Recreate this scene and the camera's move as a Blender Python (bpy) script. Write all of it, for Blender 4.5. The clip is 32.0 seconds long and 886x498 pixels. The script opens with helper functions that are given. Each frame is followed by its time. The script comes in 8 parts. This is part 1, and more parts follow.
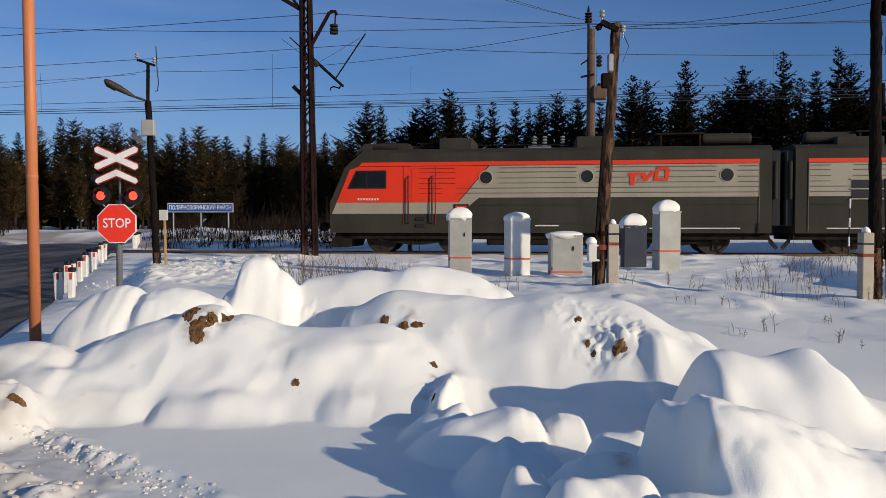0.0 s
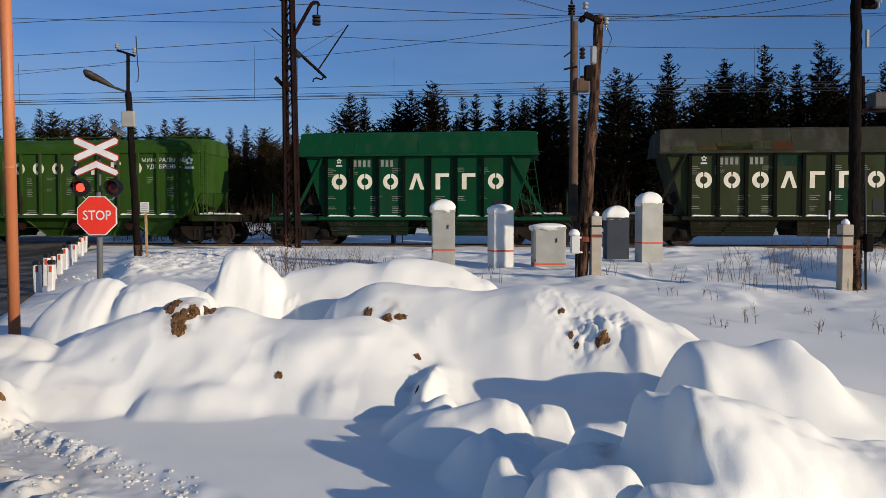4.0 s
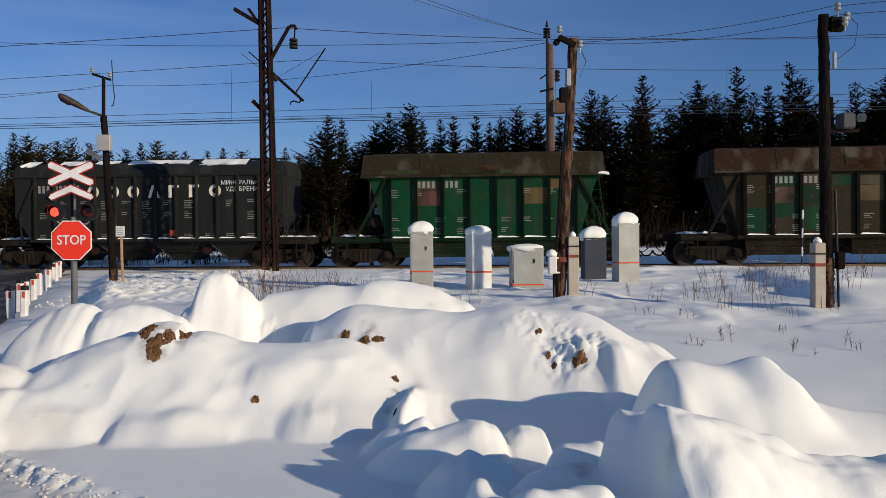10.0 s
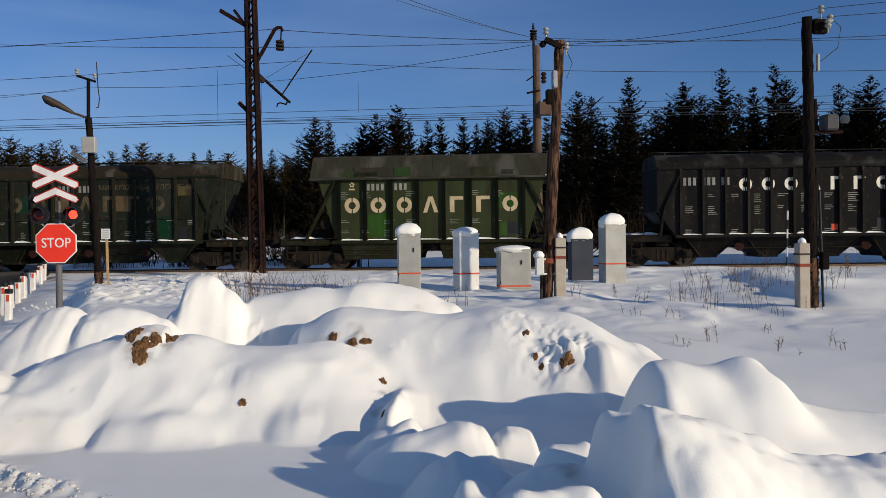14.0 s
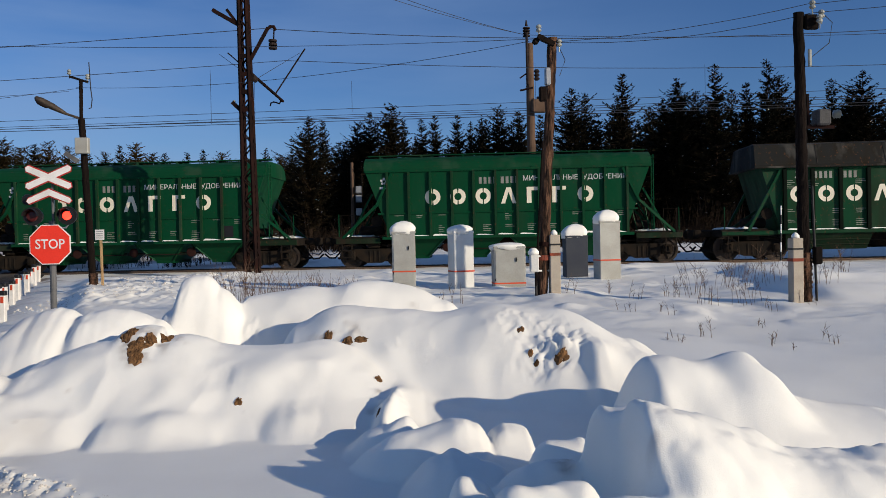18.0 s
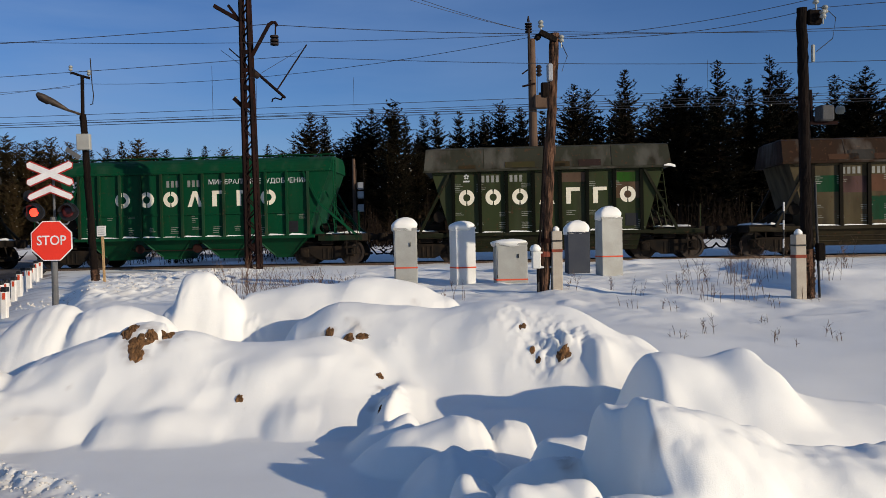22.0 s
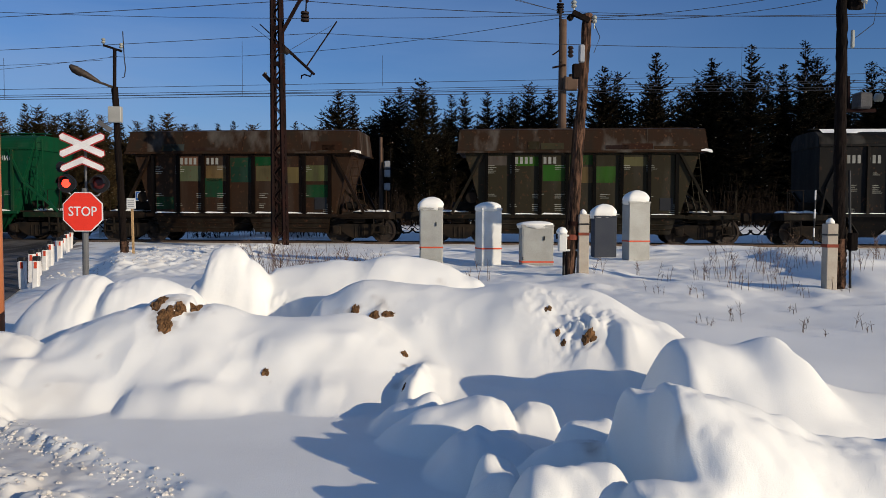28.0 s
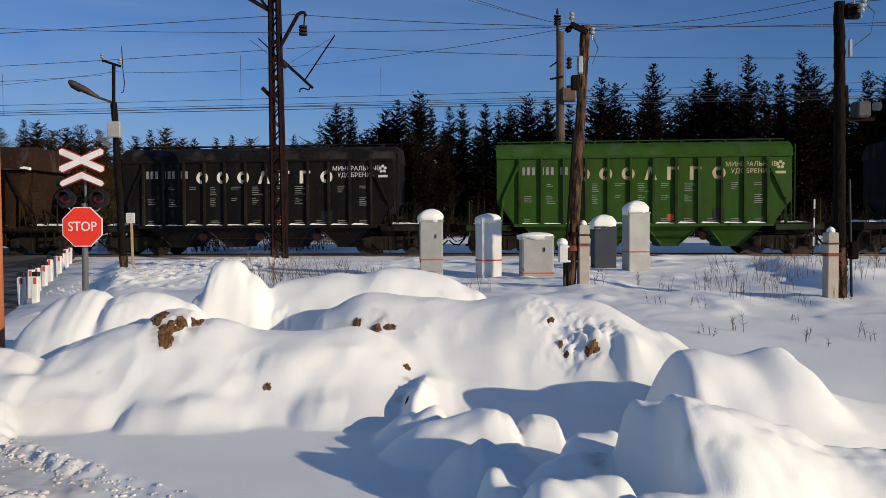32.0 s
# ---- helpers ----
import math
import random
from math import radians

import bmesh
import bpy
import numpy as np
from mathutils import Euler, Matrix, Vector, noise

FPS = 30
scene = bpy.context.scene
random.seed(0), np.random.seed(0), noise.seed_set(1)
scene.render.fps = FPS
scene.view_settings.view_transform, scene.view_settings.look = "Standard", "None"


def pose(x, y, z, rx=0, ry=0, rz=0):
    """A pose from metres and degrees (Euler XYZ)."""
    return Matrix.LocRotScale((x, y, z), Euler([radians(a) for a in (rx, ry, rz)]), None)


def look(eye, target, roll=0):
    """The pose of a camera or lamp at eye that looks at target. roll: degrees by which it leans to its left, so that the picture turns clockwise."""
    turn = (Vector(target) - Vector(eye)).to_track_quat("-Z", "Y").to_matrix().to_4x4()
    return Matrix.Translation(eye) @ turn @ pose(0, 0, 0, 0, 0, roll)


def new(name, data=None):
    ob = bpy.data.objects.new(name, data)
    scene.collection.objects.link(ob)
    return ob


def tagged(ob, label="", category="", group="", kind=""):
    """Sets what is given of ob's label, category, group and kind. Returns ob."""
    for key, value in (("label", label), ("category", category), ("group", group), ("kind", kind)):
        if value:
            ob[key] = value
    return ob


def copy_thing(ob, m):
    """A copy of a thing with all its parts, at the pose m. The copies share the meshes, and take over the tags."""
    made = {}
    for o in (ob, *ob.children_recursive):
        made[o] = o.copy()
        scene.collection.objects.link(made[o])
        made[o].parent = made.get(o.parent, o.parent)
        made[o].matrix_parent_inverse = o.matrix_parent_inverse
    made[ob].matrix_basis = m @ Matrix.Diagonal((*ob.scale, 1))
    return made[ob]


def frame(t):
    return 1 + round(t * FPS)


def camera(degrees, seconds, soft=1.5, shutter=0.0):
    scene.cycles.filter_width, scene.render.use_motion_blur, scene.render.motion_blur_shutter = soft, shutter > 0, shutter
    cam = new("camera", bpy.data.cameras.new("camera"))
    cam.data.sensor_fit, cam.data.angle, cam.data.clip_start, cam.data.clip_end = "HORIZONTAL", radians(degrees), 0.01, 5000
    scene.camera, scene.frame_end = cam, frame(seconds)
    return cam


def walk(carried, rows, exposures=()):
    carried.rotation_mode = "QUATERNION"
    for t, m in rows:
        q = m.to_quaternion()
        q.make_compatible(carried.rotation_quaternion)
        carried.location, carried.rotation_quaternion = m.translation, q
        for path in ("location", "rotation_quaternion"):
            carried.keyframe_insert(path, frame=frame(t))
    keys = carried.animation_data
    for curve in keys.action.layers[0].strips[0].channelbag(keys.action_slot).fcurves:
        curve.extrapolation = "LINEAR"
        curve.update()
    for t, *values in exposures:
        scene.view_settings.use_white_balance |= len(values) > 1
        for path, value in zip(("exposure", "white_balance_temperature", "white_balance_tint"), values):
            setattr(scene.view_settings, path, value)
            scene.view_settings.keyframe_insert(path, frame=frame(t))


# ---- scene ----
cam = camera(57.69, 32.0, soft=0.85, shutter=0.0)
# seconds, yaw, pitch, roll in degrees, and the eye
PATH = (
    (0, 0.000, -1.750, 0.000, -0.015, 0.008, 1.700),
    (0.5, 0.009, -1.788, 0.136, -0.020, 0.007, 1.700),
    (1, 0.001, -1.891, 0.186, -0.017, 0.012, 1.699),
    (1.5, -0.243, -2.063, 0.121, -0.019, 0.014, 1.698),
    (2, -0.560, -2.247, 0.121, -0.018, 0.016, 1.697),
    (2.5, -0.828, -2.381, 0.112, -0.021, 0.023, 1.695),
    (3, -1.026, -2.537, 0.069, -0.019, 0.022, 1.697),
    (3.5, -1.159, -2.433, -0.054, -0.016, 0.020, 1.697),
    (5.5, -1.385, -2.001, 0.282, -0.018, 0.007, 1.695),
    (6, -1.454, -1.906, 0.330, -0.015, 0.002, 1.697),
    (6.5, -1.480, -1.777, 0.295, -0.011, -0.001, 1.700),
    (7, -1.623, -1.567, 0.234, -0.008, 0.001, 1.700),
    (7.5, -1.803, -1.407, 0.137, -0.009, 0.001, 1.699),
    (8, -2.036, -1.290, -0.117, -0.007, -0.001, 1.702),
    (8.5, -2.256, -1.184, -0.143, -0.004, -0.002, 1.700),
    (9, -2.489, -1.059, -0.315, -0.001, -0.015, 1.700),
    (9.5, -2.506, -0.847, -0.655, 0.005, -0.010, 1.700),
    (10, -2.675, -0.780, -0.498, 0.005, -0.004, 1.699),
    (10.5, -2.763, -0.755, -0.354, 0.006, -0.008, 1.700),
    (11, -2.966, -0.715, -0.329, 0.006, -0.012, 1.702),
    (11.5, -3.231, -0.634, -0.332, 0.006, -0.017, 1.701),
    (12, -3.567, -0.596, -0.458, 0.007, -0.015, 1.702),
    (12.5, -3.921, -0.595, -0.635, 0.011, -0.011, 1.701),
    (13, -3.964, -0.600, -0.827, 0.011, -0.010, 1.704),
    (13.5, -3.861, -0.619, -0.814, 0.009, -0.009, 1.702),
    (14, -3.564, -0.678, -0.677, 0.008, -0.011, 1.702),
    (14.5, -3.247, -0.780, -0.543, 0.011, -0.015, 1.702),
    (16.5, -3.150, -0.879, -1.061, 0.013, -0.027, 1.701),
    (17, -3.304, -0.877, -1.122, 0.013, -0.028, 1.703),
    (17.5, -3.488, -0.881, -1.133, 0.014, -0.026, 1.703),
    (18, -3.909, -0.828, -1.173, 0.015, -0.028, 1.700),
    (18.5, -4.137, -1.001, -1.331, 0.016, -0.018, 1.699),
    (19, -4.326, -1.170, -1.328, 0.016, -0.015, 1.697),
    (19.5, -4.454, -1.331, -1.401, 0.023, 0.006, 1.703),
    (20, -4.488, -1.429, -1.495, 0.022, 0.008, 1.702),
    (20.5, -4.484, -1.516, -1.392, 0.019, 0.006, 1.703),
    (21, -4.317, -1.381, -1.272, 0.017, -0.004, 1.702),
    (21.5, -4.026, -1.188, -1.285, 0.020, -0.003, 1.704),
    (22, -3.763, -1.097, -1.170, 0.021, -0.001, 1.703),
    (22.5, -3.552, -1.043, -0.963, 0.014, -0.004, 1.704),
    (23, -3.364, -1.035, -0.826, 0.008, -0.003, 1.702),
    (23.5, -3.139, -1.162, -0.636, 0.009, -0.001, 1.702),
    (24, -2.879, -1.413, -0.465, 0.007, -0.001, 1.701),
    (24.5, -2.665, -1.541, -0.308, 0.005, 0.001, 1.701),
    (25, -2.555, -1.748, -0.153, 0.002, 0.008, 1.700),
    (25.5, -2.235, -1.795, -0.029, 0.003, 0.008, 1.701),
    (27.5, -2.126, -2.583, 0.334, -0.007, 0.013, 1.696),
    (28, -2.022, -2.470, 0.223, -0.008, 0.012, 1.696),
    (28.5, -1.923, -2.346, 0.027, -0.009, 0.013, 1.698),
    (29, -1.824, -2.260, -0.097, -0.007, 0.011, 1.697),
    (29.5, -1.838, -2.153, -0.137, -0.009, 0.015, 1.695),
    (30, -1.935, -2.033, -0.070, -0.009, 0.014, 1.695),
    (30.5, -1.916, -1.943, -0.092, -0.011, 0.013, 1.696),
    (31, -1.907, -1.850, -0.412, -0.005, 0.013, 1.699),
    (31.5, -2.045, -1.793, -0.508, -0.014, 0.016, 1.697),
    (32, -2.102, -1.623, -0.258, -0.035, 0.033, 1.699),
)
walk(cam, [(t, pose(x, y, z, 0, 0, yaw) @ pose(0, 0, 0, 90 + pitch, 0, 0) @ pose(0, 0, 0, 0, 0, roll))
           for t, yaw, pitch, roll, x, y, z in PATH])

# ---- daylight: a low sun from the right and behind the camera, and the blue sky ----
SUN_FROM = Vector((0.790, -0.613, 0.272)).normalized()


def make_world():
    w = bpy.data.worlds.new("sky")
    w.use_nodes = True
    nt = w.node_tree
    bg = nt.nodes["Background"]
    sky = nt.nodes.new("ShaderNodeTexSky")
    sky.sky_type, sky.sun_disc = "NISHITA", False
    sky.sun_elevation = math.asin(SUN_FROM.z)
    sky.sun_rotation = math.atan2(SUN_FROM.x, SUN_FROM.y)
    sky.altitude, sky.air_density, sky.dust_density, sky.ozone_density = 150, 1.0, 0.1, 3.0
    # thin streaks of high cloud
    co = nt.nodes.new("ShaderNodeTexCoord")
    mp = nt.nodes.new("ShaderNodeMapping")
    mp.inputs["Scale"].default_value = (1.6, 1.6, 9.0)
    mp.inputs["Rotation"].default_value = (0.0, radians(9), 0.0)
    nz = nt.nodes.new("ShaderNodeTexNoise")
    nz.inputs["Scale"].default_value, nz.inputs["Detail"].default_value = 1.7, 6.0
    rp = nt.nodes.new("ShaderNodeValToRGB")
    rp.color_ramp.elements[0].position, rp.color_ramp.elements[1].position = 0.28, 0.85
    rp.color_ramp.elements[0].color, rp.color_ramp.elements[1].color = (0, 0, 0, 1), (0.42, 0.42, 0.42, 1)
    mx = nt.nodes.new("ShaderNodeMix")
    mx.data_type = "RGBA"
    mx.inputs["B"].default_value = (5.0, 5.6, 6.4, 1)
    nt.links.new(co.outputs["Generated"], mp.inputs["Vector"])
    nt.links.new(mp.outputs[0], nz.inputs["Vector"])
    nt.links.new(nz.outputs["Fac"], rp.inputs["Fac"])
    # the high cloud thins out to one side
    sep = nt.nodes.new("ShaderNodeSeparateXYZ")
    thin = nt.nodes.new("ShaderNodeMapRange")
    thin.inputs["From Min"].default_value, thin.inputs["From Max"].default_value = -0.35, 0.40
    thin.inputs["To Min"].default_value, thin.inputs["To Max"].default_value = 2.3, 0.0
    less = nt.nodes.new("ShaderNodeMath")
    less.operation = "MULTIPLY"
    nt.links.new(co.outputs["Generated"], sep.inputs[0])
    nt.links.new(sep.outputs["X"], thin.inputs["Value"])
    nt.links.new(thin.outputs[0], less.inputs[0])
    nt.links.new(rp.outputs["Color"], less.inputs[1])
    nt.links.new(less.outputs[0], mx.inputs["Factor"])
    nt.links.new(sky.outputs[0], mx.inputs["A"])
    tint = nt.nodes.new("ShaderNodeMix")
    tint.data_type, tint.blend_type = "RGBA", "MULTIPLY"
    tint.inputs["Factor"].default_value = 1.0
    tint.inputs["B"].default_value = (0.70, 0.96, 1.42, 1)
    nt.links.new(mx.outputs["Result"], tint.inputs["A"])
    nt.links.new(tint.outputs["Result"], bg.inputs["Color"])
    bg.inputs["Strength"].default_value = 0.062
    scene.world = w


make_world()
sun = new("sun", bpy.data.lights.new("sun", "SUN"))
sun.data.energy, sun.data.angle, sun.data.color = 4.08, radians(0.53), (1.0, 0.865, 0.675)
sun.matrix_world = look(SUN_FROM * 200, (0, 0, 0))
scene.view_settings.exposure = 0.05


# ---- materials ----
def node(nt, kind, **kw):
    n = nt.nodes.new(kind)
    for k, val in kw.items():
        n.inputs[k.replace("_", " ")].default_value = val
    return n


def surface(name, base, rough=0.6, metal=0.0, second=None, scale=3.0, amount=0.5, fine=40.0, fine_amount=0.15,
            bump=0.02, bump_scale=60.0, stretch=(1, 1, 1), glow=0.0, glow_colour=None, random=0.0, sharp=0.15):
    """A plain surface with blotches of a second colour, a fine grain and a little relief."""
    m = bpy.data.materials.new(name)
    m.use_nodes = True
    nt = m.node_tree
    b = nt.nodes["Principled BSDF"]
    co = node(nt, "ShaderNodeTexCoord")
    info = node(nt, "ShaderNodeObjectInfo")
    add = nt.nodes.new("ShaderNodeVectorMath")
    add.operation = "MULTIPLY_ADD"
    add.inputs[1].default_value = stretch
    rnd = nt.nodes.new("ShaderNodeVectorMath")
    rnd.operation = "SCALE"
    rnd.inputs[0].default_value = (37.0, 19.0, 53.0)
    nt.links.new(info.outputs["Random"], rnd.inputs["Scale"])
    nt.links.new(co.outputs["Object"], add.inputs[0])
    nt.links.new(rnd.outputs[0], add.inputs[2])
    big = node(nt, "ShaderNodeTexNoise", Scale=scale, Detail=4.0)
    small = node(nt, "ShaderNodeTexNoise", Scale=fine, Detail=3.0)
    ramp = nt.nodes.new("ShaderNodeMapRange")
    ramp.inputs["From Min"].default_value, ramp.inputs["From Max"].default_value = 0.5 - sharp, 0.5 + sharp
    ramp.inputs["To Max"].default_value = amount
    mix = nt.nodes.new("ShaderNodeMix")
    mix.data_type = "RGBA"
    mix.inputs["A"].default_value = (*base, 1)
    mix.inputs["B"].default_value = (*(second or [c * 0.6 for c in base]), 1)
    hsv = node(nt, "ShaderNodeHueSaturation")
    val = nt.nodes.new("ShaderNodeMapRange")
    val.inputs["To Min"].default_value, val.inputs["To Max"].default_value = 1 - fine_amount, 1 + fine_amount
    for n in (big, small):
        nt.links.new(add.outputs[0], n.inputs["Vector"])
    nt.links.new(big.outputs["Fac"], ramp.inputs["Value"])
    nt.links.new(ramp.outputs[0], mix.inputs["Factor"])
    nt.links.new(small.outputs["Fac"], val.inputs["Value"])
    nt.links.new(mix.outputs["Result"], hsv.inputs["Color"])
    if random:
        r2 = nt.nodes.new("ShaderNodeMapRange")
        r2.inputs["To Min"].default_value, r2.inputs["To Max"].default_value = 1 - random, 1 + random
        mul = nt.nodes.new("ShaderNodeMath")
        mul.operation = "MULTIPLY"
        nt.links.new(info.outputs["Random"], r2.inputs["Value"])
        nt.links.new(r2.outputs[0], mul.inputs[0])
        nt.links.new(val.outputs[0], mul.inputs[1])
        nt.links.new(mul.outputs[0], hsv.inputs["Value"])
    else:
        nt.links.new(val.outputs[0], hsv.inputs["Value"])
    nt.links.new(hsv.outputs[0], b.inputs["Base Color"])
    b.inputs["Roughness"].default_value, b.inputs["Metallic"].default_value = rough, metal
    b.inputs["Specular IOR Level"].default_value = 0.08 if rough > 0.74 else 0.3
    if bump:
        rel = node(nt, "ShaderNodeTexNoise", Scale=bump_scale, Detail=4.0)
        bp = node(nt, "ShaderNodeBump", Distance=bump, Strength=0.7)
        nt.links.new(add.outputs[0], rel.inputs["Vector"])
        nt.links.new(rel.outputs["Fac"], bp.inputs["Height"])
        nt.links.new(bp.outputs[0], b.inputs["Normal"])
    if glow:
        b.inputs["Emission Color"].default_value = (*(glow_colour or base), 1)
        b.inputs["Emission Strength"].default_value = glow
    return m


def wagon_paint(name, rough=0.5, frost=0.0):
    """Paint in the object's own colour, with runs of grime; the alpha of the colour says how grimy, and on ribs adds
    shade.
    """
    m = bpy.data.materials.new(name)
    m.use_nodes = True
    nt = m.node_tree
    b = nt.nodes["Principled BSDF"]
    co = node(nt, "ShaderNodeTexCoord")
    info = node(nt, "ShaderNodeObjectInfo")
    rnd = nt.nodes.new("ShaderNodeVectorMath")
    rnd.operation = "SCALE"
    rnd.inputs[0].default_value = (37.0, 19.0, 53.0)
    nt.links.new(info.outputs["Random"], rnd.inputs["Scale"])

    def noise_at(stretch, scale, detail, lo, hi, to=1.0):
        add = nt.nodes.new("ShaderNodeVectorMath")
        add.operation = "MULTIPLY_ADD"
        add.inputs[1].default_value = stretch
        nt.links.new(co.outputs["Object"], add.inputs[0])
        nt.links.new(rnd.outputs[0], add.inputs[2])
        n = node(nt, "ShaderNodeTexNoise", Scale=scale, Detail=detail)
        nt.links.new(add.outputs[0], n.inputs["Vector"])
        r = nt.nodes.new("ShaderNodeMapRange")
        r.inputs["From Min"].default_value, r.inputs["From Max"].default_value, r.inputs["To Max"].default_value = lo, hi, to
        nt.links.new(n.outputs["Fac"], r.inputs["Value"])
        return r.outputs[0]

    runs = noise_at((1, 1, 0.10), 2.6, 5.0, 0.36, 0.66)
    cloud = noise_at((1, 1, 1), 0.9, 4.0, 0.30, 0.70)
    chips = noise_at((1, 1, 0.8), 9.0, 6.0, 0.62, 0.68)
    grime = nt.nodes.new("ShaderNodeMath")
    grime.operation = "MULTIPLY"
    nt.links.new(runs, grime.inputs[0])
    nt.links.new(cloud, grime.inputs[1])
    lift = nt.nodes.new("ShaderNodeMath")
    lift.operation = "MULTIPLY_ADD"
    lift.inputs[1].default_value, lift.inputs[2].default_value = 1.2, 0.25
    nt.links.new(grime.outputs[0], lift.inputs[0])
    fac = nt.nodes.new("ShaderNodeMath")
    fac.operation, fac.use_clamp = "MULTIPLY", True
    nt.links.new(lift.outputs[0], fac.inputs[0])
    nt.links.new(info.outputs["Alpha"], fac.inputs[1])
    mix = nt.nodes.new("ShaderNodeMix")
    mix.data_type = "RGBA"
    mix.inputs["B"].default_value = (0.020, 0.016, 0.011, 1)
    nt.links.new(info.outputs["Color"], mix.inputs["A"])
    nt.links.new(fac.outputs[0], mix.inputs["Factor"])
    rust = nt.nodes.new("ShaderNodeMix")
    rust.data_type = "RGBA"
    rust.inputs["B"].default_value = (0.075, 0.035, 0.018, 1)
    cf = nt.nodes.new("ShaderNodeMath")
    cf.operation = "MULTIPLY"
    nt.links.new(chips, cf.inputs[0])
    nt.links.new(info.outputs["Alpha"], cf.inputs[1])
    nt.links.new(mix.outputs["Result"], rust.inputs["A"])
    nt.links.new(cf.outputs[0], rust.inputs["Factor"])
    pale = nt.nodes.new("ShaderNodeMix")
    pale.data_type = "RGBA"
    pale.inputs["B"].default_value = (0.17, 0.16, 0.14, 1)
    worn = nt.nodes.new("ShaderNodeMath")
    worn.operation = "MULTIPLY"
    nt.links.new(noise_at((0.9, 1, 0.22), 1.5, 6.0, 0.52, 0.66, frost), worn.inputs[0])
    nt.links.new(info.outputs["Alpha"], worn.inputs[1])
    nt.links.new(worn.outputs[0], pale.inputs["Factor"])
    nt.links.new(rust.outputs["Result"], pale.inputs["A"])
    nt.links.new(pale.outputs["Result"], b.inputs["Base Color"])
    b.inputs["Specular IOR Level"].default_value = 0.06
    rr = nt.nodes.new("ShaderNodeMapRange")
    rr.inputs["To Min"].default_value, rr.inputs["To Max"].default_value = rough, 0.85
    nt.links.new(fac.outputs[0], rr.inputs["Value"])
    nt.links.new(rr.outputs[0], b.inputs["Roughness"])
    dent = node(nt, "ShaderNodeTexNoise", Scale=2.2, Detail=3.0)
    nt.links.new(co.outputs["Object"], dent.inputs["Vector"])
    bp = node(nt, "ShaderNodeBump", Distance=0.03, Strength=0.35)
    nt.links.new(dent.outputs["Fac"], bp.inputs["Height"])
    nt.links.new(bp.outputs[0], b.inputs["Normal"])
    return m


def snow_material():
    m = bpy.data.materials.new("snow")
    m.use_nodes = True
    nt = m.node_tree
    b = nt.nodes["Principled BSDF"]
    co = node(nt, "ShaderNodeTexCoord")
    n1 = node(nt, "ShaderNodeTexNoise", Scale=0.8, Detail=5.0)
    n2 = node(nt, "ShaderNodeTexNoise", Scale=18.0, Detail=6.0, Roughness=0.65)
    n3 = node(nt, "ShaderNodeTexNoise", Scale=140.0, Detail=2.0)
    ramp = nt.nodes.new("ShaderNodeValToRGB")
    ramp.color_ramp.elements[0].position, ramp.color_ramp.elements[1].position = 0.3, 0.62
    ramp.color_ramp.elements[0].color, ramp.color_ramp.elements[1].color = (0.815, 0.80, 0.74, 1), (0.88, 0.868, 0.805, 1)
    for n in (n1, n2, n3):
        nt.links.new(co.outputs["Object"], n.inputs["Vector"])
    nt.links.new(n1.outputs["Fac"], ramp.inputs["Fac"])
    at = nt.nodes.new("ShaderNodeAttribute")
    at.attribute_name = "dirt"
    soil = nt.nodes.new("ShaderNodeMix")
    soil.data_type = "RGBA"
    soil.inputs["B"].default_value = (0.14, 0.075, 0.034, 1)
    nt.links.new(at.outputs["Fac"], soil.inputs["Factor"])
    nt.links.new(ramp.outputs[0], soil.inputs["A"])
    nt.links.new(soil.outputs["Result"], b.inputs["Base Color"])
    b.inputs["Roughness"].default_value = 0.62
    b.inputs["Specular IOR Level"].default_value = 0.25
    b1 = node(nt, "ShaderNodeBump", Distance=0.03, Strength=0.13)
    b2 = node(nt, "ShaderNodeBump", Distance=0.006, Strength=0.4)
    nt.links.new(n2.outputs["Fac"], b1.inputs["Height"])
    nt.links.new(n3.outputs["Fac"], b2.inputs["Height"])
    nt.links.new(b1.outputs[0], b2.inputs["Normal"])
    nt.links.new(b2.outputs[0], b.inputs["Normal"])
    return m


SNOW = snow_material()
SNOW_GREY = surface("churned_snow", (0.66, 0.63, 0.58), 0.8, second=(0.45, 0.41, 0.35), scale=2.0, amount=0.6, bump=0.01, random=0.0)
PAINT = wagon_paint("wagon_paint", 0.42, 0.10)
ROOF_PAINT = wagon_paint("roof_paint", 0.6, 0.42)
LETTER = surface("lettering_cream", (0.80, 0.74, 0.58), 0.6, second=(0.5, 0.45, 0.35), scale=2.0, amount=0.35, bump=0)
PRINT = surface("faded_print", (0.26, 0.26, 0.22), 0.7, second=(0.10, 0.10, 0.08), scale=3.0, amount=0.7, bump=0)
LETTER_OLD = surface("lettering_tan", (0.34, 0.26, 0.16), 0.7, second=(0.12, 0.09, 0.05), scale=2.5, amount=0.7, bump=0)
LETTER_TAN = surface("lettering_buff", (0.50, 0.40, 0.24), 0.7, second=(0.30, 0.24, 0.14), scale=2.5, amount=0.5, bump=0)
LETTER_FADED = surface("lettering_faded", (0.11, 0.085, 0.05), 0.8, second=(0.04, 0.035, 0.022), scale=2.5, amount=0.8, bump=0)
STENCIL_DULL = surface("stencil_dull", (0.26, 0.26, 0.235), 0.7, second=(0.12, 0.12, 0.10), scale=2.5, amount=0.6, bump=0)
STENCIL = surface("stencil_white", (0.62, 0.62, 0.60), 0.6, scale=2.0, amount=0.5, bump=0)
UNDER = surface("running_gear", (0.010, 0.009, 0.008), 0.9, 0.0, second=(0.026, 0.018, 0.012), scale=3.0, amount=0.8, bump=0.01)
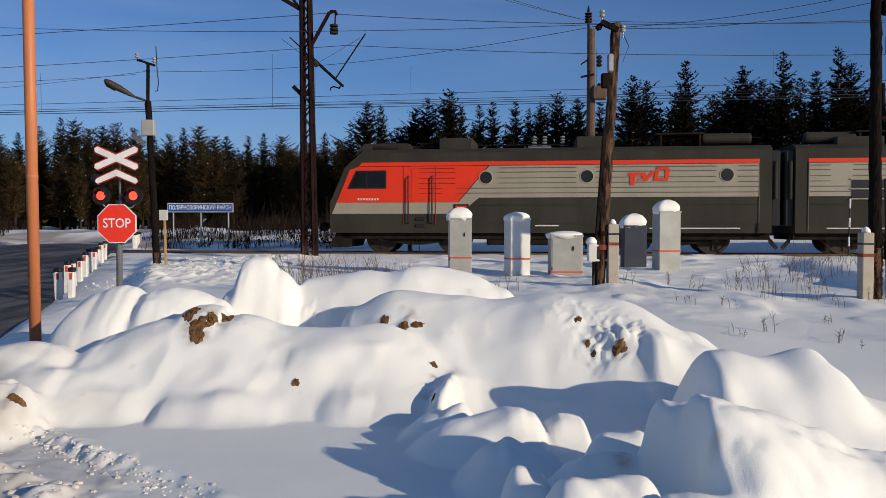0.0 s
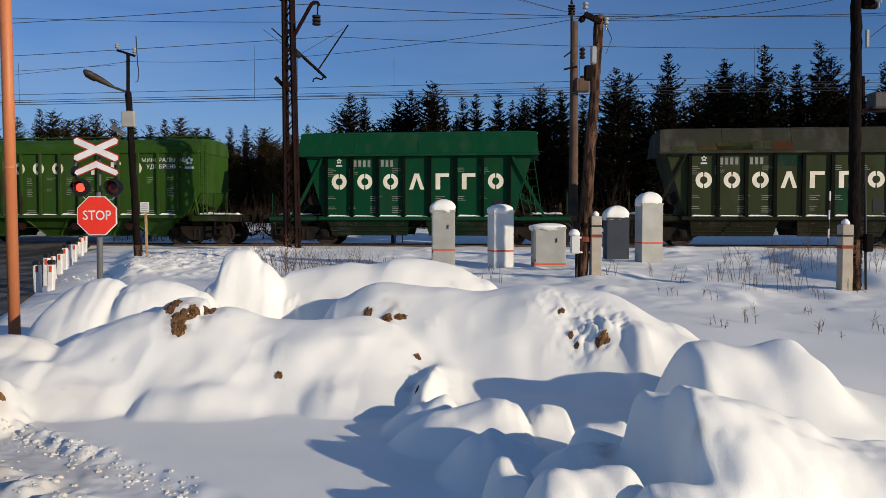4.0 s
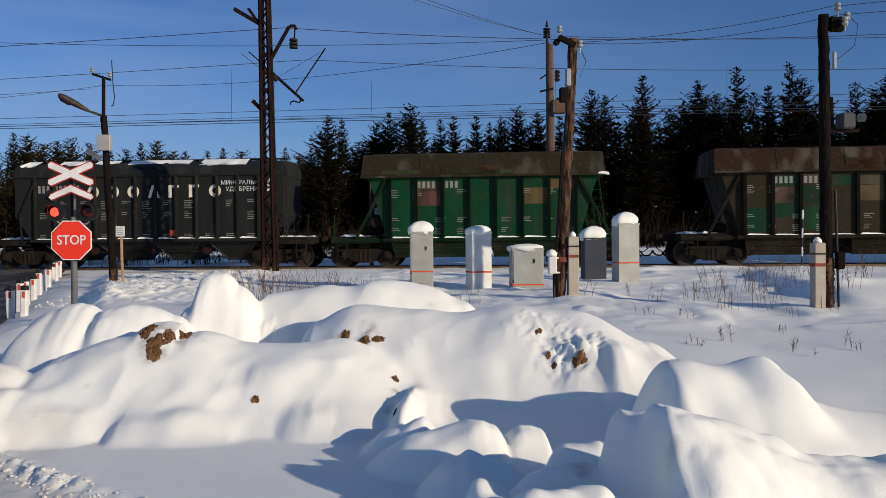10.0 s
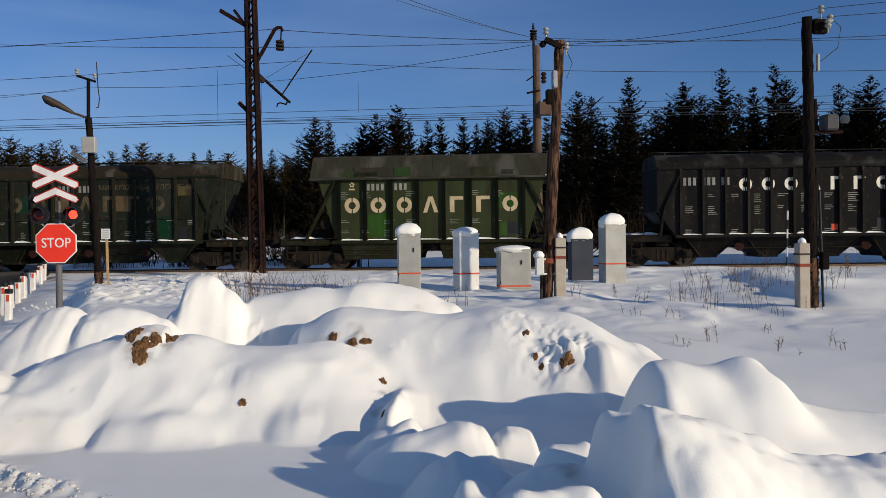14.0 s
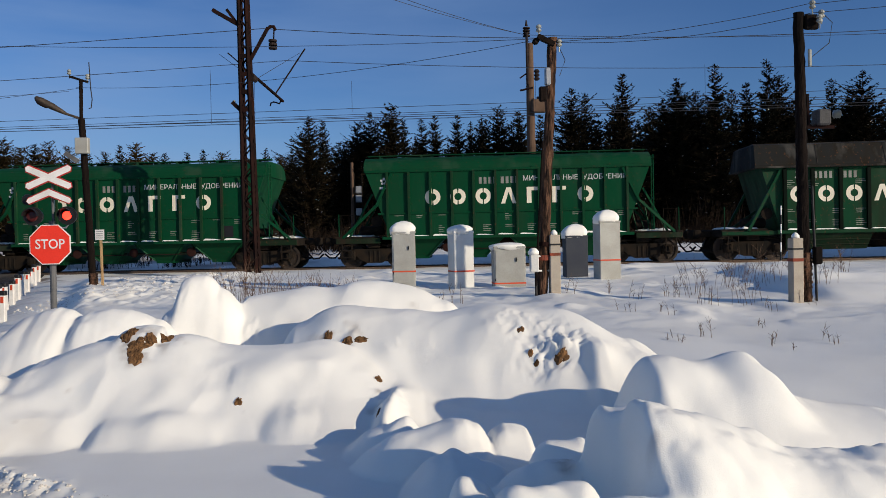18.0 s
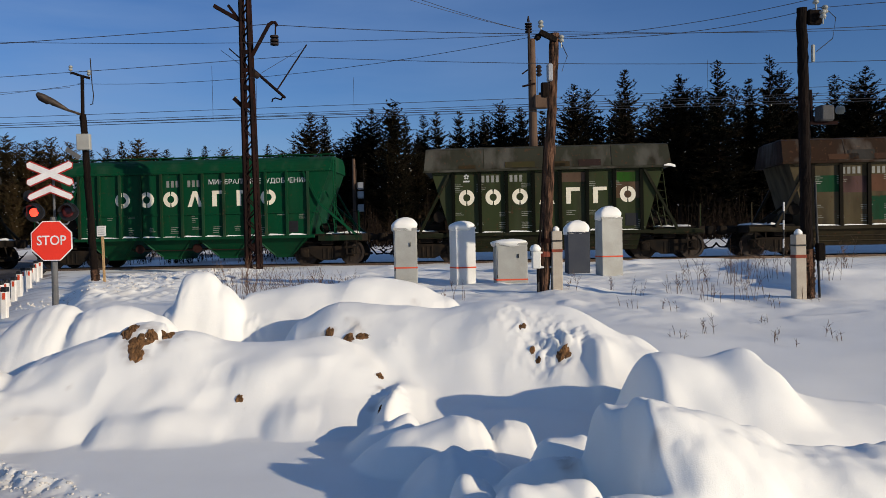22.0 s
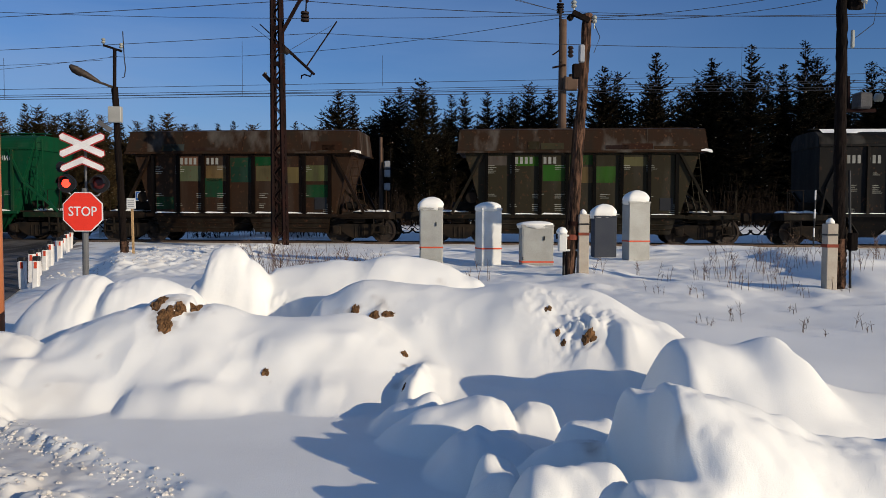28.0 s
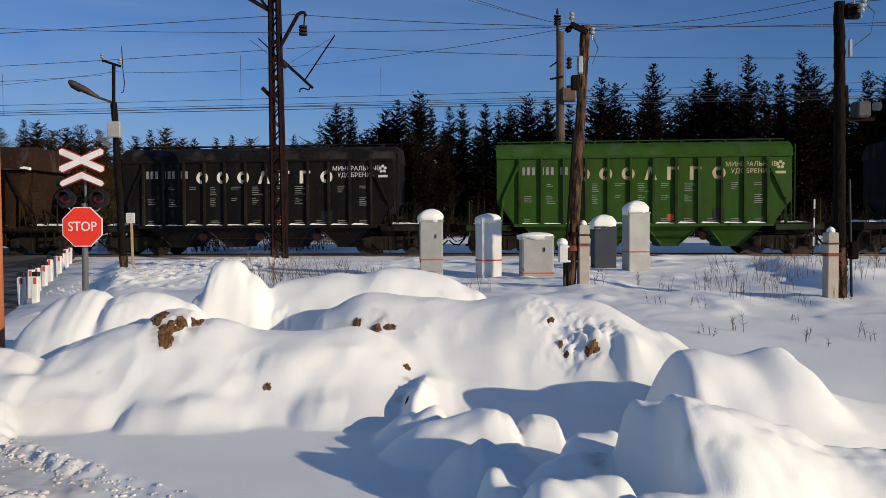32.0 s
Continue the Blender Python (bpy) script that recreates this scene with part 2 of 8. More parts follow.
WHEEL_STEEL = surface("wheel_steel", (0.035, 0.028, 0.023), 0.6, 0.4, second=(0.03, 0.018, 0.012), amount=0.8)
STEEL = surface("galvanised_grey", (0.36, 0.37, 0.38), 0.45, 0.5, second=(0.25, 0.25, 0.25), bump=0.003)
CABINET = surface("cabinet_grey", (0.36, 0.36, 0.33), 0.55, 0.1, second=(0.25, 0.24, 0.21), scale=2.5, amount=0.5, bump=0.004)
CABINET_WHITE = surface("cabinet_white", (0.66, 0.66, 0.63), 0.55, second=(0.50, 0.49, 0.45), scale=2.5, amount=0.5, bump=0.004)
CABINET_DARK = surface("cabinet_slate", (0.030, 0.036, 0.052), 0.6, 0.0, second=(0.05, 0.055, 0.065), scale=2.5, amount=0.4, bump=0.004)
RED_FADED = surface("red_band_faded", (0.26, 0.06, 0.035), 0.8, second=(0.12, 0.05, 0.035), scale=6, amount=0.7, bump=0)
RED_BAND = surface("red_band", (0.62, 0.075, 0.03), 0.6, bump=0)
ORANGE_PIPE = surface("orange_pipe", (0.55, 0.19, 0.075), 0.45, second=(0.40, 0.13, 0.05), scale=2.0, amount=0.6, bump=0.003, stretch=(3, 3, 0.4))
POLE_WOOD = surface("old_pole_wood", (0.120, 0.064, 0.040), 0.9, second=(0.014, 0.010, 0.008), scale=2.6, amount=0.92, fine=26, fine_amount=0.6,
                    bump=0.05, bump_scale=9, stretch=(5, 5, 1.0), sharp=0.08)
POLE_DARK = surface("tarred_pole_wood", (0.0055, 0.0042, 0.0038), 0.9, second=(0.018, 0.011, 0.008), scale=1.6, amount=0.5, fine=22, fine_amount=0.4,
                    bump=0.02, bump_scale=14, stretch=(6, 6, 0.5))
CONCRETE = surface("weathered_concrete", (0.42, 0.37, 0.30), 0.85, second=(0.30, 0.25, 0.20), scale=3, amount=0.6, bump=0.008, bump_scale=35)
POLE_CONCRETE = surface("mast_concrete", (0.13, 0.085, 0.06), 0.85, second=(0.08, 0.05, 0.035), scale=2, amount=0.7, bump=0.006)
MAST_RUST = surface("mast_steel_dark", (0.007, 0.005, 0.005), 0.9, 0.0, second=(0.030, 0.010, 0.007), scale=1.2, amount=0.55, bump=0.004)
WIRE = surface("wire", (0.045, 0.045, 0.05), 0.6, 0.4, bump=0)
CERAMIC = surface("insulator_glass", (0.30, 0.31, 0.28), 0.35, bump=0)
INSULATOR_DARK = surface("insulator_dark", (0.03, 0.022, 0.02), 0.75, bump=0)
SIGN_RED = surface("sign_red", (0.80, 0.045, 0.024), 0.45, second=(0.72, 0.038, 0.02), bump=0)
SIGN_EDGE = surface("sign_edge_red", (0.42, 0.028, 0.022), 0.5, bump=0)
SIGN_WHITE = surface("sign_white", (0.80, 0.79, 0.77), 0.5, bump=0)
SIGN_BLUE = surface("sign_blue", (0.012, 0.085, 0.33), 0.45, bump=0)
SIGN_BACK = surface("sign_back_grey", (0.30, 0.30, 0.30), 0.5, 0.4)
BLACK = surface("lamp_black", (0.014, 0.014, 0.015), 0.5, bump=0.002)
LAMP_HEAD = surface("lamp_head_brown", (0.10, 0.075, 0.055), 0.6, 0.3, second=(0.035, 0.028, 0.022), scale=9, amount=0.8, bump=0.004)
TANK_GREY = surface("tank_grey", (0.06, 0.06, 0.062), 0.65, second=(0.035, 0.033, 0.03), scale=5, amount=0.6)
BOX_GREY = surface("box_grey", (0.13, 0.13, 0.13), 0.6, second=(0.08, 0.08, 0.08), scale=5, amount=0.6)
LAMP_RED = surface("lamp_glow_red", (0.9, 0.05, 0.02), 0.3, bump=0, glow=4.5, glow_colour=(1.0, 0.03, 0.016))
LAMP_DARK = surface("lamp_lens_dark", (0.07, 0.012, 0.012), 0.12, bump=0)
ASPHALT = surface("wet_asphalt", (0.026, 0.020, 0.016), 0.7, second=(0.13, 0.115, 0.10), scale=0.8, amount=0.8, fine=30, fine_amount=0.35,
                  bump=0.015, bump_scale=45, stretch=(2.6, 0.35, 1), sharp=0.1)
DIRT = surface("frozen_earth", (0.22, 0.115, 0.050), 0.95, second=(0.060, 0.034, 0.018), scale=14, amount=0.85, fine=45, fine_amount=0.4, bump=0.04, bump_scale=22)
BALLAST = surface("ballast", (0.17, 0.145, 0.125), 0.9, second=(0.55, 0.54, 0.53), scale=2.2, amount=0.8, fine=22, fine_amount=0.5, bump=0.05, bump_scale=16)
RAIL = surface("rail_steel", (0.12, 0.075, 0.05), 0.5, 0.6, second=(0.2, 0.18, 0.16), amount=0.3)
BARK = surface("bark", (0.050, 0.031, 0.019), 0.9, second=(0.035, 0.024, 0.018), scale=4, amount=0.7)
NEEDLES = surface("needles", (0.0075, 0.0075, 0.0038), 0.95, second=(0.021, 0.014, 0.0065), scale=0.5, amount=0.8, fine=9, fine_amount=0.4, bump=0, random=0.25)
NEEDLES_PINE = surface("pine_needles", (0.032, 0.026, 0.011), 0.95, second=(0.075, 0.046, 0.021), scale=0.5, amount=0.8, fine=9, fine_amount=0.4, bump=0, random=0.25)
BRUSH = surface("brush", (0.022, 0.014, 0.009), 0.9, second=(0.010, 0.007, 0.005), scale=0.6, amount=0.8, bump=0)
TWIG = surface("twig", (0.15, 0.095, 0.062), 0.85, bump=0)
POST_WHITE = surface("post_white", (0.74, 0.72, 0.68), 0.7, second=(0.55, 0.52, 0.47), scale=5, amount=0.5, bump=0.004)
WOOD_PALE = surface("pale_wood", (0.46, 0.30, 0.15), 0.75, second=(0.34, 0.21, 0.10), stretch=(6, 6, 0.6))
LOCO_RED = surface("loco_red", (0.70, 0.034, 0.008), 0.5, second=(0.52, 0.035, 0.012), scale=1.0, amount=0.4, bump=0.004, bump_scale=2)
LOCO_PALE = surface("loco_pale_grey", (0.30, 0.270, 0.205), 0.6, second=(0.24, 0.21, 0.16), scale=1.2, amount=0.6, bump=0.004, bump_scale=2, stretch=(1, 1, 0.3))
LOCO_DARK = surface("loco_dark_grey", (0.042, 0.039, 0.031), 0.75, second=(0.027, 0.025, 0.020), scale=1.2, amount=0.7, bump=0.004, bump_scale=2, stretch=(1, 1, 0.3))
LOCO_LINE = surface("loco_seam_grey", (0.10, 0.095, 0.08), 0.7, bump=0)
LOCO_LINE_RED = surface("loco_seam_red", (0.26, 0.02, 0.008), 0.6, bump=0)
GLASS = surface("dark_glass", (0.008, 0.008, 0.009), 0.25, bump=0)
GEAR_RED = surface("gear_red_oxide", (0.030, 0.012, 0.010), 0.8)


# ---- shape helpers ----
class Shape:
    """Vertices and faces that grow piece by piece and end as one mesh."""

    def __init__(self):
        self.v, self.f = [], []

    def add(self, verts, faces):
        n = len(self.v)
        self.v += [tuple(p) for p in verts]
        self.f += [tuple(i + n for i in face) for face in faces]
        return self

    def box(self, x0, x1, y0, y1, z0, z1, c=0.0):
        """A box; c chamfers its edges."""
        if c <= 0:
            p = [(x, y, z) for z in (z0, z1) for x, y in ((x0, y0), (x1, y0), (x1, y1), (x0, y1))]
            return self.add(p, [(3, 2, 1, 0), (4, 5, 6, 7), (0, 1, 5, 4), (1, 2, 6, 5), (2, 3, 7, 6), (3, 0, 4, 7)])
        c = min(c, (x1 - x0) / 2.01, (y1 - y0) / 2.01, (z1 - z0) / 2.01)
        ring = lambda i, z: [(x0 + i + c, y0 + i, z), (x1 - i - c, y0 + i, z), (x1 - i, y0 + i + c, z), (x1 - i, y1 - i - c, z),
                             (x1 - i - c, y1 - i, z), (x0 + i + c, y1 - i, z), (x0 + i, y1 - i - c, z), (x0 + i, y0 + i + c, z)]
        return self.rings([ring(c * 0.7, z0), ring(0, z0 + c), ring(0, z1 - c), ring(c * 0.7, z1)])

    def rings(self, loops, close=True):
        """Skin over loops of equal length, capped at both ends."""
        n = len(loops[0])
        faces = [(k * n + i, k * n + (i + 1) % n, (k + 1) * n + (i + 1) % n, (k + 1) * n + i) for k in range(len(loops) - 1) for i in range(n)]
        if close:
            faces += [tuple(reversed(range(n))), tuple(range((len(loops) - 1) * n, len(loops) * n))]
        return self.add([p for loop in loops for p in loop], faces)

    def tube(self, a, b, r, r2=None, n=8):
        a, b = Vector(a), Vector(b)
        q = (b - a).to_track_quat("Z", "Y")
        ring = lambda p, rad: [p + q @ Vector((rad * math.cos(2 * math.pi * i / n), rad * math.sin(2 * math.pi * i / n), 0)) for i in range(n)]
        return self.rings([ring(a, r), ring(b, r if r2 is None else r2)])

    def beam(self, a, b, w, h):
        """A bar of rectangular section from a to b."""
        a, b = Vector(a), Vector(b)
        q = (b - a).to_track_quat("Z", "Y")
        ring = lambda p: [p + q @ Vector((sx * w / 2, sy * h / 2, 0)) for sx, sy in ((-1, -1), (1, -1), (1, 1), (-1, 1))]
        return self.rings([ring(a), ring(b)])

    def path(self, points, r, n=6):
        """A bent rod through the points."""
        pts, loops = [Vector(p) for p in points], []
        for k, p in enumerate(pts):
            d = (pts[min(k + 1, len(pts) - 1)] - pts[max(k - 1, 0)]).normalized()
            u = d.cross(Vector((0.31, 0.17, 0.93))).normalized()
            w = d.cross(u)
            loops.append([p + (u * math.cos(2 * math.pi * i / n) + w * math.sin(2 * math.pi * i / n)) * r for i in range(n)])
        return self.rings(loops)

    def lathe(self, profile, base=(0, 0, 0), axis="Z", n=16):
        """profile: (radius, height) rows turned about an axis through base."""
        turn = {"Z": lambda x, y, z: (x, y, z), "Y": lambda x, y, z: (x, z, y), "X": lambda x, y, z: (z, x, y)}[axis]
        loops = [[Vector(base) + Vector(turn(r * math.cos(2 * math.pi * i / n), r * math.sin(2 * math.pi * i / n), h)) for i in range(n)]
                 for r, h in profile]
        return self.rings(loops)

    def prism(self, outline, y0, y1):
        """An outline in x and z, drawn out along y."""
        return self.rings([[(x, y0, z) for x, z in outline], [(x, y1, z) for x, z in outline]])

    def prism_x(self, outline, x0, x1):
        """An outline in y and z, drawn out along x."""
        return self.rings([[(x0, y, z) for y, z in outline], [(x1, y, z) for y, z in outline]])

    def mesh(self, name, material, smooth=False):
        me = bpy.data.meshes.new(name)
        me.from_pydata(self.v, [], self.f)
        bm = bmesh.new()
        bm.from_mesh(me)
        bmesh.ops.recalc_face_normals(bm, faces=bm.faces)
        bm.to_mesh(me)
        bm.free()
        if smooth:
            me.polygons.foreach_set("use_smooth", [True] * len(me.polygons))
        me.materials.append(material)
        return me


def part(name, shape, material, parent, label="", smooth=False, m=None):
    """One mesh object under a thing or under a part."""
    me = shape if isinstance(shape, bpy.types.Mesh) else shape.mesh(name, material, smooth)
    ob = new(name, me)
    ob.parent = parent
    if m is not None:
        ob.matrix_basis = m
    return tagged(ob, label)


def thing(name, m, label, category, group="", kind=""):
    ob = new(name)
    ob.empty_display_size = 0.2
    ob.matrix_basis = m
    return tagged(ob, label, category, group, kind)


def text_mesh(words, size, material, thick=0.004, bold=0.0):
    """Words as a mesh in the x-z plane facing -y, centred."""
    cu = bpy.data.curves.new("words", "FONT")
    cu.body, cu.size, cu.align_x, cu.align_y = words, size, "CENTER", "CENTER"
    cu.extrude, cu.offset, cu.resolution_u = thick, bold, 3
    ob = bpy.data.objects.new("words", cu)
    me = bpy.data.meshes.new_from_object(ob)
    me.transform(Matrix.Rotation(radians(90), 4, "X"))
    me.materials.clear()
    me.materials.append(material)
    bpy.data.objects.remove(ob)
    bpy.data.curves.remove(cu)
    return me


# ---- the lie of the land ----
# The track runs along y = 33 - 0.128 x; "across" is the distance from the near side, 33 on the track's centre line.
TRACK_Y, TRACK_M, RAIL_Z = 33.0, -0.1284, 0.57
TRACK_TURN = math.degrees(math.atan(TRACK_M))


def across(x, y):
    return y - TRACK_M * x


def track_pose(x, z=RAIL_Z, off=0.0):
    """A pose on the track at the plan's x, off metres to its far side."""
    side = Vector((-TRACK_M, 1.0)).normalized() * off
    return pose(x + side.x, TRACK_Y + TRACK_M * x + side.y, z, 0, 0, TRACK_TURN)


def smooth(a, b, v):
    t = np.clip((v - a) / (b - a), 0, 1)
    return t * t * (3 - 2 * t)


ROAD_D = np.array((-60.0, 0.0, 8.0, 16.0, 27.4, 31.0, 36.0, 45.0, 80.0, 400.0))
ROAD_H = np.array((-0.05, 0.0, 0.02, 0.10, 0.36, 0.52, 0.54, 0.54, 0.60, 0.6))
LAND_D = np.array((-80.0, 0.0, 6.6, 8.5, 10.5, 13.5, 16.0, 19.0, 22.0, 26.0, 30.0, 36.5, 40.0, 46.0, 60.0, 120.0, 600.0))
LAND_H = np.array((0.0, 0.0, 0.0, 0.14, 0.30, 0.42, 0.49, 0.55, 0.60, 0.64, 0.48, 0.48, 0.72, 1.00, 1.10, 1.4, 2.0))
ROAD_HALF = 3.6


def road_x(d):
    """The plan's x of the road's middle line; its right edge lies one half width further."""
    return np.interp(d, (-60, 4.0, 6.5, 16.0, 27.4, 60, 400), (-1.0, -3.6, -4.7, -8.1, -12.2, -23.5, -140)) - ROAD_HALF


RIDGES = []


def ridge(front, back, left, right, power, crest):
    """A pile of ploughed snow under a crest line of (x, y, height), falling away over the given lengths on its four sides."""
    c = np.array(crest)
    xs = np.linspace(c[0, 0], c[-1, 0], 90)
    soft = lambda v: np.convolve(np.pad(np.interp(xs, c[:, 0], v), 4, mode="edge"), np.ones(9) / 9, "valid")
    reach = (xs[0] - left - 0.15, xs[-1] + right + 0.15, c[:, 1].min() - front - 0.15, c[:, 1].max() + back + 0.15)
    crest_z = soft(c[:, 2])
    even = np.convolve(np.pad(crest_z, 15, mode="edge"), np.ones(31) / 31, "valid")
    RIDGES.append((front, back, left, right, power, xs, soft(c[:, 1]), crest_z, even, reach))


ridge(1.2, 0.6, 0.3, 0.6, 1.6, ((-1.75, 10.30, 1.01), (-1.56, 10.30, 1.03), (-1.35, 10.30, 1.04), (-0.99, 10.30, 1.10), (-0.62, 10.30, 1.07), (-0.41, 10.30, 1.14), (-0.19, 10.30, 1.12), (0.10, 10.30, 1.08), (0.32, 10.30, 1.04), (0.53, 10.30, 0.95), (0.68, 10.30, 0.85)))  # slab behind
ridge(0.9, 0.4, 0.26, 0.5, 1.3, ((-2.43, 10.00, 1.25), (-2.35, 10.00, 1.28), (-2.21, 10.00, 1.29), (-2.11, 10.00, 1.24), (-2.01, 10.00, 1.13)))  # peak
ridge(0.9, 0.4, 0.3, 0.35, 1.6, ((-2.59, 9.80, 0.88), (-2.49, 9.80, 0.96), (-2.11, 9.80, 1.00), (-1.94, 9.80, 0.93)))  # peak shoulder
ridge(1.25, 0.5, 0.75, 0.6, 1.6, ((-3.89, 9.20, 0.95), (-3.79, 9.20, 1.00), (-3.66, 9.20, 1.01), (-3.59, 9.20, 0.98)))  # left lump
ridge(1.1, 0.5, 0.5, 0.5, 1.5, ((-3.24, 9.10, 0.97), (-3.14, 9.10, 1.00), (-3.02, 9.10, 1.02), (-2.86, 9.10, 1.00), (-2.67, 9.10, 0.94), (-2.57, 9.10, 0.89)))  # second lump
ridge(0.5, 0.3, 0.25, 0.25, 1.5, ((-3.27, 8.80, 0.85), (-3.21, 8.80, 0.87), (-3.12, 8.80, 0.84)))  # knob
ridge(1.0, 0.3, 0.35, 0.16, 1.3, ((-2.63, 8.35, 0.86), (-2.55, 8.35, 0.90), (-2.42, 8.35, 0.91), (-2.29, 8.35, 0.88)))  # earth lump
ridge(1.4, 0.4, 0.6, 0.5, 1.55, ((-3.38, 8.25, 0.58), (-3.17, 8.25, 0.69), (-2.94, 8.25, 0.75), (-2.71, 8.25, 0.77), (-2.24, 8.25, 0.78), (-2.07, 8.25, 0.79), (-1.93, 8.25, 0.81), (-1.83, 8.25, 0.74), (-1.61, 8.25, 0.69), (-1.37, 8.25, 0.66), (-1.23, 8.25, 0.66), (-1.08, 8.25, 0.69), (-0.85, 8.25, 0.69), (-0.65, 8.25, 0.70), (-0.50, 8.25, 0.65), (-0.30, 8.25, 0.56), (-0.18, 8.25, 0.50), (-0.07, 8.25, 0.44), (0.08, 8.25, 0.33)))  # front ridge
ridge(1.35, 0.45, 0.35, 0.6, 1.45, ((-0.98, 9.20, 0.72), (-0.88, 9.15, 0.78), (-0.62, 9.10, 0.90), (-0.49, 9.10, 0.94), (-0.33, 9.05, 0.92), (-0.10, 9.00, 0.91), (0.09, 8.95, 0.88), (0.34, 8.90, 0.84), (0.52, 8.85, 0.84), (0.70, 8.80, 0.89), (0.88, 8.75, 0.93), (1.06, 8.70, 0.96), (1.21, 8.70, 0.98), (1.34, 8.70, 0.96), (1.53, 8.60, 0.89), (1.75, 8.50, 0.88), (1.92, 8.45, 0.86), (2.09, 8.40, 0.77), (2.30, 8.30, 0.63), (2.45, 8.20, 0.53)))  # far and right ridge
ridge(0.7, 0.5, 0.3, 0.7, 1.6, ((2.01, 7.80, 0.61), (2.10, 7.80, 0.62), (2.21, 7.80, 0.56), (2.35, 7.80, 0.45)))  # ridge knob
ridge(1.2, 0.5, 0.5, 0.6, 1.7, ((-4.71, 7.90, 0.47), (-4.38, 7.90, 0.51), (-4.10, 7.90, 0.55), (-3.96, 7.90, 0.55), (-3.87, 7.90, 0.52)))  # left hollow lump
ridge(0.8, 0.5, 0.5, 0.6, 1.8, ((-3.77, 7.35, 0.36), (-3.53, 7.35, 0.38), (-3.43, 7.35, 0.33)))  # left hollow low
ridge(0.75, 0.5, 0.6, 0.4, 2.0, ((-3.94, 6.75, 0.42), (-3.75, 6.75, 0.41), (-3.69, 6.75, 0.39), (-3.63, 6.75, 0.35)))  # roadside lump
ridge(0.5, 0.4, 0.35, 0.35, 1.6, ((-3.19, 7.15, 0.21), (-3.06, 7.15, 0.20), (-2.91, 7.15, 0.17)))  # foot lump
ridge(0.5, 0.4, 0.18, 0.8, 2.0, ((-2.44, 7.10, 0.14), (-2.34, 7.10, 0.16), (-2.14, 7.10, 0.18), (-1.99, 7.10, 0.21)))  # foot roll
ridge(0.3, 0.3, 0.25, 0.35, 1.6, ((-1.63, 6.95, 0.02), (-1.53, 6.95, 0.03), (-1.43, 6.95, 0.01)))  # foot roll low
ridge(0.5, 0.3, 0.16, 0.6, 1.7, ((-1.44, 7.66, 0.44), (-1.39, 7.66, 0.46), (-1.32, 7.66, 0.45)))  # knuckle
ridge(0.5, 0.3, 0.3, 0.4, 1.7, ((-1.13, 7.75, 0.45), (-0.96, 7.75, 0.47), (-0.69, 7.75, 0.50)))  # mid roll
ridge(0.5, 0.4, 0.28, 0.5, 1.5, ((-0.93, 7.20, 0.20), (-0.85, 7.20, 0.22), (-0.69, 7.20, 0.18), (-0.62, 7.20, 0.15)))  # foot bulge
ridge(0.3, 0.3, 0.35, 0.5, 1.7, ((-0.91, 6.90, -0.01), (-0.71, 6.90, 0.02), (-0.47, 6.90, 0.03)))  # foot bulge low
ridge(0.55, 0.7, 0.15, 0.6, 1.7, ((-0.05, 7.05, 0.23), (-0.00, 7.20, 0.29), (0.06, 7.40, 0.31), (0.17, 7.55, 0.26), (0.34, 7.60, 0.15)))  # pillar
ridge(0.45, 0.45, 0.35, 0.2, 1.6, ((-0.05, 6.45, 0.20), (0.04, 6.45, 0.25), (0.13, 6.45, 0.28)))  # hollow lump left
ridge(0.5, 0.4, 0.5, 0.16, 1.1, ((0.22, 5.95, 0.26), (0.35, 5.95, 0.28), (0.47, 5.95, 0.33), (0.56, 5.95, 0.33), (0.62, 5.95, 0.29)))  # hollow lump
ridge(0.35, 0.3, 0.4, 0.3, 1.5, ((0.58, 5.75, 0.08), (0.78, 5.75, 0.10), (0.91, 5.75, 0.08)))  # hollow foot
ridge(0.34, 0.3, 0.12, 0.1, 1.0, ((0.81, 6.05, 0.23), (0.86, 6.05, 0.26), (0.95, 6.05, 0.24), (1.03, 6.05, 0.21)))  # hollow knob
ridge(1.15, 0.7, 0.36, 0.55, 1.4, ((2.09, 6.30, 0.69), (2.14, 6.30, 0.72), (2.23, 6.30, 0.71), (2.37, 6.30, 0.68), (2.50, 6.30, 0.65), (2.59, 6.30, 0.67), (2.72, 6.30, 0.72), (2.83, 6.30, 0.73), (2.92, 6.30, 0.71), (3.01, 6.30, 0.64), (3.12, 6.30, 0.50), (3.26, 6.30, 0.36), (3.39, 6.30, 0.30), (3.62, 6.30, 0.25), (3.88, 6.30, 0.22)))  # back block
ridge(0.45, 0.4, 0.12, 0.2, 0.85, ((1.27, 4.60, 0.69), (1.35, 4.60, 0.69), (1.46, 4.60, 0.69)))  # block shoulder
ridge(0.68, 0.5, 0.14, 0.5, 0.8, ((1.36, 4.30, 0.75), (1.40, 4.25, 0.76), (1.46, 4.22, 0.76), (1.61, 4.22, 0.73), (1.83, 4.25, 0.65), (2.04, 4.30, 0.59), (2.16, 4.30, 0.51), (2.27, 4.30, 0.49), (2.53, 4.30, 0.47), (2.77, 4.30, 0.46)))  # front block
ridge(0.5, 0.4, 0.25, 0.22, 1.2, ((1.09, 5.25, 0.35), (1.16, 5.25, 0.36), (1.27, 5.25, 0.36)))  # shaded lump
ridge(0.5, 0.3, 0.35, 0.4, 1.7, ((0.86, 4.85, 0.31), (1.00, 4.85, 0.33), (1.10, 4.85, 0.31)))  # shaded lump low
